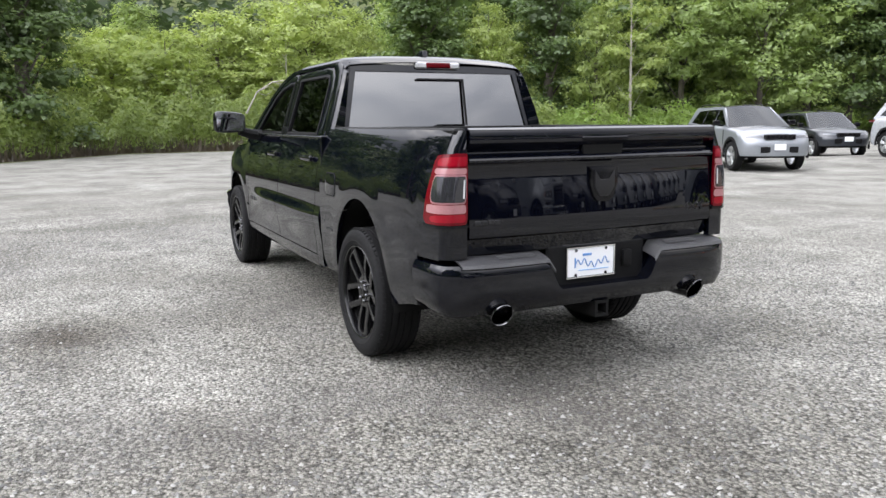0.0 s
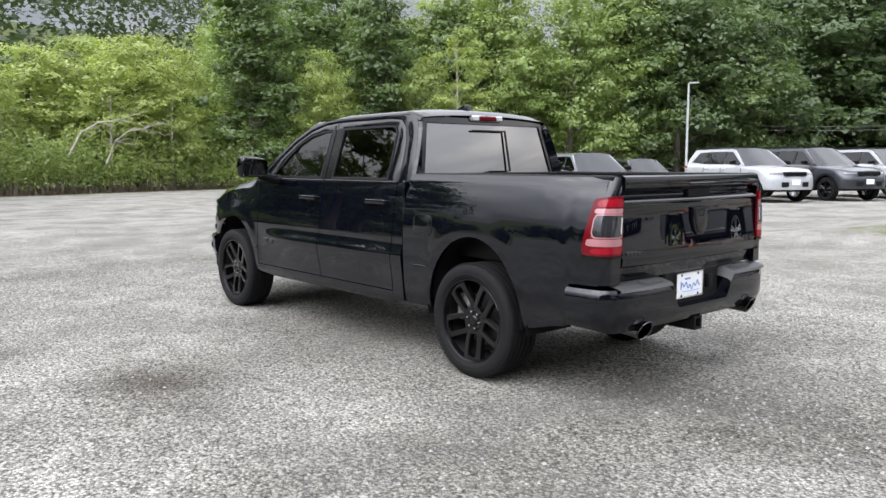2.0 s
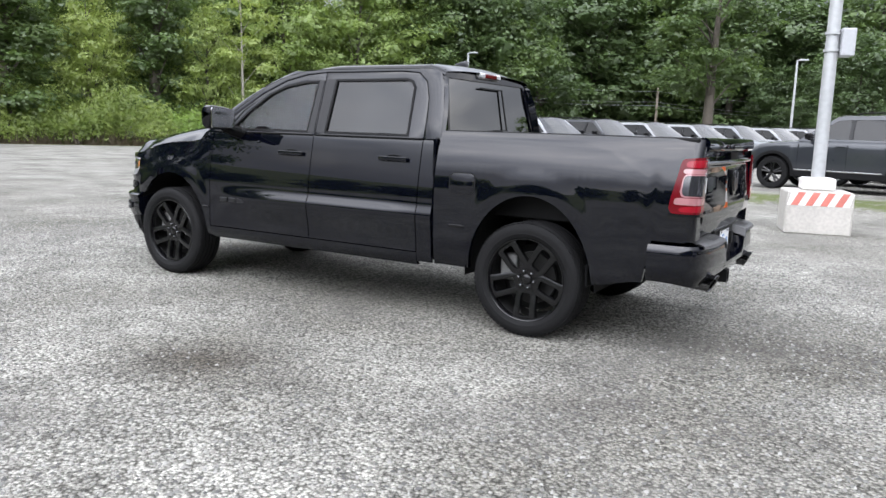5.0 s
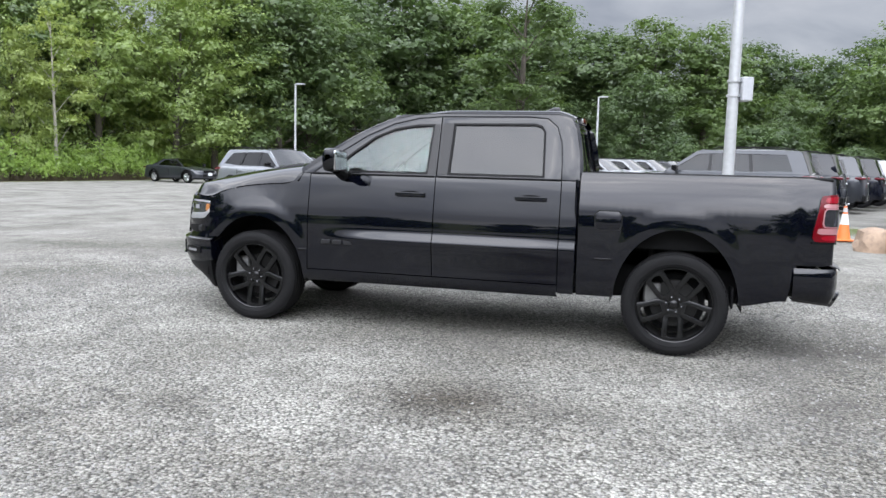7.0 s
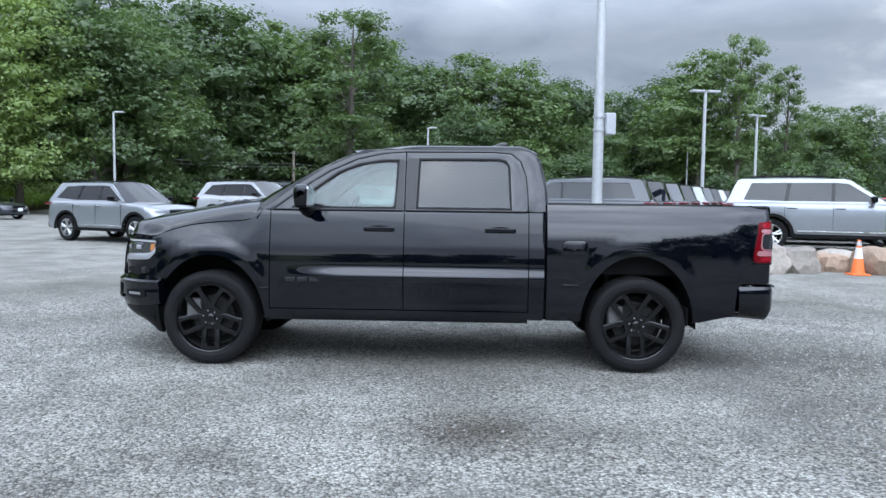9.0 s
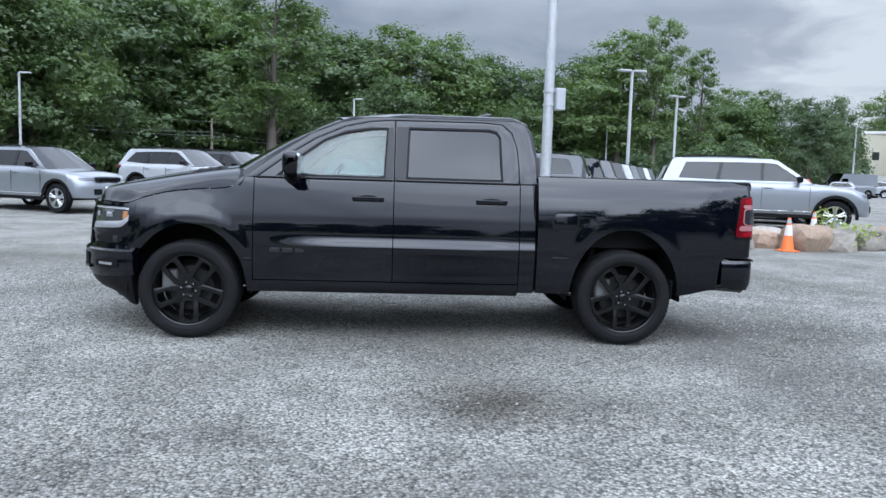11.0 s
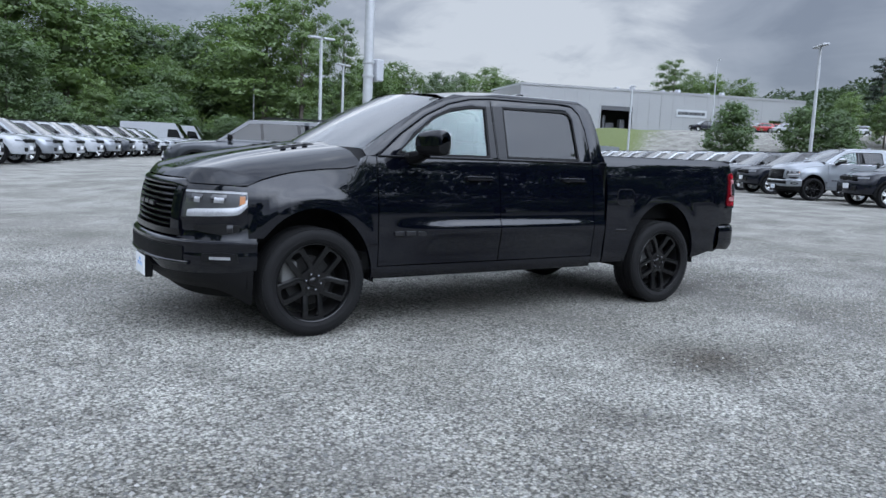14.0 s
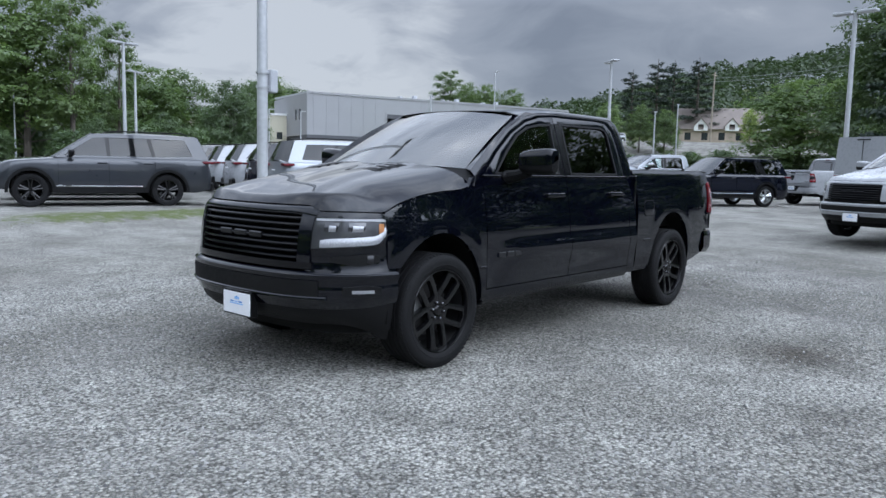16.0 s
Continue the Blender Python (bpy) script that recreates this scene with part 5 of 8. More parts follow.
def alloy_wheel(t, x, sgn, sides_out):
    """A 22-inch wheel: ribbed tyre, rim barrel, five twin spokes, cap and nuts, with a brake disc behind."""
    if not WHEEL_PARTS:
        bm = bmesh.new()
        half = [(0.291, 0.112), (0.297, 0.126), (0.308, 0.134), (0.325, 0.1385), (0.3275, 0.1405), (0.330, 0.1385), (0.352, 0.141), (0.372, 0.137), (0.388, 0.128), (0.398, 0.118), (0.4035, 0.105)]
        tread = []
        for a, b in ((0.105, 0.072), (0.060, 0.026), (0.014, -0.014), (-0.026, -0.060), (-0.072, -0.105)):
            tread += [(0.4045, a), (0.4065, (a + b) / 2), (0.4045, b), (0.396, b - 0.002), (0.396, b - 0.010)]
        tread = tread[:-2]
        prof = half + tread + [(r, -w) for r, w in half[::-1]]
        lathe(bm, prof, 56)
        WHEEL_PARTS["tyre"] = finish("tyre", bm, M_RUBBER, 32)
        bm = bmesh.new()
        # shoulder blocks of the tread
        for k in range(72):
            a = 2 * math.pi * k / 72
            for s in (1, -1):
                c = Vector((0.3995 * math.cos(a), s * 0.113, 0.3995 * math.sin(a)))
                m = Matrix.Translation(c) @ Matrix.Rotation(-a, 4, "Y") @ Matrix.Rotation(s * 0.45, 4, "Z")
                r = bmesh.ops.create_cube(bm, size=1.0, matrix=m @ Matrix.Diagonal((0.012, 0.018, 0.022, 1)))
        WHEEL_PARTS["tread"] = finish("tread", bm, M_RUBBER, 0)
        bm = bmesh.new()
        lathe(bm, [(0.283, 0.080), (0.292, 0.080), (0.294, 0.118), (0.2985, 0.125), (0.294, 0.131), (0.287, 0.128), (0.281, 0.112)], 64, closed=True)
        WHEEL_PARTS["rim"] = finish("rim", bm, M_RIM, 40)
        bm = bmesh.new()
        lathe(bm, [(0.268, -0.11), (0.290, -0.11), (0.291, 0.079), (0.281, 0.079), (0.270, 0.03)], 64, closed=True)
        WHEEL_PARTS["barrel"] = finish("barrel", bm, M_CHASSIS, 40)
        bm = bmesh.new()
        lathe(bm, [(0.06, -0.045), (0.235, -0.045), (0.240, -0.040), (0.240, -0.050), (0.06, -0.050)], 40, closed=True)
        WHEEL_PARTS["dust_shield"] = finish("dust_shield", bm, M_CHASSIS, 40)
        bm = bmesh.new()
        edge = [(0.03, 0.046), (0.085, 0.069), (0.12, 0.077), (0.20, 0.080), (0.258, 0.084), (0.274, 0.090)]
        outline = [(u, -v) for u, v in edge] + [(0.281, -0.05), (0.284, 0.0), (0.281, 0.05)] + edge[::-1]
        slot = [(0.100, 0.026), (0.107, 0.033), (0.124, 0.037), (0.20, 0.039), (0.246, 0.040), (0.256, 0.034)]
        hole = [(u, -v) for u, v in slot] + [(0.264, 0.0)] + slot[::-1]

        def dish(u, v, d):
            return (u, 0.088 + 0.026 * smoothstep(0.05, 0.25, u) - 0.10 * max(0.0, abs(v) - 0.05) - d * 1.0, v)

        cut_plate(bm, outline, [hole], dish, 0.045)
        bevelled(bm, 0.006, 50, 2)
        WHEEL_PARTS["spoke"] = finish("spoke", bm, M_RIM, 35)
        bm = bmesh.new()
        lathe(bm, [(0.001, 0.104), (0.030, 0.103), (0.036, 0.098), (0.040, 0.086), (0.075, 0.084), (0.090, 0.078), (0.092, 0.03), (0.001, 0.03)], 36)
        WHEEL_PARTS["hub_cap"] = finish("hub_cap", bm, M_RIM, 40)
        bm = bmesh.new()
        lathe(bm, [(0.001, 0.106), (0.007, 0.105), (0.0105, 0.100), (0.0115, 0.075), (0.001, 0.075)], 8)
        WHEEL_PARTS["wheel_nut"] = finish("wheel_nut", bm, M_CHROME_DARK, 50)
        bm = bmesh.new()
        lathe(bm, [(0.075, 0.0), (0.185, 0.0), (0.187, -0.004), (0.187, -0.028), (0.185, -0.032), (0.075, -0.032)], 40, closed=True)
        WHEEL_PARTS["brake_disc"] = finish("brake_disc", bm, M_IRON, 40)
        bm = bmesh.new()
        box(bm, 0.105, 0.235, -0.05, 0.045, -0.03, 0.16, 0.015)
        WHEEL_PARTS["brake_caliper"] = finish("brake_caliper", bm, M_CALIPER, 40)
    w = new("wheel", WHEEL_PARTS["tyre"])
    w.parent = t
    y = 0.862
    w.matrix_basis = pose(x, sgn * y, HUB, 0, 0, 0 if sgn > 0 else 180)

    def sub(name, m=None):
        o = new(name, WHEEL_PARTS[name])
        o.parent = w
        if m is not None:
            o.matrix_basis = m
        return o

    tagged(sub("tread"), kind="stuff")
    sub("rim")
    sub("barrel")
    sub("dust_shield")
    for k in range(5):
        sub("spoke", pose(0, 0, 0, 0, 90 + 72 * k, 0))
    sub("hub_cap")
    for k in range(6):
        a = radians(60 * k + 12)
        sub("wheel_nut", pose(0.060 * math.cos(a), 0.004, 0.060 * math.sin(a)))
    sub("brake_disc")
    sub("brake_caliper")
    return w


def truck(paint_mat, label, at=None, group="", chrome=False):
    t = thing("pickup_truck", label, "pickup truck", group, at)
    bright = M_CHROME if chrome else M_GLOSSTRIM
    for s in (-1, 1):
        # lower body
        top_f = [(-2.33, 1.105), (-2.2, 1.155), (-2.0, 1.205), (-1.75, 1.235), (-1.55, 1.25), (-1.48, 1.275), (-1.42, 1.345), (-1.315, 1.346)]
        part("front_fender", flank_panel(-2.325, -1.318, lambda x: arch(x, 0.74 if x < -1.9 else 0.46), lambda x: hermite(top_f, x), s), paint_mat, t)
        fd = part("front_door", flank_panel(-1.310, -0.160, lambda x: 0.505, lambda x: 1.346, s), paint_mat, t)
        rd = part("rear_door", flank_panel(-0.152, 0.908, lambda x: 0.505, lambda x: 1.346, s), paint_mat, t)
        part("cab_corner", flank_panel(0.916, 1.045, lambda x: 0.43, lambda x: 1.346, s), paint_mat, t)
        part("rocker_panel", flank_panel(-1.36, 0.912, lambda x: 0.40, lambda x: 0.497, s, 5), paint_mat, t)
        part("bed_side", flank_panel(1.068, 2.902, lambda x: arch(x, (0.43 + 0.06 * smoothstep(2.3, 2.65, x)) if x < 2.665 else 0.772), lambda x: 1.42, s, 32), paint_mat, t)
        # upper doors and pillars
        place = lambda u, v, d: (u, s * (cab_y(v) - d), v)
        bm = bmesh.new()
        cut_plate(bm, CAB_EDGE + APERTURE[::-1], [], place, 0.05)
        part("cab_frame", bevelled(bm, 0.006), paint_mat, t)
        cut = [p for p in inset_loop(APERTURE, 0.005)]
        front = [p for p in cut if p[0] < -0.16] + [(-0.160, 1.861), (-0.160, 1.352)]
        rear = [(-0.152, 1.352), (-0.152, 1.861)] + [p for p in cut if p[0] > -0.14]
        for dr, outline, hole, gm in ((fd, front, FRONT_GLASS, M_GLASS), (rd, rear, REAR_GLASS, M_PRIVACY)):
            bm = bmesh.new()
            cut_plate(bm, outline, [hole], lambda u, v, d: (u, s * (cab_y(v) - 0.004 - d), v), 0.04)
            part("window_frame", bevelled(bm, 0.004), paint_mat, dr)
            bm = bmesh.new()
            ring = inset_loop(hole, 0.014)
            cut_plate(bm, inset_loop(hole, -0.003), [ring], lambda u, v, d: (u, s * (cab_y(v) + 0.001 - d), v), 0.02)
            part("window_seal", bm, M_TRIM, dr)
            bm = bmesh.new()
            cut_plate(bm, inset_loop(hole, 0.004), [], lambda u, v, d: (u, s * (cab_y(v) - 0.014 - d), v), 0.005)
            part("window_glass", bm, gm, dr).visible_shadow = False
        bm = bmesh.new()
        cut_plate(bm, [(-0.232, 1.372), (-0.212, 1.80), (-0.166, 1.80), (-0.166, 1.372)], [], lambda u, v, d: (u, s * (cab_y(v) + 0.002 - d), v), 0.01)
        part("pillar_trim", bm, M_GLOSSTRIM, fd)
        bm = bmesh.new()
        cut_plate(bm, [(-0.146, 1.372), (-0.146, 1.81), (-0.044, 1.81), (-0.058, 1.372)], [], lambda u, v, d: (u, s * (cab_y(v) + 0.002 - d), v), 0.01)
        part("pillar_trim", bm, M_GLOSSTRIM, rd)
        for dr, x0, x1 in ((fd, -1.30, -0.17), (rd, -0.145, 0.90)):
            bm = bmesh.new()
            box(bm, x0, x1, s * 0.900 - 0.014, s * 0.900 + 0.014, 1.344, 1.362, 0.005)
            part("belt_moulding", bm, bright, dr)
        for dr, hx in ((fd, -0.37), (rd, 0.67)):
            bm = bmesh.new()
            y0 = flank(hx, 1.19)
            box(bm, hx - 0.13, hx + 0.13, s * (y0 + 0.020) - 0.012, s * (y0 + 0.020) + 0.012, 1.178, 1.214, 0.010, 3)
            for ex in (-0.115, 0.115):
                box(bm, hx + ex - 0.018, hx + ex + 0.018, s * (y0 + 0.0) - 0.015, s * (y0 + 0.0) + 0.015, 1.180, 1.212, 0.005)
            part("door_handle", bm, bright if chrome else paint_mat, dr)
            bm = bmesh.new()
            lathe(bm, [(0.001, 0.002), (0.07, 0.003), (0.085, 0.001), (0.087, -0.004), (0.001, -0.004)], 24)
            for v in bm.verts:
                v.co = Vector((hx + v.co.x * 1.25, s * (y0 + 0.001 + v.co.y * 0.3), 1.19 + v.co.z * 0.42))
            bmesh.ops.recalc_face_normals(bm, faces=bm.faces)
            part("handle_cup", bm, M_GLOSSTRIM, dr)
        # three raised letters reduced to plain blocks
        for k in range(3):
            bm = bmesh.new()
            x0 = -1.175 + 0.105 * k if s < 0 else -0.965 - 0.105 * k
            box(bm, x0, x0 + 0.085, s * flank(-1.0, 0.755) - 0.006, s * flank(-1.0, 0.755) + 0.006, 0.735, 0.772, 0.004)
            part("door_badge", bm, M_BADGE, fd)
        # pillar between screen and side, roof edge
        bm = bmesh.new()
        inner = [(-1.395 + 0.80 * q, 0.805 - 0.145 * q, 1.405 + 0.455 * q) for q in np.linspace(0, 1, 8)]
        outer = [(hermite([(i / 4, p[0]) for i, p in enumerate(CAB_EDGE[:5])], q), hermite([(i / 4, p[1]) for i, p in enumerate(CAB_EDGE[:5])], q)) for q in np.linspace(0, 1, 8)]
        rows = [[(x, s * y, z) for x, y, z in inner], [((x + a) / 2 - 0.02, s * ((y + cab_y(b)) / 2 + 0.02), (z + b) / 2 + 0.015) for (x, y, z), (a, b) in zip(inner, outer)], [(a, s * cab_y(b), b) for a, b in outer]]
        sheet(bm, rows)
        part("screen_pillar", thicken(bm, 0.02), paint_mat, t)
        # mirror
        def mirror_shell(a0, a1, grow):
            b = bmesh.new()
            rows = []
            for q in (0.0, 0.03, 0.12, 0.35, 0.65, 0.88, 0.97, 1.0):
                end = 0.45 if q in (0.0, 1.0) else 0.80 if q in (0.03, 0.97) else 0.95 if q in (0.12, 0.88) else 1.0
                hz, hx = (0.088 + 0.012 * q) * end + grow, (0.082 - 0.022 * q) * end + grow
                row = []
                for a in np.linspace(a0, a1, 19):
                    c, d = math.cos(a), math.sin(a)
                    row.append((-0.992 + 0.03 * q + hx * math.copysign(abs(c) ** 0.6, c), s * (1.045 + 0.285 * q), 1.462 + 0.008 * q + hz * math.copysign(abs(d) ** 0.6, d)))
                rows.append(row)
            sheet(b, rows)
            for e in (0, -1):
                b.faces.new([b.verts.new(p) for p in rows[e]])
            bmesh.ops.remove_doubles(b, verts=b.verts, dist=0.0004)
            bmesh.ops.recalc_face_normals(b, faces=b.faces)
            return b

        mir = part("mirror", mirror_shell(-math.pi, math.pi, 0.0), M_TRIM, t)
        part("mirror_cap", mirror_shell(0.12, math.pi + 0.10, 0.004), M_CHROME if chrome else paint_mat, mir)
        bm = bmesh.new()
        cut_plate(bm, [(1.062, 1.40), (1.075, 1.385), (1.30, 1.385), (1.312, 1.40), (1.316, 1.53), (1.302, 1.548), (1.075, 1.540), (1.062, 1.525)], [], lambda u, v, d: (-0.906 + 0.004 * (u - 1.05) / 0.27 - d, s * u, v), 0.014)
        part("mirror_glass", bm, M_MIRROR, mir)
        bm = bmesh.new()
        tube(bm, [(-1.0, s * 0.90, 1.345), (-0.99, s * 1.0, 1.36), (-0.985, s * 1.10, 1.39)], [0.055, 0.048, 0.042], 10)
        box(bm, -1.07, -0.93, s * 0.905 - 0.03, s * 0.905 + 0.03, 1.325, 1.385, 0.02)
        part("mirror_arm", bm, M_TRIM, mir)
        # dark fillers added behind the shut lines to stop light showing through
        for x in (-1.314, -0.156, 0.912):
            bm = bmesh.new()
            box(bm, x - 0.03, x + 0.03, s * 0.875 - 0.02, s * 0.875 + 0.02, 0.50, 1.32, 0.004)
            part("shut_line_filler", bm, M_CHASSIS, t)
        # wheel housings
        for c, b in ((-AXLE, 0.565), (AXLE, 0.605)):
            bm = bmesh.new()
            arc = np.linspace(-0.05, math.pi + 0.05, 26)
            sheet(bm, [[(c + 0.50 * math.cos(a), s * yy, HUB + b * math.sin(a)) for a in arc] for yy in (0.50, 0.955)])
            sheet(bm, [[(c + q * 0.50 * math.cos(a), s * 0.52, HUB + q * b * math.sin(a)) for a in arc] for q in (1.0, 0.02)])
            part("wheel_housing", bm, M_CHASSIS, t)
        for ax in (-AXLE, AXLE):
            alloy_wheel(t, ax, s, True)
        # small reflective side strips
        for x0, x1, z in ((-1.40, -1.325, 0.672), (1.20, 1.34, 0.735)):
            bm = bmesh.new()
            xm = (x0 + x1) / 2
            box(bm, x0, x1, s * flank(xm, z) - 0.006, s * flank(xm, z) + 0.006, z - 0.010, z + 0.010, 0.004)
            part("side_marker", bm, bright, t)
        # tail lamp
        def tail_point(u, z, out):
            x_side = 2.79 + 0.05 * smoothstep(0.95, 1.30, z)
            wide = flank(2.90, z)
            if u < 0.42:
                x, y = 2.962 - 0.004 * u / 0.42, 0.815 + (wide - 0.06 - 0.815) * u / 0.42
            elif u < 0.72:
                c = math.radians(90) * (u - 0.42) / 0.30
                x, y = 2.90 + 0.058 * math.cos(c), wide - 0.06 + 0.06 * math.sin(c)
            else:
                x = 2.90 + (x_side - 2.90) * (u - 0.72) / 0.28
                y = flank(x, z)
            k = smoothstep(0.42, 0.72, u)
            return (x + out * (1 - k), s * (y + out * k), z)

        def tail_patch(u0, u1, z0, z1, out, depth=0.03, round_by=0.0, slant=0.0):
            b = bmesh.new()
            us = np.linspace(u0, u1, 26)
            qs = np.linspace(0, 1, 8)

            def span(u, q):
                k = min(u - u0, u1 - u) / 0.10
                cut = round_by * (1 - math.sqrt(1 - (1 - k) ** 2)) if k < 1 else 0.0
                drop = slant * max(0.0, u - 0.5)
                return z0 + cut + (z1 - drop - z0 - 2 * cut) * q

            rows = [[tail_point(u, span(u, q), out) for u in us] for q in qs]
            lo = [tail_point(u, span(u, 0), out - depth) for u in us]
            hi = [tail_point(u, span(u, 1), out - depth) for u in us]
            sheet(b, [lo] + rows + [hi])
            for e, u in ((0, u0), (-1, u1)):
                sheet(b, [[r[e] for r in rows], [tail_point(u, span(u, q), out - depth) for q in qs]])
            bmesh.ops.remove_doubles(b, verts=b.verts, dist=0.0004)
            bmesh.ops.recalc_face_normals(b, faces=b.faces)
            return b

        part("bed_corner", tail_patch(0.0, 0.72, 0.78, 1.418, 0.0, 0.04), paint_mat, t)
        tl = part("taillight", tail_patch(0.02, 1.0, 0.955, 1.308, 0.014, 0.05, 0.03, 0.03), M_LENS_RED, t, "red and clear wrap-round taillight")
        for z0, z1 in ((1.246, 1.292), (0.968, 1.008)):
            part("red_panel", tail_patch(0.09, 0.84, z0, z1, 0.0165, 0.03, 0.012, 0.03), M_LENS_BRIGHT, tl)
        part("clear_band", tail_patch(0.08, 0.88, 1.206, 1.236, 0.0165, 0.03, 0.008), M_LENS_PINK, tl)
        part("clear_band", tail_patch(0.08, 0.93, 1.012, 1.056, 0.0165, 0.03, 0.008), M_LENS_PINK, tl)
        part("dark_window_rim", tail_patch(0.07, 0.86, 1.060, 1.204, 0.018, 0.03, 0.03), M_LENS_PINK, tl)
        part("dark_window", tail_patch(0.10, 0.83, 1.069, 1.196, 0.021, 0.03, 0.026), M_LENS_DARK, tl)
        part("light_bar", tail_patch(0.15, 0.20, 1.082, 1.184, 0.024, 0.03, 0.01), M_LENS_CLEAR, tl)
        part("lamp_base_trim", tail_patch(0.0, 1.0, 0.938, 0.953, 0.016), bright, tl)

    # hood
    def hood_z(x, q):
        ze = hermite([(-2.84, 1.09), (-2.6, 1.10), (-2.33, 1.115), (-2.2, 1.165), (-2.0, 1.215), (-1.75, 1.245), (-1.55, 1.26), (-1.3, 1.33)], x)
        zc = hermite([(-2.84, 1.163), (-2.72, 1.196), (-2.5, 1.252), (-2.2, 1.318), (-1.8, 1.388), (-1.5, 1.43), (-1.3, 1.45)], x)
        front = 1 - smoothstep(-2.85, -2.1, x)
        a = abs(q)
        b = max(0.0, (a - 0.45 - 0.16 * front) / (0.55 - 0.16 * front))
        side = 1 - (0.14 * b + 0.86 * b ** 2.8)
        a -= 0.17 * front
        return ze + (zc - ze) * side + 0.020 * (1 - smoothstep(0.36, 0.54, a)) * smoothstep(-2.78, -2.4, x) - 0.009 * (1 - smoothstep(0.02, 0.26, a)) * smoothstep(-2.80, -2.6, x)

    def shut_line(u):
        """Height of the hood's front edge."""
        return 1.150 - 0.034 * smoothstep(2.75, 3.35, u) - 0.008 * smoothstep(4.0, 7.2, u)

    bm = bmesh.new()
    rows = []
    qs = np.linspace(-1, 1, 81)
    for k in range(40):
        f = (k / 39) ** 2.0
        row = []
        for q in qs:
            u = lerp_table([(0, 0), (0.22, 1), (0.44, 2), (0.62, 3), (0.765, 4), (0.868, 5), (0.925, 6), (0.945, 6.8)], abs(q) * 0.945)
            xf = nose_point(u, shut_line(u), -0.002)[0] if abs(q) < 0.999 else -2.335
            xr = -1.565 + 0.16 * q * q
            x = xf + (xr - xf) * f
            y = q * (0.914 + (min(flank(x, hood_z(x, 1.0)) - 0.006, 0.945) - 0.914) * smoothstep(-2.45, -2.2, x))
            lip = min(1.0, max(0.0, (x - xf) / (0.07 + 0.09 * smoothstep(2.8, 4.5, u))))
            zf = shut_line(u) if abs(q) < 0.985 else hood_z(x, q)
            row.append((x, y, zf + (max(hood_z(x, q), zf) - zf) * (1 - (1 - lip) ** 2)))
        rows.append(row)
    sheet(bm, rows)
    bmesh.ops.recalc_face_normals(bm, faces=bm.faces)
    if sum(f.normal.z for f in bm.faces) < 0:
        bmesh.ops.reverse_faces(bm, faces=bm.faces)
    hood = part("hood", bm, paint_mat, t)
    for s in (-1, 1):
        bm = bmesh.new()
        sheet(bm, [[(u, s * v, hood_z(u, v / 0.93) + (0.004 if 0.27 < v < 0.43 and -1.95 < u < -1.64 else -0.004)) for u in np.linspace(-1.97, -1.62, 12)] for v in np.linspace(0.26, 0.44, 7)])
        vent = part("hood_vent", thicken(bm, 0.006), M_TRIM, hood)
        for k in range(3):
            bm = bmesh.new()
            x0 = -1.91 + 0.09 * k
            sheet(bm, [[(u, s * v, hood_z(u, v / 0.93) + dz) for u, dz in ((x0, 0.006), (x0 + 0.02, 0.013), (x0 + 0.05, 0.006))] for v in np.linspace(0.29, 0.41, 6)])
            part("vent_fin", bm, M_GLOSSTRIM, vent)
    bm = bmesh.new()
    cq = np.linspace(-1, 1, 31)
    top_edge = [(-1.595 + 0.205 * min(abs(q) / 0.88, 1.0) ** 2, (q / 0.88 * 0.805) if abs(q) < 0.88 else math.copysign(0.805 + (abs(q) - 0.88) / 0.12 * 0.10, q), 1.432 - 0.025 * min(abs(q) / 0.88, 1.0) ** 2 - 0.055 * max(0.0, (abs(q) - 0.88) / 0.12)) for q in cq]
    low_edge = [(-1.575 + 0.16 * q * q - 0.02, q * 0.935, min(hood_z(-1.575 + 0.16 * q * q, q) - 0.02, p[2] - 0.02)) for q, p in zip(cq, top_edge)]
    sheet(bm, [low_edge, [tuple((Vector(a) + Vector(b)) / 2 - Vector((0, 0, 0.006))) for a, b in zip(low_edge, top_edge)], top_edge])
    part("cowl", thicken(bm, 0.003), M_TRIM, t)
    for a, b in (((-1.44, -0.55, 1.425), (-1.33, 0.12, 1.475)), ((-1.46, 0.10, 1.43), (-1.28, 0.66, 1.47))):
        bm = bmesh.new()
        tube(bm, [a, ((a[0] + b[0]) / 2 - 0.01, (a[1] + b[1]) / 2, (a[2] + b[2]) / 2 + 0.012), b], [0.012, 0.010, 0.006], 6)
        part("wiper", bm, M_TRIM, t)

    # screens and roof
    cs = np.linspace(-1, 1, 17)
    bm = bmesh.new()
    sheet(bm, [[(-1.60 + 0.205 * c * c + q * (0.90 - 0.105 * c * c), c * (0.805 - 0.145 * q), 1.43 - 0.025 * c * c + q * (0.468 - 0.013 * c * c) + 0.02 * math.sin(math.pi * q)) for c in cs] for q in np.linspace(0, 1, 9)])
    part("windshield", thicken(bm, 0.006), M_SCREEN, t).visible_shadow = False
    bm = bmesh.new()
    prof = [(-0.738, 1.893), (-0.728, 1.908), (-0.70, 1.921), (-0.60, 1.932), (-0.40, 1.944), (-0.2, 1.950), (0.0, 1.952)]
    prof += [(-a, b) for a, b in prof[-2::-1]]
    rows = []
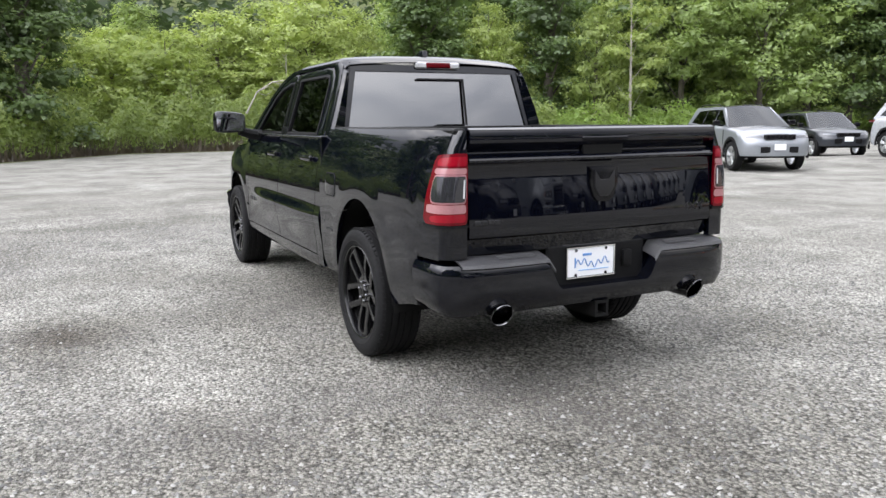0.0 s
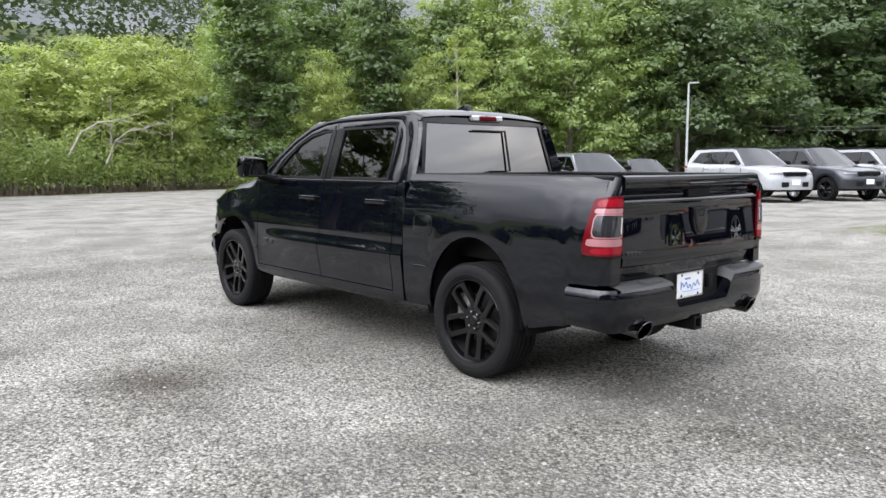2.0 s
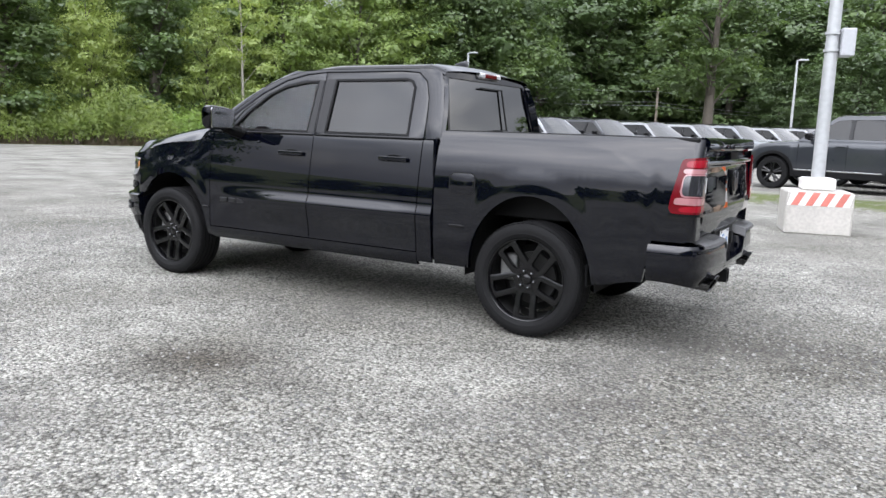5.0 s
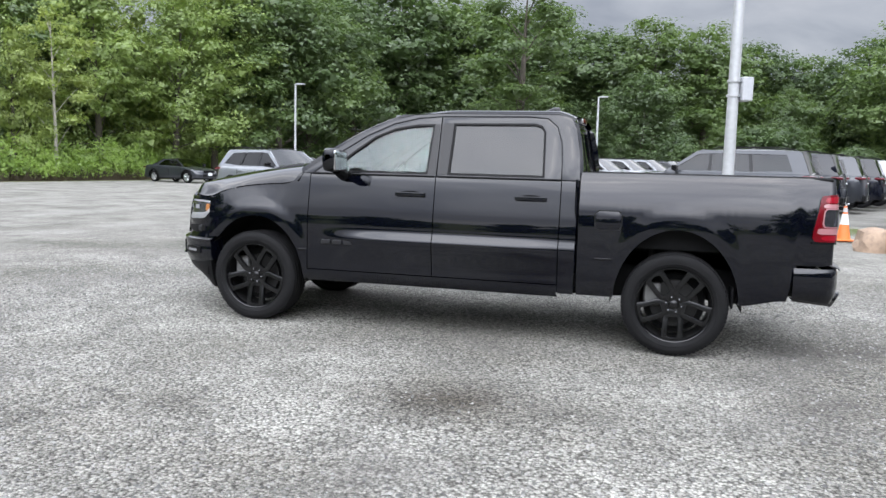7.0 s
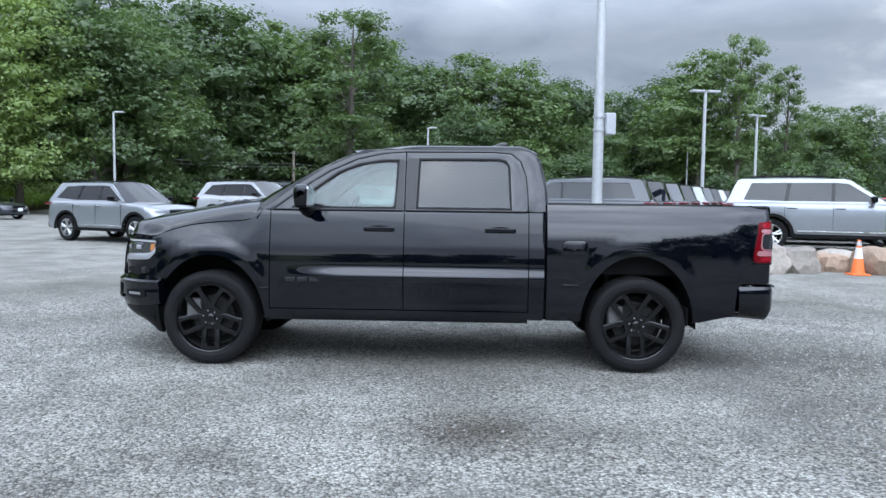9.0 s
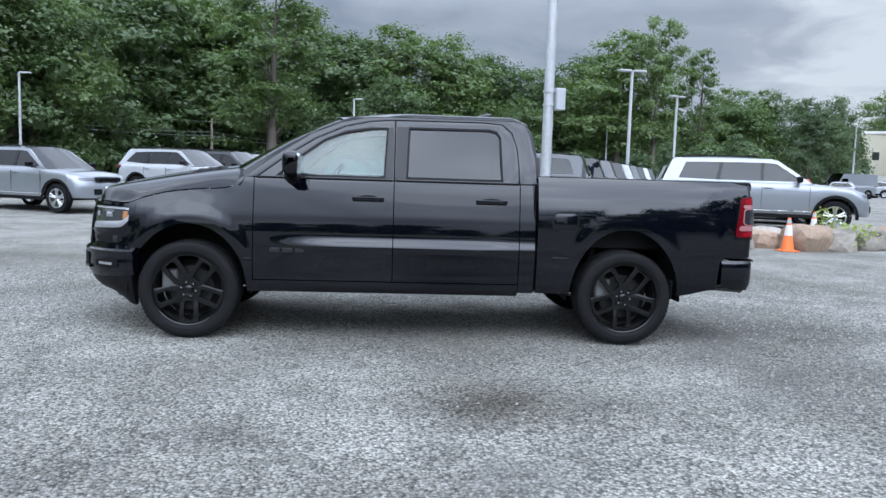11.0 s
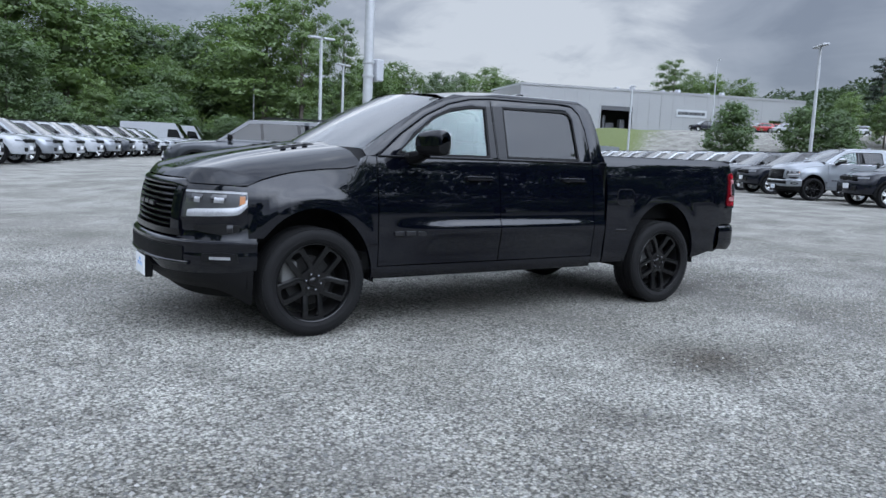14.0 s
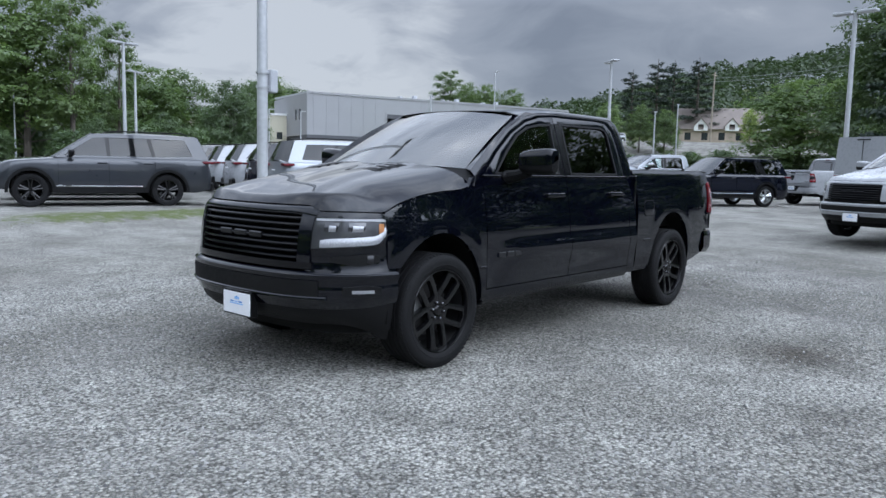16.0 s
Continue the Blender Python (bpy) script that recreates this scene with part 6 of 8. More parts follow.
    for k, f in enumerate(np.linspace(0, 1, 24)):
        row = []
        for y, z in prof:
            c = y / 0.738
            x0 = -0.705 + 0.12 * c * c
            x = x0 + (0.985 - x0) * f
            zr = z - 0.052 * (1 - smoothstep(-0.72, -0.05, x))
            side = smoothstep(0.88, 1.0, abs(c)) * (1 - smoothstep(-0.30, 0.0, x))
            zr += (lerp_table(CAB_EDGE[:8], x) + 0.002 - zr) * side
            row.append((x, y, zr - 0.055 * smoothstep(0.86, 0.99, x)))
        rows.append(row)
    sheet(bm, rows)
    bmesh.ops.recalc_face_normals(bm, faces=bm.faces)
    if sum(f.normal.z for f in bm.faces) < 0:
        bmesh.ops.reverse_faces(bm, faces=bm.faces)
    roof = part("roof", bm, paint_mat, t)
    bm = bmesh.new()
    cut_plate(bm, [(0.55, 1.93), (0.62, 1.975), (0.70, 2.005), (0.755, 2.008), (0.775, 1.93)], [], lambda u, v, d: (u, d - 0.022, v), 0.044)
    part("roof_antenna", bevelled(bm, 0.012), paint_mat, roof)

    def back(y, z):
        return 0.985 + (1.86 - z) * 0.20 - 0.03 * (y / 0.8) ** 2

    bm = bmesh.new()
    outline = [(-0.80, 1.36), (-0.70, 1.875), (0.70, 1.875), (0.80, 1.36)]
    hole = [(-0.745, 1.41), (-0.655, 1.825), (0.655, 1.825), (0.745, 1.41)]
    cut_plate(bm, outline, [hole], lambda u, v, d: (back(u, v) - d, u, v), 0.05)
    part("cab_back_frame", bm, paint_mat, t)
    for s in (-1, 1):
        bm = bmesh.new()
        zs = np.linspace(1.36, 1.885, 8)
        edge = [hermite([(p[1], p[0]) for p in CAB_EDGE[:6:-1]], z) for z in zs]
        sheet(bm, [[(e - 0.002, s * (cab_y(z) - 0.003), z) for e, z in zip(edge, zs)], [(e + 0.022, s * (cab_y(z) - 0.022), z) for e, z in zip(edge, zs)], [(back(0.72, z) + 0.005, s * (0.80 - (z - 1.36) * 0.195 - 0.01), z) for z in zs]])
        part("cab_corner_post", thicken(bm, 0.02), paint_mat, t)
        bm = bmesh.new()
        box(bm, 1.03, 1.055, s * 0.5 - 0.46, s * 0.5 + 0.46, 0.60, 1.37, 0.01)
        part("cab_back_wall", bm, paint_mat, t)
    bm = bmesh.new()
    cut_plate(bm, inset_loop(hole, -0.004), [], lambda u, v, d: (back(u, v) - 0.012 - d, u, v), 0.006)
    rear_glass = part("rear_window", bm, M_REARGLASS, t)
    bm = bmesh.new()
    cut_plate(bm, [(-0.18, 1.768), (-0.18, 1.779), (0.212, 1.779), (0.212, 1.432), (-0.05, 1.432), (-0.05, 1.439), (0.196, 1.439), (0.196, 1.768)], [], lambda u, v, d: (back(u, v) - 0.006 - d, u, v), 0.010)
    part("slider_frame", bm, M_TRIM, rear_glass)
    bm = bmesh.new()
    box(bm, 0.94, 0.992, -0.185, 0.185, 1.850, 1.900, 0.012)
    stop = part("high_brake_light", bm, M_LENS_CLEAR, t)
    bm = bmesh.new()
    box(bm, 0.965, 0.997, -0.105, 0.105, 1.855, 1.895, 0.008)
    part("red_lens", bm, M_LENS_RED, stop)

    # front end
    part("grille_backing", nose_wrap(0, 3.1, lambda u: 0.74, lambda u: 1.14, -0.06, 0.03, True), M_CHASSIS, t)
    gr = part("grille_frame", nose_wrap(0, 3.2, lambda u: 1.092 - 0.02 * smoothstep(2.2, 3.2, u), lambda u: shut_line(u) - 0.007, 0.004, 0.09, True, nz=6, swell=[(0, -0.004), (0.3, 0.004), (0.7, 0.003), (1, -0.012)]), paint_mat, t)
    part("grille_lower_bar", nose_wrap(0, 3.2, lambda u: 0.742, lambda u: 0.785, 0.010, 0.07, True), M_GLOSSTRIM, gr)
    for s in (-1, 1):
        part("grille_side", nose_wrap(2.62, 3.12, lambda u: 0.745, lambda u: 1.10, 0.006, 0.08, sgn=s, nu=6), paint_mat, gr)
    for k in range(7):
        z = 0.797 + 0.0425 * k
        part("grille_bar", nose_wrap(0, 2.72, lambda u: z, lambda u: z + 0.027, -0.004, 0.05, True, nz=4, swell=[(0, -0.014), (0.35, 0.0), (0.75, 0.0), (1, -0.016)]), M_GLOSSTRIM, gr)
    for k in range(3):
        bm = bmesh.new()
        y0 = -0.24 + 0.17 * k
        box(bm, -2.822, -2.79, y0, y0 + 0.14, 0.918, 0.960, 0.008)
        part("grille_badge", bm, M_GLOSSTRIM, gr)
    low_lamp = lambda u: 0.872 + 0.008 * (u - 3.2) + 0.065 * smoothstep(6.0, 7.4, u)
    for s in (-1, 1):
        part("nose_panel", nose_wrap(2.95, 8, lambda u: 0.715, lambda u: low_lamp(u) + 0.004, 0.0, 0.05, sgn=s, nz=8, swell=[(0, 0.0), (0.3, -0.012), (0.75, -0.010), (1, 0.004)]), paint_mat, t)
        part("lamp_brow", nose_wrap(2.95, 8, lambda u: 1.074 - 0.008 * smoothstep(5, 8, u), lambda u: shut_line(u) - 0.007, 0.004, 0.06, sgn=s), paint_mat, t)
        part("fender_nose", nose_wrap(7.1, 8, lambda u: low_lamp(u), lambda u: 1.09, 0.002, 0.05, sgn=s, nu=5), paint_mat, t)
        hl = part("headlight", nose_wrap(3.05, 7.25, low_lamp, lambda u: 1.078 - 0.008 * smoothstep(5, 8, u), -0.012, 0.06, sgn=s), M_BOWL, t, "smoked headlight with white strips and amber end")
        part("light_strip", nose_wrap(3.45, 7.0, lambda u: low_lamp(u) + 0.008, lambda u: low_lamp(u) + 0.074 - 0.010 * smoothstep(3.4, 3.8, 7.2 - u), -0.006, 0.02, sgn=s, nz=5, swell=[(0, 0.0), (0.4, 0.002), (1, -0.010)]), M_REFLECTOR, hl)
        part("light_strip", nose_wrap(3.2, 7.1, lambda u: 1.054 - 0.008 * smoothstep(5, 8, u), lambda u: 1.071 - 0.008 * smoothstep(5, 8, u), -0.006, 0.02, sgn=s, nz=2), M_LENS_WHITE, hl)
        part("light_strip", nose_wrap(6.98, 7.16, lambda u: low_lamp(u) + 0.04, lambda u: 1.05, -0.008, 0.02, sgn=s, nu=4), M_REFLECTOR, hl)
        for u0, u1 in ((3.55, 4.1), (4.5, 5.3)):
            pj = part("projector", nose_wrap(u0, u1, lambda u: 0.968 + 0.02 * (u - u0), lambda u: 1.044, -0.008, 0.02, sgn=s, nu=6, swell=[(0, -0.012), (0.5, 0.002), (1, -0.004)]), M_LENS_DARK, hl)
            part("projector_lens", nose_wrap(u0 + 0.18, u1 - 0.1, lambda u: 0.985, lambda u: 1.030, -0.004, 0.02, sgn=s, nu=6, swell=[(0, -0.006), (0.5, 0.002), (1, -0.006)]), M_REFLECTOR, pj)
        part("turn_signal", nose_wrap(6.25, 6.80, lambda u: 0.972 + 0.03 * (u - 6.25), lambda u: 1.036, -0.007, 0.02, sgn=s, nu=6), M_AMBER, hl)
        part("air_vent", nose_wrap(3.9, 6.3, lambda u: 0.765 + 0.02 * abs(u - 5.1) ** 1.5, lambda u: 0.842 - 0.012 * abs(u - 5.4), -0.004, 0.02, sgn=s, nu=12), M_CHASSIS, t)
        part("vent_fin", nose_wrap(5.5, 5.85, lambda u: 0.775, lambda u: 0.838, 0.004, 0.02, sgn=s, nu=4, swell=[(0, -0.01), (0.5, 0.0), (1, -0.01)]), M_BADGE, t)
    part("lower_valance", nose_wrap(0, 7.6, lambda u: 0.37 - 0.115 * smoothstep(4, 7.4, u), lambda u: 0.490 + 0.004 * u, 0.012, 0.12, True, nz=6, swell=[(0, -0.08), (0.4, -0.03), (1, 0.0)]), M_TRIM, t)
    bright_edge = M_CHROME if chrome else paint_mat
    bump = part("front_bumper", nose_wrap(0, 8, lambda u: 0.485 + 0.004 * u * smoothstep(3, 8, u), lambda u: 0.722, 0.035, 0.16, True, nz=16, swell=[(0, -0.025), (0.2, -0.008), (0.45, 0.0), (0.7, -0.004), (0.82, 0.004), (0.93, 0.006), (1.0, -0.012)]), paint_mat, t)
    part("bumper_ledge", nose_wrap(0, 8, lambda u: 0.690 + 0.010 * smoothstep(2.6, 3.6, u), lambda u: 0.732 - 0.010 * smoothstep(2.6, 3.6, u), 0.038, 0.12, True, nz=5, swell=[(0, 0.0), (0.3, 0.006), (0.6, 0.0), (0.85, -0.016), (1, -0.035)]), bright_edge, bump)
    part("bumper_intake", nose_wrap(0, 3.5, lambda u: 0.572, lambda u: 0.672, 0.045, 0.02, True, nz=2), M_CHASSIS, bump)
    part("intake_bar", nose_wrap(0, 3.8, lambda u: 0.548, lambda u: 0.572, 0.054, 0.03, True, nz=3, swell=[(0, -0.006), (0.5, 0.002), (1, -0.01)]), paint_mat, bump)
    for s in (-1, 1):
        fl = part("fog_light_bezel", nose_wrap(4.4, 6.2, lambda u: 0.56 + 0.02 * abs(u - 5.3), lambda u: 0.645 - 0.015 * abs(u - 5.3), 0.044, 0.02, sgn=s, nu=8), M_TRIM, bump)
        part("fog_light", nose_wrap(4.75, 5.75, lambda u: 0.594, lambda u: 0.614, 0.050, 0.02, sgn=s, nu=8, nz=2), M_REFLECTOR, fl)
    part("air_dam", nose_wrap(0, 6.6, lambda u: 0.29, lambda u: 0.44, -0.17, 0.06, True), M_CHASSIS, t)
    bm = bmesh.new()
    box(bm, -2.884, -2.872, -0.20, 0.11, 0.385, 0.535, 0.004)
    fp = part("front_plate", bm, M_PLATE, t, "white dealer plate with a blue mark")
    for y0, y1, z0, z1, m in ((-0.125, 0.025, 0.455, 0.463, M_SKYBLUE), (-0.115, -0.075, 0.468, 0.478, M_BLUE), (-0.065, -0.03, 0.468, 0.476, M_SKYBLUE), (-0.02, 0.02, 0.468, 0.477, M_BLUE), (-0.08, -0.03, 0.488, 0.505, M_SKYBLUE), (-0.06, -0.045, 0.505, 0.512, M_BLUE)):
        bm = bmesh.new()
        box(bm, -2.887, -2.882, y0, y1, z0, z1, 0.001)
        part("plate_print", bm, m, fp)
    bm = bmesh.new()
    box(bm, -2.877, -2.82, -0.21, 0.12, 0.375, 0.545, 0.006)
    part("plate_bracket", bm, M_TRIM, fp)

    # tailgate
    tg_prof = [(2.935, 1.428), (2.975, 1.430), (3.000, 1.420), (3.008, 1.395), (3.004, 1.355), (2.978, 1.330), (2.964, 1.309), (2.965, 1.303), (2.980, 1.291), (2.995, 1.279), (3.001, 1.270), (2.997, 1.259), (2.984, 1.250), (2.980, 1.240), (2.983, 1.17), (2.988, 1.08), (2.9945, 0.98), (2.999, 0.91), (2.992, 0.882), (2.968, 0.87), (2.95, 0.79)]
    bm = bmesh.new()
    ys = np.linspace(-0.805, 0.805, 23)
    rows = [[(x - 0.028 * (y / 0.805) ** 2, y, z) for y in ys] for x, z in tg_prof]
    rows.insert(0, [(2.935, y, 1.30) for y in ys])
    rows.append([(2.90, y, 0.79) for y in ys])
    sheet(bm, rows)
    for e in (0, -1):
        sheet(bm, [[r[e] for r in rows], [(2.90, r[e][1], r[e][2]) for r in rows]])
    bmesh.ops.remove_doubles(bm, verts=bm.verts, dist=0.0005)
    bmesh.ops.recalc_face_normals(bm, faces=bm.faces)
    tg = part("tailgate", bm, paint_mat, t)
    bm = bmesh.new()
    box(bm, 2.995, 3.012, -0.155, 0.155, 1.355, 1.382, 0.008)
    part("tailgate_handle", bm, bright, tg)
    bm = bmesh.new()
    cut_plate(bm, [(-0.135, 1.355), (-0.125, 1.275), (-0.10, 1.262), (0.10, 1.262), (0.125, 1.275), (0.135, 1.355)], [], lambda u, v, d: (2.984 - d, u, v), 0.02)
    part("handle_recess", bevelled(bm, 0.004), M_CHASSIS, tg)
    bm = bmesh.new()
    cut_plate(bm, [(-0.088, 1.215), (-0.093, 1.13), (-0.065, 1.055), (-0.035, 1.032), (0.035, 1.032), (0.065, 1.055), (0.093, 1.13), (0.088, 1.215)], [], lambda u, v, d: (3.003 - d, u, v), 0.030)
    em = part("tailgate_emblem", bevelled(bm, 0.006), M_GLOSSTRIM, tg)
    bm = bmesh.new()
    cut_plate(bm, [(-0.065, 1.20), (-0.065, 1.11), (-0.03, 1.06), (0.03, 1.06), (0.065, 1.11), (0.065, 1.20), (0.03, 1.15), (-0.03, 1.15)], [], lambda u, v, d: (3.010 - d, u, v), 0.012)
    part("emblem_shape", bevelled(bm, 0.004), M_BADGE, em)
    for k in range(7):
        bm = bmesh.new()
        y0 = -0.775 + 0.037 * k
        box(bm, 2.955, 2.979, y0, y0 + 0.033, 0.947, 0.969, 0.003)
        part("name_badge", bm, M_BADGE, tg)
    fc = bpy.data.curves.new("drive_badge", "FONT")
    fc.body, fc.size, fc.extrude, fc.align_x = "4X4", 0.066, 0.003, "CENTER"
    tmp = new("tmp", fc)
    me = bpy.data.meshes.new_from_object(tmp.evaluated_get(bpy.context.evaluated_depsgraph_get()))
    bpy.data.objects.remove(tmp)
    me.materials.clear()
    me.materials.append(M_BADGE)
    b4 = new("drive_badge", me)
    b4.parent = tg
    b4.matrix_basis = Matrix.Translation((2.977, 0.665, 0.945)) @ Matrix(((0, 0, 1, 0), (1.35, 0, 0, 0), (0, 1, 0, 0), (0, 0, 0, 1)))

    # bed
    bm = bmesh.new()
    sheet(bm, [[(x, y, z) for x in (1.075, 2.93)] for y, z in ((-0.78, 1.40), (-0.78, 0.82), (0.78, 0.82), (0.78, 1.40))])
    sheet(bm, [[(1.085, y, z) for y in (-0.78, 0.78)] for z in (0.82, 1.40)])
    part("bed_liner", thicken(bm, 0.01), M_TRIM, t)
    for s in (-1, 1):
        bm = bmesh.new()
        box(bm, 1.07, 2.93, s * 0.812 - 0.055, s * 0.812 + 0.055, 1.395, 1.428, 0.010)
        part("bed_rail", bm, M_TRIM, t)
    bm = bmesh.new()
    box(bm, 1.07, 1.12, -0.84, 0.84, 1.38, 1.424, 0.010)
    part("bed_header", bm, M_TRIM, t)
    bm = bmesh.new()
    cut_plate(bm, [(1.20, 1.00), (1.23, 0.975), (1.38, 0.975), (1.405, 1.0), (1.405, 1.095), (1.38, 1.12), (1.23, 1.12), (1.20, 1.095)], [], lambda u, v, d: (u, -(flank(u, v) + 0.004 - d), v), 0.02)
    part("fuel_door", bevelled(bm, 0.003), paint_mat, t)
    bm = bmesh.new()
    ring = [(1.20, 1.00), (1.23, 0.975), (1.38, 0.975), (1.405, 1.0), (1.405, 1.095), (1.38, 1.12), (1.23, 1.12), (1.20, 1.095)]
    cut_plate(bm, inset_loop(ring, -0.007), [inset_loop(ring, 0.001)], lambda u, v, d: (u, -(flank(u, v) + 0.0025 - d), v), 0.01)
    part("fuel_door_gap", bm, M_CHASSIS, t)

    # rear bumper
    def bumper_point(u, z, out=0.0):
        pts = [(0, 3.045, 0.0), (1, 3.045, 0.30), (2, 3.040, 0.55), (3, 3.022, 0.78), (3.6, 2.985, 0.90), (4.1, 2.93, 0.962), (4.6, 2.82, 0.985), (5.2, 2.68, 0.992)]
        x = hermite([(a, b) for a, b, c in pts], abs(u))
        y = hermite([(a, c) for a, b, c in pts], abs(u))
        k = smoothstep(2.8, 4.4, abs(u))
        tuck = -0.05 * (1 - smoothstep(0.47, 0.57, z)) - 0.02 * smoothstep(0.71, 0.76, z)
        return (x + (out + tuck) * (1 - k), math.copysign(y + (out + tuck) * k, u) if u else 0.0, z)

    def bumper_top(u):
        return 0.585 + 0.165 * smoothstep(0.95, 1.35, abs(u))

    bm = bmesh.new()
    us = np.array(sorted(set(np.linspace(-5.2, 5.2, 61).round(3)) | {0.95, 1.05, 1.1, 1.15, 1.25, -0.95, -1.05, -1.1, -1.15, -1.25}))
    rows = [[bumper_point(u, 0.484 + 0.025 * smoothstep(3.5, 5, abs(u)) + (bumper_top(u) - 0.484 - 0.025 * smoothstep(3.5, 5, abs(u))) * q) for u in us] for q in (0, 0.1, 0.25, 0.5, 0.75, 0.88, 0.95, 1.0)]
    inner = [[(x - 0.14 * (1 - smoothstep(3.2, 4.4, abs(u))), y - math.copysign(0.12 * smoothstep(3.2, 4.4, abs(u)), y), z) for (x, y, z), u in zip(rows[-1], us)]]
    under = [[(x - 0.14 * (1 - smoothstep(3.2, 4.4, abs(u))), y - math.copysign(0.12 * smoothstep(3.2, 4.4, abs(u)), y), z) for (x, y, z), u in zip(rows[0], us)]]
    sheet(bm, under + rows + inner)
    bmesh.ops.recalc_face_normals(bm, faces=bm.faces)
    if sum(f.normal.x * f.calc_area() for f in bm.faces if f.calc_center_median().x > 3) < 0:
        bmesh.ops.reverse_faces(bm, faces=bm.faces)
    rb = part("rear_bumper", bm, paint_mat, t)
    for s in (-1, 1):
        bm = bmesh.new()
        prof = [(2.930, 0.783), (2.975, 0.774), (3.022, 0.763), (3.044, 0.754), (3.052, 0.738)]
        cols = [0.335, 0.375, 0.50, 0.65, 0.78, 0.87]
        sheet(bm, [[(x - 0.55 * max(0.0, y - 0.62) ** 2, s * y, z - (0.055 if y == cols[0] else 0)) for y in cols] for x, z in prof])
        sp = part("step_pad", thicken(bm, 0.008), M_STEP, rb)
        for k in range(3):
            bm = bmesh.new()
            tube(bm, [(2.978 + 0.018 * k, s * 0.44, 0.7825 - 0.0042 * k), (2.978 + 0.018 * k, s * 0.66, 0.7825 - 0.0042 * k)], 0.0035, 6)
            part("step_rib", bm, M_STEP, sp)
        # exhaust tips
        bm = bmesh.new()
        lathe(bm, [(0.052, -0.28), (0.058, 0.0), (0.063, 0.016), (0.060, 0.020), (0.055, 0.014), (0.050, -0.16), (0.001, -0.16)], 32, axis="x")
        for v in bm.verts:
            v.co.x -= 0.45 * v.co.z * smoothstep(-0.1, 0.0, v.co.x) * -1
        o = part("exhaust_tip", bm, M_CHROME_DARK, t, "dark chrome exhaust tip")
        o.matrix_basis = pose(3.02, s * 0.65, 0.485, 0, 2, s * 6)
    bm = bmesh.new()
    box(bm, 2.93, 2.955, -0.33, 0.33, 0.57, 0.80, 0.01)
    pr = part("plate_recess", bm, M_TRIM, t)
    bm = bmesh.new()
    box(bm, 2.958, 2.966, -0.205, 0.105, 0.622, 0.778, 0.003)
    rp = part("rear_plate", bm, M_PLATE, t, "white dealer plate with a blue mark")
    bm = bmesh.new()
    cut_plate(bm, [(-0.212, 0.615), (-0.212, 0.785), (0.112, 0.785), (0.112, 0.615)], [[(-0.206, 0.621), (-0.206, 0.779), (0.106, 0.779), (0.106, 0.621)]], lambda u, v, d: (2.970 - d, u, v), 0.010)
    part("plate_frame", bm, M_CHROME, rp)
    wave = [(2.967, -0.150 + 0.225 * q, 0.694 + 0.016 * math.sin(q * 31) + 0.012 * math.sin(q * 9)) for q in np.linspace(0, 1, 70)]
    bm = bmesh.new()
    tube(bm, wave, 0.0035, 5)
    part("plate_print", bm, M_BLUE, rp)
    for y0, y1, z0, z1, m in ((-0.158, -0.150, 0.672, 0.728, M_BLUE), (-0.105, -0.045, 0.735, 0.748, M_BLUE), (-0.13, 0.07, 0.655, 0.660, M_SKYBLUE)):
        bm = bmesh.new()
        box(bm, 2.964, 2.969, y0, y1, z0, z1, 0.001)
        part("plate_print", bm, m, rp)
    for y0 in (-0.15, 0.05):
        for z0 in (0.632, 0.768):
            bm = bmesh.new()
            lathe(bm, [(0.001, 0.004), (0.008, 0.003), (0.009, 0.0)], 10, axis="x", centre=(2.968, y0, z0))
            part("plate_bolt", bm, M_TRIM, rp)
    bm = bmesh.new()
    box(bm, 2.95, 2.982, 0.165, 0.225, 0.655, 0.750, 0.012, 2)
    part("trailer_socket", bm, M_TRIM, t)
    bm = bmesh.new()
    cut_plate(bm, [(-0.045, 0.395), (-0.045, 0.485), (0.045, 0.485), (0.045, 0.395)], [[(-0.030, 0.410), (-0.030, 0.470), (0.030, 0.470), (0.030, 0.410)]], lambda u, v, d: (3.01 - d, u, v), 0.4)
    part("tow_receiver", bm, M_CHASSIS, t)
    # underside
    for nm, b in (("frame_rail", (-2.5, 2.9, -0.46, -0.36, 0.45, 0.62)), ("frame_rail", (-2.5, 2.9, 0.36, 0.46, 0.45, 0.62)), ("rear_axle", (1.76, 1.91, -0.75, 0.75, 0.34, 0.48)), ("floor_pan", (-1.4, 1.04, -0.90, 0.90, 0.44, 0.60)),
                  ("engine_bay", (-2.55, -1.35, -0.50, 0.50, 0.40, 1.05)), ("muffler", (0.3, 1.2, -0.35, 0.1, 0.34, 0.46)), ("front_axle", (-1.95, -1.72, -0.7, 0.7, 0.33, 0.46)), ("bed_floor_frame", (1.10, 2.88, -0.52, 0.52, 0.62, 0.80))):
        bm = bmesh.new()
        box(bm, *b, 0.03)
        part(nm, bm, M_CHASSIS, t)
    for s in (-1, 1):
        bm = bmesh.new()
        tube(bm, [(1.62, s * 0.58, 0.36), (1.66, s * 0.57, 0.95)], [0.035, 0.03], 10)
        part("shock_absorber", bm, M_IRON, t)
        bm = bmesh.new()
        box(bm, 2.255, 2.275, s * 0.86 - 0.08, s * 0.86 + 0.08, 0.40, 0.56, 0.008)
        part("mud_flap", bm, M_TRIM, t)
    # dark plate added to block the light between cab and bed
    bm = bmesh.new()
    box(bm, 1.047, 1.078, -0.90, 0.90, 0.50, 1.355, 0.004)
    part("cab_gap_filler", bm, M_CHASSIS, t)
    # cabin
    bm = bmesh.new()
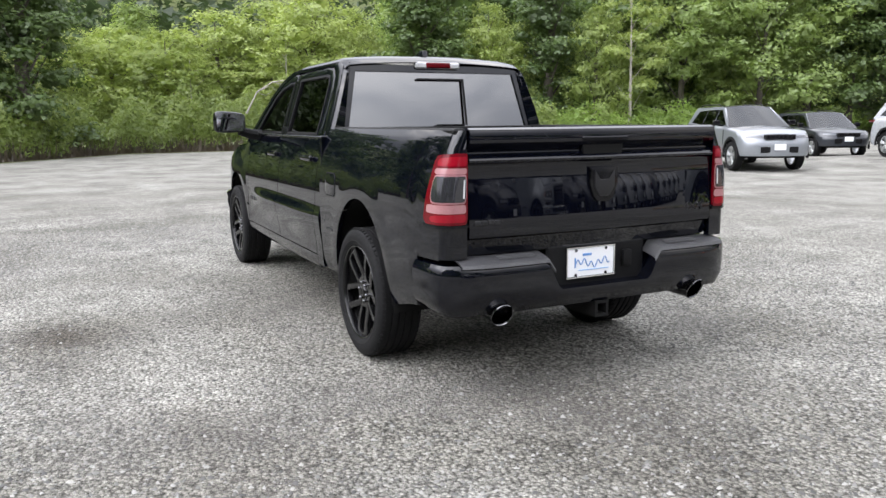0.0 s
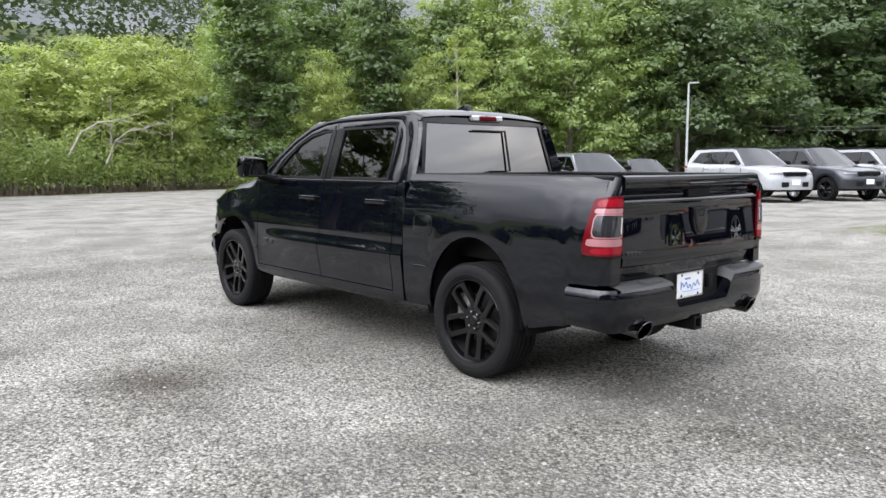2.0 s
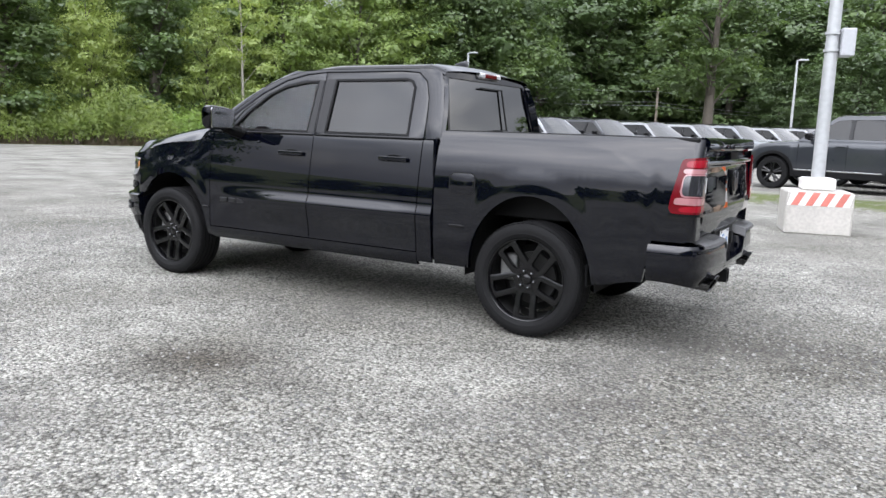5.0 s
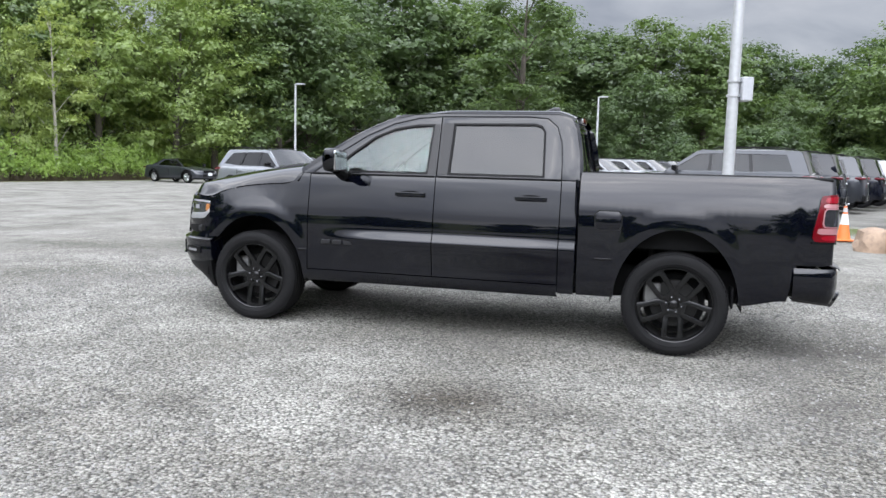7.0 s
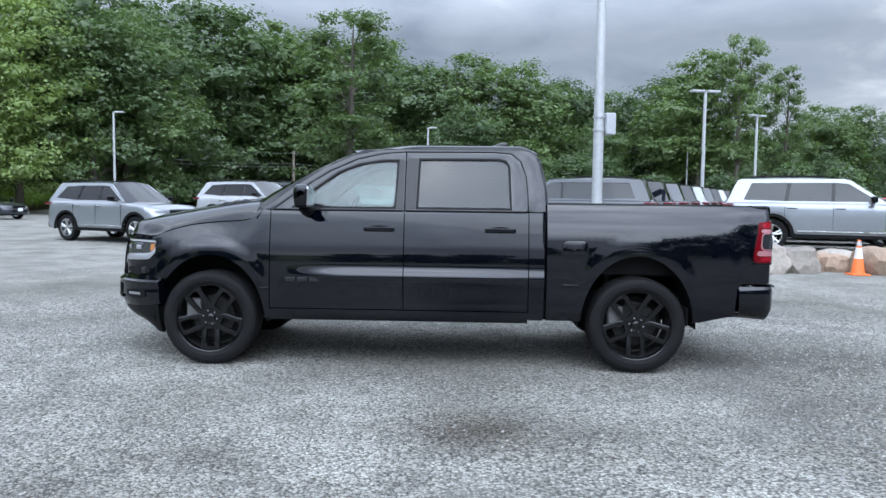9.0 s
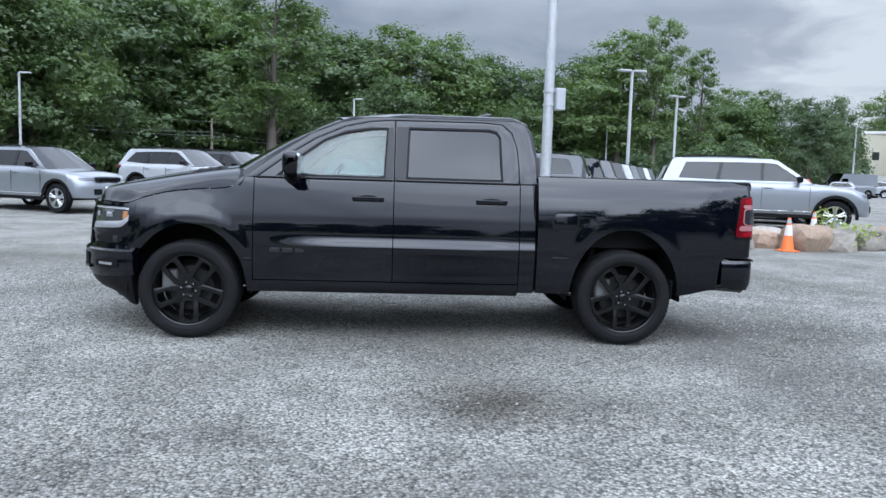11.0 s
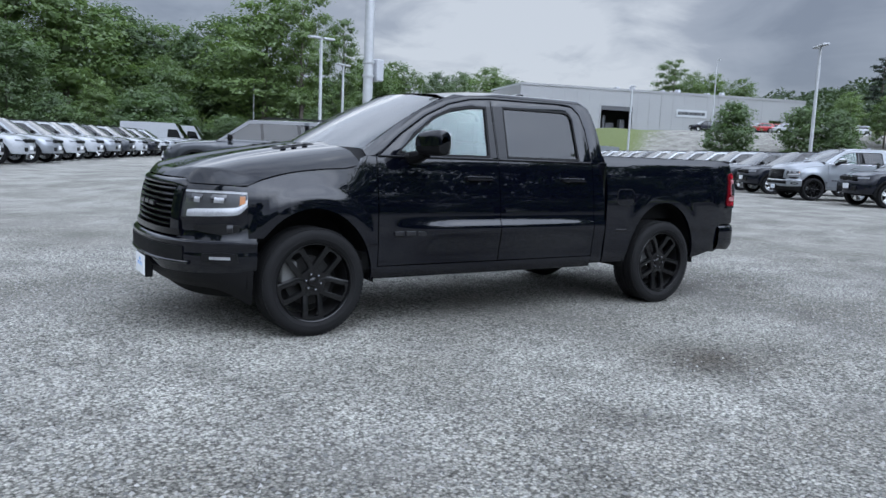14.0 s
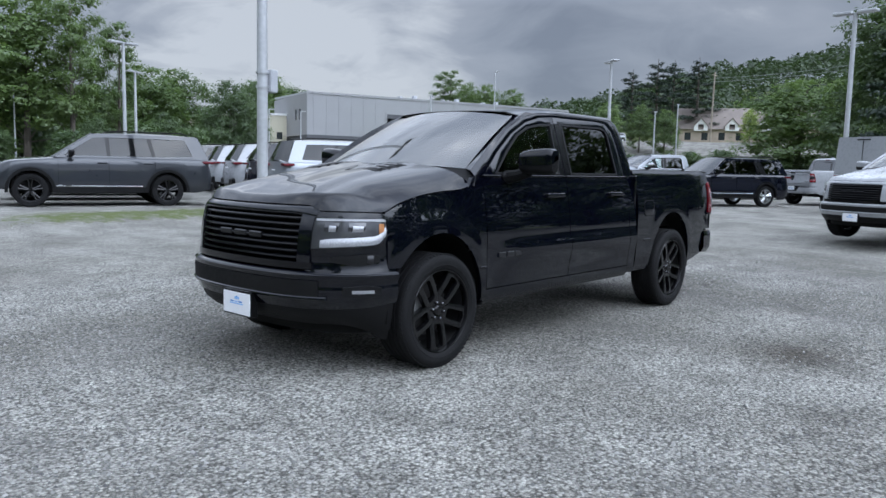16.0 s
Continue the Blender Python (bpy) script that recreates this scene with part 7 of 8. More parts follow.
    box(bm, -1.42, -0.85, -0.80, 0.80, 1.02, 1.34, 0.08, 3)
    part("dashboard", bm, M_SEAT, t)
    bm = bmesh.new()
    ring = [(0.19 * math.cos(a), 0.19 * math.sin(a)) for a in np.linspace(0, 2 * math.pi, 25)]
    tube(bm, [(-0.72 + 0.45 * v * 1.0, -0.40 + u, 1.30 + v * 0.9) for u, v in ring], 0.016, 6, cap=False)
    tube(bm, [(-0.72, -0.58, 1.30), (-0.74, -0.40, 1.29), (-0.72, -0.22, 1.30)], 0.02, 6)
    part("steering_wheel", bm, M_SEAT, t)
    for x in (-0.22, 0.78):
        for y in (-0.40, 0.40):
            bm = bmesh.new()
            box(bm, x - 0.02, x + 0.14, y - 0.27, y + 0.27, 0.85, 1.50, 0.06, 3)
            box(bm, x - 0.55, x + 0.05, y - 0.27, y + 0.27, 0.82, 0.98, 0.06, 3)
            box(bm, x + 0.03, x + 0.12, y - 0.14, y + 0.14, 1.49, 1.68, 0.04, 3)
            part("seat", bm, M_SEAT, t)
    bm = bmesh.new()
    box(bm, -0.55, 0.94, -0.66, 0.66, 1.86, 1.875, 0.005)
    part("headliner", bm, M_HEADLINER, t)
    return t


M_BOWL = material("headlight_bowl", (0.060, 0.061, 0.066), 0.2, 0.3, 0.3, 40, coat=1.0)
M_REFLECTOR = material("silvered_reflector", (0.33, 0.335, 0.35), 0.42, 0.4, 0.35, 25, coat=0.8)
M_BADGE = material("dark_grey_badge", (0.022, 0.022, 0.024), 0.35, 0.4, 0.1, 20)
M_CALIPER = material("grey_caliper", (0.17, 0.17, 0.168), 0.45, 0.4, 0.2, 20)
M_MIRROR = material("mirror_glass", (0.50, 0.51, 0.53), 0.03, 1.0, 0.01, 5)
M_LENS_WHITE = material("white_light_guide", (0.44, 0.45, 0.47), 0.15, 0, 0.05, 30, coat=0.5)
M_LENS_PINK = material("frosted_red_lens", (0.31, 0.14, 0.15), 0.2, 0, 0.15, 30, coat=1.0)
M_CHROME_DARK = material("dark_chrome", (0.14, 0.14, 0.145), 0.14, 1.0, 0.1, 10)
M_SKYBLUE = material("light_blue_print", (0.25, 0.45, 0.75), 0.4, 0, 0.1, 10)
M_HEADLINER = material("grey_headliner", (0.35, 0.34, 0.33), 0.9, 0, 0.1, 10)

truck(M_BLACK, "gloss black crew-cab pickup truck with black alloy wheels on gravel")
truck(M_SILVER, "silver crew-cab pickup truck parked in the row", pose(24.1, 10.1, 0.17, 0, 0, -29), "parked cars", True)
truck(M_WHITE, "white crew-cab pickup truck facing the open lot", pose(12.82, -1.85, 0.17, 0, 0, -24), "parked cars")
truck(M_WHITE, "white crew-cab pickup truck seen from its tailgate", pose(29.9, 4.3, 0.17, 0, 0, 156), "parked cars", True)


# ---- lamp posts, poles and cables ----
def lamp_post(x, y, height, heads=1, turn=0.0, width=0.11, box_at=None, label="grey steel lot lamp with a flat lamp head"):
    z0 = ground_height(x, y)
    t = thing("lamp_post", label, "lamp post", "lot lamps", pose(x, y, z0, 0, 0, turn))
    bm = bmesh.new()
    tube(bm, [(0, 0, 0.0), (0, 0, height * 0.5), (0, 0, height)], [width, width * 0.9, width * 0.75], 12)
    part("pole", bm, M_POLE, t)
    bm = bmesh.new()
    lathe(bm, [(width * 2.4, 0.0), (width * 2.4, 0.5), (width * 2.2, 0.55), (0.001, 0.55)], 18, axis="z")
    part("footing", bm, M_CONCRETE, t)
    for k in range(heads):
        s = 1 if k == 0 else -1
        bm = bmesh.new()
        box(bm, s * 0.42 - 0.33, s * 0.42 + 0.33, -0.16, 0.16, height - 0.05, height + 0.05, 0.02)
        box(bm, s * 0.15 - 0.15, s * 0.15 + 0.15, -0.04, 0.04, height - 0.06, height + 0.0, 0.01)
        part("lamp_head", bm, M_POLE, t)
    if box_at:
        bm = bmesh.new()
        box(bm, 0.10, 0.30, -0.15, 0.15, box_at - 0.21, box_at + 0.21, 0.015)
        part("control_box", bm, M_BOXGREY, t)
        for dz in (-0.12, 0.14):
            bm = bmesh.new()
            lathe(bm, [(width * 1.0, box_at + dz - 0.02), (width * 1.15, box_at + dz - 0.02), (width * 1.15, box_at + dz + 0.02), (width * 1.0, box_at + dz + 0.02)], 12, axis="z", closed=True)
            part("strap", bm, M_POLE, t)
    return t


M_BOXGREY = material("grey_steel_box", (0.40, 0.41, 0.43), 0.5, 0.1, 0.1, 5)
M_STRIPE_RED = material("faded_red_paint", (0.52, 0.16, 0.13), 0.7, 0, 0.25, 12)
M_STRIPE_WHITE = material("chalky_white_paint", (0.66, 0.64, 0.62), 0.7, 0, 0.15, 12)
M_ORANGE = material("orange_plastic", (0.75, 0.16, 0.03), 0.5, 0, 0.12, 10)
M_ROCK = material("pale_boulder", (0.27, 0.24, 0.205), 0.9, 0, 0.4, 3, 1.0, 14, by_object=0.25)
M_ROCK_BROWN = material("rusty_boulder", (0.27, 0.195, 0.14), 0.9, 0, 0.35, 3, 0.8, 18, by_object=0.25)
M_WALL = material("pale_grey_metal_siding", (0.265, 0.266, 0.272), 0.6, 0, 0.06, 1.2)
M_WALL_DARK = material("dark_grey_block_base", (0.075, 0.077, 0.084), 0.8, 0, 0.12, 2)
M_CREAM = material("cream_siding", (0.52, 0.49, 0.38), 0.8, 0, 0.1, 1)
M_ROOFING = material("brown_shingle_roof", (0.20, 0.17, 0.15), 0.9, 0, 0.2, 3, 0.4, 20)
M_STONE = material("tan_house_stone", (0.36, 0.30, 0.24), 0.9, 0, 0.25, 4, 0.4, 12)
M_DARKGLASS = material("dark_window_glass", (0.03, 0.035, 0.04), 0.08, 0, 0.2, 2)
M_WHITETRIM = material("white_trim", (0.72, 0.72, 0.70), 0.6, 0, 0.06, 4)

# the lamp on the striped concrete block behind the truck
lamp_x, lamp_y = 2.87, 7.75
main_lamp = lamp_post(lamp_x, lamp_y, 9.2, 2, 20, 0.105, 2.95 - 0.0, "tall pale lamp post standing on a striped concrete block")
blk = thing("concrete_block", "concrete block with a faded red and white striped band", "concrete block", at=pose(lamp_x, lamp_y, 0, 0, 0, 14))
bm = bmesh.new()
box(bm, -0.48, 0.48, -0.46, 0.46, -0.02, 0.66, 0.03)
part("block", bm, M_CONCRETE, blk)
bm = bmesh.new()
box(bm, -0.24, 0.24, -0.24, 0.24, 0.66, 0.86, 0.03)
part("plinth", bm, M_STRIPE_WHITE, blk)
for side in range(4):
    for k in range(9):
        bm = bmesh.new()
        x0 = -0.47 + 0.1045 * k
        cut_plate(bm, [(x0, 0.44), (x0 + 0.1, 0.44), (x0 + 0.1, 0.645), (x0, 0.645)], [], lambda u, v, d: (min(max(u + 0.5 * (v - 0.54), -0.47), 0.47), -0.464 + d, v), 0.006)
        o = part("stripe", bm, M_STRIPE_RED if k % 2 else M_STRIPE_WHITE, blk)
        o.matrix_basis = pose(0, 0, 0, 0, 0, 90 * side)

for x, y, h, n, turn in ((-24.6, 45.0, 7.1, 1, 0), (-3.4, 56.0, 7.0, 1, 0), (12.0, 31.8, 6.7, 2, 10), (19.7, 45.9, 7.1, 2, 30), (25.4, 83.5, 8.6, 1, 0), (14.2, 108.3, 6.0, 1, 0),
                         (32.4, 17.0, 7.2, 2, 50), (79.0, 37.1, 8.2, 1, 20), (98.0, 43.0, 9.4, 1, 20), (24.6, 3.0, 7.0, 2, 80), (26.0, 104.0, 5.5, 1, 0), (62.0, 82.0, 8.4, 1, 0), (48.0, 70.0, 7.4, 1, 10), (44.0, 41.0, 7.3, 1, 30), (88.0, 68.0, 13.0, 1, 0)):
    lamp_post(x, y, h - ground_height(x, y) * 0, n, turn, 0.085 + 0.0016 * h)


def utility_pole(x, y, height, lean=0.0, arms=False):
    t = thing("utility_pole", "weathered wooden utility pole", "utility pole", "utility poles", pose(x, y, ground_height(x, y), 0, lean, 0))
    bm = bmesh.new()
    tube(bm, [(0, 0, -0.2), (0, 0, height)], [0.17, 0.12], 10)
    part("pole", bm, M_WOODPOLE, t)
    if arms:
        bm = bmesh.new()
        box(bm, -1.1, 1.1, -0.06, 0.06, height - 0.6, height - 0.48, 0.01)
        part("crossarm", bm, M_WOODPOLE, t)
    return t


utility_pole(-21.1, 83.4, 6.9)
utility_pole(-41.5, 59.0, 8.6, -2.0)
utility_pole(127.0, 50.0, 12.5, 2.0, True)
utility_pole(118.0, 22.0, 12.0, 0.0, True)


def cable(a, b, sag, r=0.022):
    bm = bmesh.new()
    a, b = Vector(a), Vector(b)
    tube(bm, [a.lerp(b, f) - Vector((0, 0, sag * 4 * f * (1 - f))) for f in np.linspace(0, 1, 14)], r, 5)
    ob = new("overhead_cable", finish("overhead_cable", bm, M_CABLE))
    tagged(ob, "thin grey overhead cable strung between utility poles", "cable", "overhead cables")


for z in (6.5, 5.3, 4.9):
    cable((-41.4, 59.0, z + 0.6), (-21.1, 83.4, z), 0.5)
    cable((-21.1, 83.4, z), (6.0, 104.0, z - 0.8), 0.6)
    cable((-60.0, 20.0, z + 0.9), (-41.4, 59.0, z + 0.6), 0.6)
for z in (11.8, 11.2):
    cable((127, 50, z + 6.0), (118, 22, z + 6.0), 0.4, 0.03)
    cable((118, 22, z + 6.0), (90, -30, z + 2.0), 0.6, 0.03)


# ---- rocks, cones and weeds by the terrace ----
def boulder(x, y, rx, ry, rz, seed, mat):
    bm = bmesh.new()
    bmesh.ops.create_icosphere(bm, subdivisions=3, radius=1.0)
    for v in bm.verts:
        n = v.co.normalized()
        k = 1 + 0.28 * noise.noise((n.x * 1.3 + seed, n.y * 1.3, n.z * 1.3)) + 0.10 * noise.noise((n.x * 3.5, n.y * 3.5 + seed, n.z * 3.5))
        f = max(abs(n.x), abs(n.y), abs(n.z)) ** -0.45
        v.co = Vector((n.x * rx * k * f, n.y * ry * k * f, max(n.z, -0.55) * rz * k * f))
    me = finish("boulder", bm, mat, 30)
    ob = new("boulder", me)
    ob.matrix_basis = pose(x, y, ground_height(x, y) + rz * 0.45, 0, 0, seed * 40)
    tagged(ob, "rough pale boulder edging the gravel terrace" if mat is M_ROCK else "rusty brown boulder edging the gravel terrace", "boulder", "boulders")


for k, (x, y, rx, ry, rz, m) in enumerate(((6.55, 8.75, 0.55, 0.45, 0.36, M_ROCK), (7.25, 8.9, 0.50, 0.42, 0.34, M_ROCK), (7.75, 9.3, 0.34, 0.3, 0.26, M_ROCK_BROWN), (8.15, 9.15, 0.30, 0.28, 0.22, M_ROCK_BROWN), (8.95, 8.75, 0.50, 0.42, 0.34, M_ROCK_BROWN),
                                           (9.6, 8.85, 0.45, 0.42, 0.30, M_ROCK), (10.4, 9.1, 0.5, 0.45, 0.32, M_ROCK), (8.5, 9.8, 0.4, 0.35, 0.25, M_ROCK), (5.85, 9.3, 0.4, 0.35, 0.28, M_ROCK_BROWN), (11.3, 9.3, 0.45, 0.4, 0.3, M_ROCK_BROWN))):
    boulder(x, y, rx * 1.2, ry * 1.15, rz * 1.12, k + 1, m)


def traffic_cone(x, y):
    t = thing("traffic_cone", "orange traffic cone with a pale reflective collar", "traffic cone", "traffic cones", pose(x, y, ground_height(x, y)))
    bm = bmesh.new()
    box(bm, -0.18, 0.18, -0.18, 0.18, 0, 0.035, 0.01)
    part("base", bm, M_ORANGE, t)
    bm = bmesh.new()
    lathe(bm, [(0.135, 0.035), (0.128, 0.06), (0.032, 0.70), (0.026, 0.72), (0.001, 0.72)], 24, axis="z")
    part("cone", bm, M_ORANGE, t)
    for z0, z1 in ((0.34, 0.56), (0.60, 0.69)):
        bm = bmesh.new()
        r = lambda z: 0.128 - (z - 0.06) * 0.15 + 0.003
        lathe(bm, [(r(z0), z0), (r(z1), z1), (r(z1) - 0.004, z1), (r(z0) - 0.004, z0)], 24, axis="z", closed=True)
        part("collar", bm, M_STRIPE_WHITE if z0 < 0.5 else M_BOXGREY, t)


traffic_cone(8.25, 8.28)
traffic_cone(5.45, 10.5)
traffic_cone(9.95, 10.3)


def weed(x, y, h, n, seed):
    r = np.random.default_rng(seed)
    t = thing("weed", "leafy green weed growing by the boulders", "plant", "weeds", pose(x, y, ground_height(x, y)))
    bm = bmesh.new()
    for k in range(7):
        a = k * 0.9
        tube(bm, [(0, 0, 0), (0.10 * math.cos(a), 0.10 * math.sin(a), h * 0.5), (0.26 * math.cos(a), 0.26 * math.sin(a), h * (0.8 + 0.2 * r.random()))], [0.008, 0.006, 0.002], 4, cap=False)
    part("stems", bm, M_LEAF_LIGHT, t)
    c = np.stack([r.normal(0, 0.17, n), r.normal(0, 0.17, n), h * (0.25 + 0.75 * r.random(n))], 1)
    nm = r.normal(size=(n, 3)) * 0.5 + np.array([0, 0, 0.8])
    nm /= np.linalg.norm(nm, axis=1, keepdims=True)
    o = new("leaves", leaf_mesh("leaves", leaf_quads(c, nm, 0.035 + 0.04 * r.random(n), r), M_LEAF_LIGHT))
    o.parent = t


weed(9.5, 9.0, 0.95, 160, 3)
weed(9.9, 8.5, 0.6, 120, 4)


# ---- buildings ----
def wall_plate(t, name, a, b, z0, z1, holes, mat, thick=0.3):
    """A wall from a to b on the ground plan, with holes given as (along, height) outlines."""
    a, b = Vector(a), Vector(b)
    d = (b - a).normalized()
    n = Vector((d.y, -d.x))
    bm = bmesh.new()
    cut_plate(bm, [(0, z0), ((b - a).length, z0), ((b - a).length, z1), (0, z1)], holes, lambda u, v, w: (a.x + d.x * u - n.x * w, a.y + d.y * u - n.y * w, v), thick)
    return part(name, bm, mat, t, smooth=0)


def rect(u0, u1, z0, z1):
    return [(u0, z0), (u1, z0), (u1, z1), (u0, z1)]


def warehouse():
    t = thing("warehouse", "long pale grey warehouse with a roll-up door on a bank", "building")
    c, e, l = Vector((81.4, 105.0)), Vector((138.6, 86.6)), Vector((91.6, 128.5))
    top, mid = 14.2, 6.6
    along, away = (e - c).normalized(), (l - c).normalized()
    inward = Vector((-along.y, along.x))

    def front_slab(u0, u1, z0, z1, out, thick):
        bm = bmesh.new()
        p = c - inward * out
        cut_plate(bm, rect(u0, u1, z0, z1), [], lambda u, v, w: (p.x + along.x * u + inward.x * w, p.y + along.y * u + inward.y * w, v), thick)
        return bm

    door = (15.9, 22.3, 6.9, 11.0)
    front = wall_plate(t, "wall", c, e, mid, top, [rect(*door), rect(52, 55, 7.0, 10.0)], M_WALL)
    wall_plate(t, "wall_base", c, e, 0.5, mid - 0.02, [], M_WALL_DARK)
    lit = [rect(u, u + 1.5, 9.4, 11.4) for u in (17.0, 19.9)]
    side = wall_plate(t, "wall", l, c, mid, top, lit, M_WALL)
    wall_plate(t, "wall_base", l, c, 0.5, mid - 0.02, [rect(u, u + 1.6, 2.6, 4.8) for u in (6, 11, 16)], M_WALL_DARK)
    for u0, u1, z0, z1, m, nm in ((15.7, 22.5, 11.0, 11.25, M_WALL, "door_header"), (15.7, 15.9, 6.7, 11.0, M_WALL, "door_jamb"), (22.3, 22.5, 6.7, 11.0, M_WALL, "door_jamb"),
                                  (15.9, 22.3, 10.2, 10.98, M_WALL_DARK, "rolled_door"), (31.5, 38, 9.7, 11.1, M_BOXGREY, "sign_board"), (31.8, 37.6, 10.1, 10.7, M_WALL_DARK, "sign_bar"), (-0.1, 60.0, 13.85, 14.25, M_WALL, "roof_edge")):
        part(nm, front_slab(u0, u1, z0, z1, 0.12, 0.1), m, front, smooth=0)
    for k in range(24):
        u = 1.2 + 2.45 * k
        if not door[0] - 0.3 < u < door[1] + 0.3 and not 51.8 < u < 55.2:
            part("siding_seam", front_slab(u, u + 0.07, mid + 0.05, 13.8, 0.05, 0.04), M_WALL, front, smooth=0)
    bm = bmesh.new()
    sheet(bm, [[(c.x, c.y, top), (e.x, e.y, top)], [(l.x, l.y, top + 0.6), (e.x + 10, e.y + 24, top + 0.6)]])
    part("roof", thicken(bm, 0.3), M_BOXGREY, t, smooth=0)
    bm = bmesh.new()
    box(bm, 90, 138, 112, 112.3, 6.0, 13.5)
    part("inner_wall", bm, M_WALL_DARK, t, smooth=0)
    part("floor", front_slab(0.4, 59, 6.55, 6.65, -0.4, 14.0), M_CONCRETE, t, smooth=0)
    # a lift and pallet stacks just inside the open door
    for u, w, h, d in ((16.9, 0.5, 2.6, 1.2), (18.0, 1.6, 1.3, 2.0), (20.6, 0.9, 2.0, 1.4)):
        part("stored_crate", front_slab(u, u + w, 6.66, 6.66 + h, -d, 1.1), M_WALL_DARK, t, smooth=0)
    for u in (17.0, 19.9):
        bm = bmesh.new()
        cut_plate(bm, rect(u, u + 1.5, 9.4, 11.4), [], lambda a, v, w: (l.x - away.x * a + along.x * (0.12 + w), l.y - away.y * a + along.y * (0.12 + w), v), 0.04)
        part("window_pane", bm, M_DARKGLASS, side, smooth=0)
    # vents on the roof
    for k in range(9):
        bm = bmesh.new()
        p = c + along * (20 + 3.4 * k) + Vector((3, 9))
        box(bm, p.x - 0.4, p.x + 0.4, p.y - 0.4, p.y + 0.4, top, top + 0.9 + 0.3 * (k % 3), 0.05)
        part("roof_vent", bm, M_BOXGREY, t)
    return t


warehouse()


def block_house(name, label, x, y, turn, w, d, z0, h, wall_mat, roof_h, roof_mat, gables, storeys=1):
    t = thing(name, label, "house" if gables else "building", at=pose(x, y, z0, 0, 0, turn))
    holes = []
    for s in range(storeys):
        for k in range(int(w / 3)):
            holes.append(rect(-w / 2 + 1.0 + 3 * k, -w / 2 + 2.1 + 3 * k, 1.0 + 3 * s, 2.4 + 3 * s))
    bm = bmesh.new()
    cut_plate(bm, rect(-w / 2, w / 2, -3, h), holes, lambda u, v, q: (u, -d / 2 + q, v), 0.3)
    wall = part("wall", bm, wall_mat, t, smooth=0)
    for hl in holes:
        bm = bmesh.new()
        cut_plate(bm, hl, [], lambda u, v, q: (u, -d / 2 + 0.12 + q, v), 0.05)
        part("window", bm, M_DARKGLASS, wall, smooth=0)
    bm = bmesh.new()
    box(bm, -w / 2, w / 2, -d / 2 + 0.3, d / 2, -3, h - 0.02)
    part("wall", bm, wall_mat, t, smooth=0)
    bm = bmesh.new()
    e = 0.5
    if roof_h > 1:
        cut_plate(bm, [(-d / 2 - e, h), (0, h + roof_h), (d / 2 + e, h)], [], lambda u, v, q: (-w / 2 - e + q, u, v), w + 2 * e)
    else:
        box(bm, -w / 2 - 0.2, w / 2 + 0.2, -d / 2 - 0.2, d / 2 + 0.2, h, h + roof_h)
    part("roof", bm, roof_mat, t, smooth=0)
    for k in range(gables):
        gx = -w / 2 + w * (k + 0.7) / (gables + 0.4)
        bm = bmesh.new()
        cut_plate(bm, [(gx - 1.2, h - 0.3), (gx + 1.2, h - 0.3), (gx + 1.2, h + 0.7), (gx, h + 2.0), (gx - 1.2, h + 0.7)], [rect(gx - 0.5, gx + 0.5, h - 0.1, h + 0.9)], lambda u, v, q: (u, -d / 2 - 0.5 + q, v), 0.3)
        part("gable", bm, M_WHITETRIM, t, smooth=0)
        bm = bmesh.new()
        cut_plate(bm, [(gx - 1.4, h + 0.55), (gx, h + 2.15), (gx + 1.4, h + 0.55), (gx + 1.3, h + 0.4), (gx, h + 1.9), (gx - 1.3, h + 0.4)], [], lambda u, v, q: (u, -d / 2 - 0.7 + q, v), 4.0)
        part("gable_roof", bm, roof_mat, t, smooth=0)
    return t


hx, hy = at_bearing(68.6, 152)
block_house("house", "long stone house with a brown shingle roof and white gables", hx, hy, -66, 24, 9, ground_height(hx, hy), 3.0, M_STONE, 4.2, M_ROOFING, 4)
hx, hy = at_bearing(33.6, 158)
block_house("office_building", "low cream building behind the trees", hx, hy, -34, 22, 10, 5.0, 5.6, M_CREAM, 0.4, M_WHITETRIM, 0, 1)
hx, hy = at_bearing(30.2, 170)
block_house("office_building", "small cream building behind the trees", hx, hy, -30, 12, 10, 6.0, 5.0, M_CREAM, 0.4, M_WHITETRIM, 0, 1)

# cars and vans on the lower yard in front of the warehouse
for az, d, kd, c, hd in ((39.2, 92, "van", "white", 200), (33.2, 94, "suv", "white", 180), (34.4, 98, "suv", "grey", 170), (31.2, 88, "small", "white", 180), (32.1, 90, "van", "silver", 190), (36.6, 96, "small", "grey", 200), (41.4, 84, "van", "silver", 190), (25.6, 80, "suv", "white", 180), (27.2, 82, "small", "silver", 180), (28.4, 84, "suv", "red", 180)):
    x, y = at_bearing(az, d)
    park(kd, c, x, y, hd)


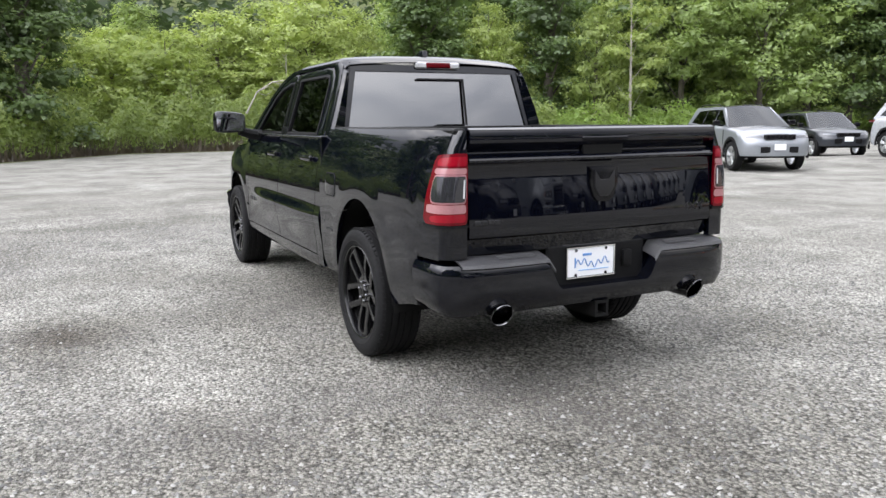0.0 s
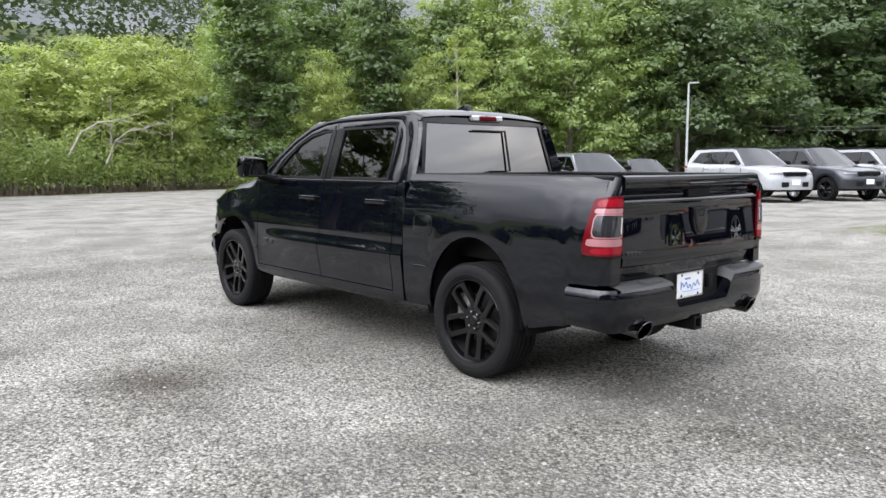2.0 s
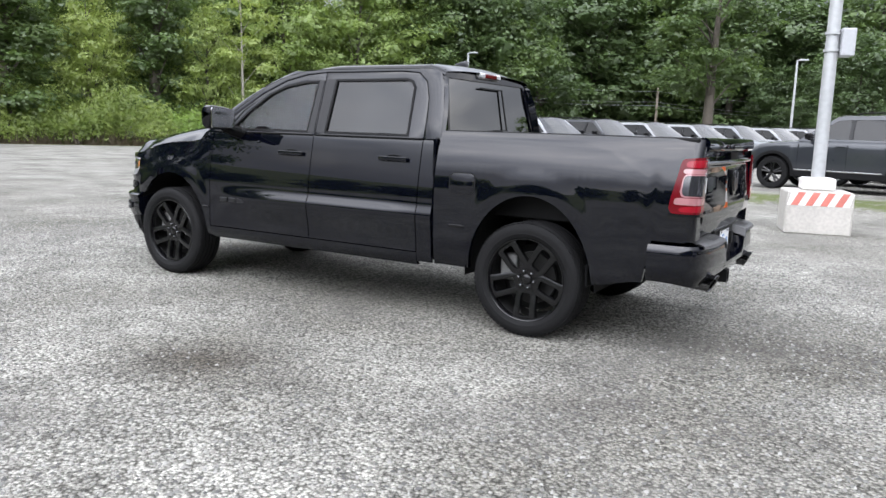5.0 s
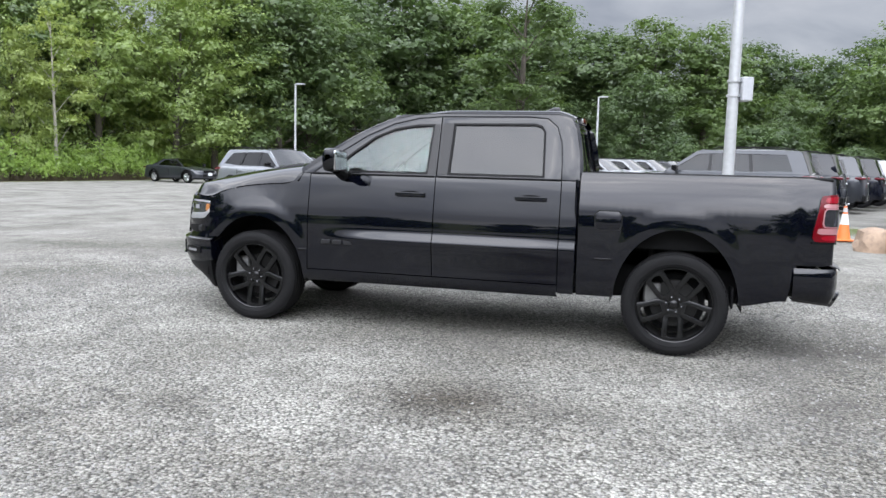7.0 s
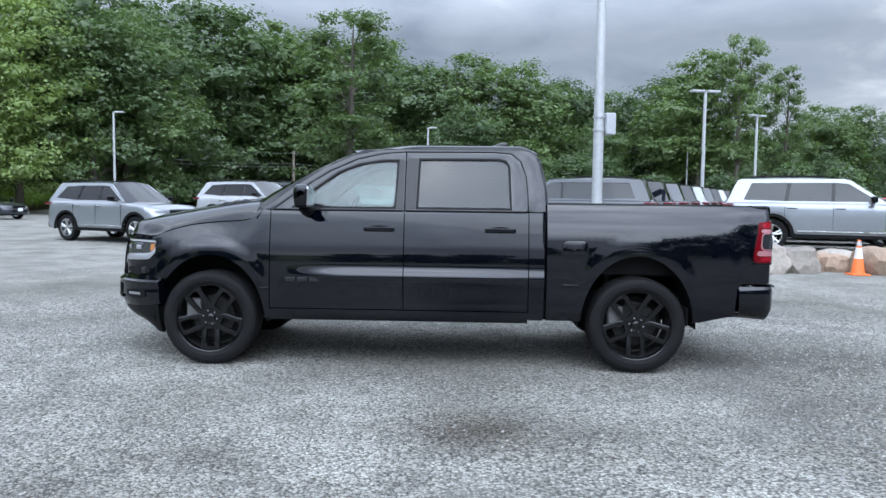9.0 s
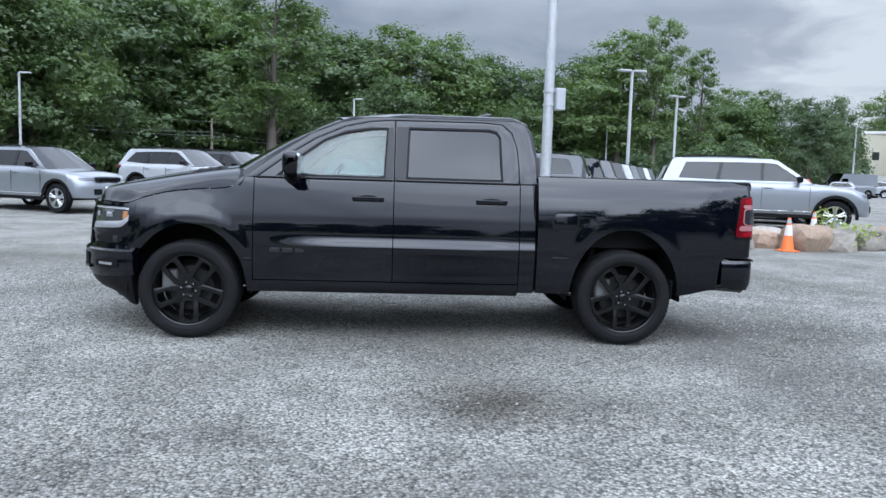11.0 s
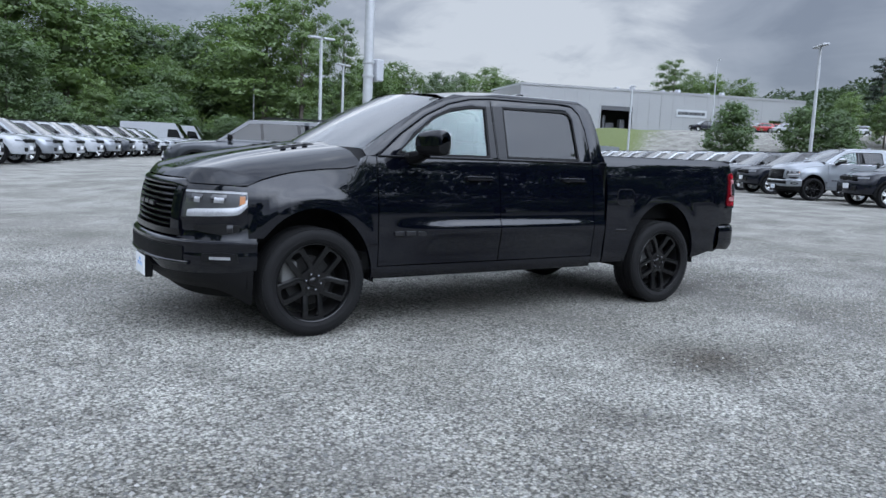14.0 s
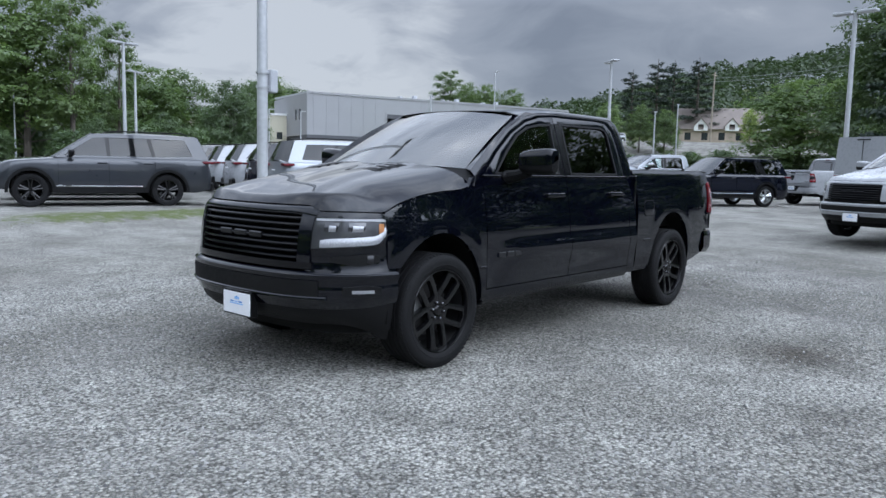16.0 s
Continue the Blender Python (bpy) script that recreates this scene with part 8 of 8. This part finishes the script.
# ---- far woods and loose stones ----
def far_woods():
    """Unbroken leafy canopy on the hills, far off."""
    r = np.random.default_rng(8)
    pts, nrm = [], []
    cells = {}
    for k in range(95000):
        az, d = radians(r.uniform(40, 100)), 140 + 200 * r.random() ** 1.3
        x, y = d * math.sin(az), d * math.cos(az)
        best = None
        i, j = math.floor(x / 8), math.floor(y / 8)
        for key in ((i, j), (i + 1, j), (i, j + 1), (i - 1, j), (i, j - 1)):
            if key not in cells:
                cells[key] = ((key[0] + r.random()) * 8, (key[1] + r.random()) * 8, r.uniform(4.0, 6.5), r.uniform(-1.5, 2.5))
            cx, cy, rad, up = cells[key]
            q = 1 - ((x - cx) ** 2 + (y - cy) ** 2) / rad ** 2
            if q > 0 and (best is None or up + rad * q ** 0.5 > best[0]):
                best = (up + rad * q ** 0.5, (x - cx) / rad, (y - cy) / rad, q ** 0.5)
        if best and ground_height(x, y) > 6.5:
            pts.append((x, y, ground_height(x, y) + 2.5 + best[0] + 0.5 * r.normal()))
            nrm.append(best[1:])
    dome = len(pts)
    for k in range(24000):
        x, y = -72 - 110 * r.random() ** 1.4, r.uniform(-40, 110)
        pts.append((x, y, ground_height(x, y) + 7 + 4 * noise.noise((x * 0.11, y * 0.11, 0)) + 3 * r.random()))
    n = len(pts)
    nrm = np.array(nrm + [(0, 0, 0.7)] * (n - dome)) + r.normal(size=(n, 3)) * 0.4
    nrm /= np.linalg.norm(nrm, axis=1, keepdims=True)
    size = np.where(np.arange(n) < dome, (0.32 + 0.40 * r.random(n)) * np.hypot(np.array(pts)[:, 0], np.array(pts)[:, 1]) / 165, 0.42 + 0.5 * r.random(n))
    ob = new("far_woods", leaf_mesh("far_woods", leaf_quads(np.array(pts), nrm, size, r), M_LEAF_FAR))
    tagged(ob, "unbroken green woodland on the distant hills", "woods", kind="stuff")


far_woods()


def loose_stones(count=56000):
    """Crushed stones lying on the lot round the truck, sharp-edged and half bedded in the fines."""
    r = np.random.default_rng(12)
    x = r.uniform(-8.5, 8.5, count * 3)
    y = r.uniform(-7.6, 4.5, count * 3)
    near = np.exp(-((np.hypot(x, (y + 0.8) * 1.05) - 4.4) / 1.9) ** 2)
    keep = r.random(count * 3) < np.maximum(near, 0.10)
    x, y = x[keep][:count], y[keep][:count]
    n = len(x)
    size = 0.005 + 0.010 * r.random(n) ** 1.7
    base = np.array([(1, 0, 0), (0, 1, 0), (-1, 0, 0), (0, -1, 0), (0, 0, 0.85)], float)
    tri = np.array([(0, 1, 4), (1, 2, 4), (2, 3, 4), (3, 0, 4)])
    v = base[None] * size[:, None, None] * (0.6 + 0.7 * r.random((n, 5, 1)))
    v += r.normal(0, 0.22, (n, 5, 3)) * size[:, None, None] * np.array([1, 1, 0.3])
    a = r.random(n) * 6.283
    c, s = np.cos(a)[:, None], np.sin(a)[:, None]
    vx, vy = v[:, :, 0] * c - v[:, :, 1] * s, v[:, :, 0] * s + v[:, :, 1] * c
    z = np.array([0.012 * noise.noise((p * 0.6, q * 0.6, 0.0)) + 0.006 * noise.noise((p * 2.1, q * 2.1, 4.0)) for p, q in zip(x, y)])
    co = np.stack([vx + x[:, None], vy + y[:, None], v[:, :, 2] + (z + 0.001)[:, None]], 2).reshape(-1, 3)
    idx = (tri[None] + 5 * np.arange(n)[:, None, None]).reshape(-1, 3)
    me = bpy.data.meshes.new("loose_stones")
    me.vertices.add(len(co)); me.vertices.foreach_set("co", co.ravel())
    me.loops.add(idx.size); me.loops.foreach_set("vertex_index", idx.ravel())
    me.polygons.add(len(idx)); me.polygons.foreach_set("loop_start", np.arange(0, idx.size, 3)); me.polygons.foreach_set("loop_total", np.full(len(idx), 3))
    me.update(calc_edges=True)
    me.materials.append(M_STONES)
    tagged(new("loose_stones", me), "loose grey crushed stones strewn over the lot", "gravel", kind="stuff")


def stones_material():
    mt = bpy.data.materials.new("crushed_stones")
    mt.use_nodes = True
    nt = mt.node_tree
    n, l = nt.nodes.new, nt.links.new
    p = nt.nodes["Principled BSDF"]
    geo, r = n("ShaderNodeNewGeometry"), n("ShaderNodeValToRGB")
    e = r.color_ramp.elements
    e[0].position, e[0].color = 0.0, (0.07, 0.07, 0.068, 1)
    e[1].position, e[1].color = 1.0, (0.35, 0.344, 0.32, 1)
    m = e.new(0.6); m.color = (0.19, 0.187, 0.175, 1)
    l(geo.outputs["Random Per Island"], r.inputs["Fac"])
    l(r.outputs["Color"], p.inputs["Base Color"])
    p.inputs["Roughness"].default_value = 0.9
    return mt


M_STONES = stones_material()
loose_stones()
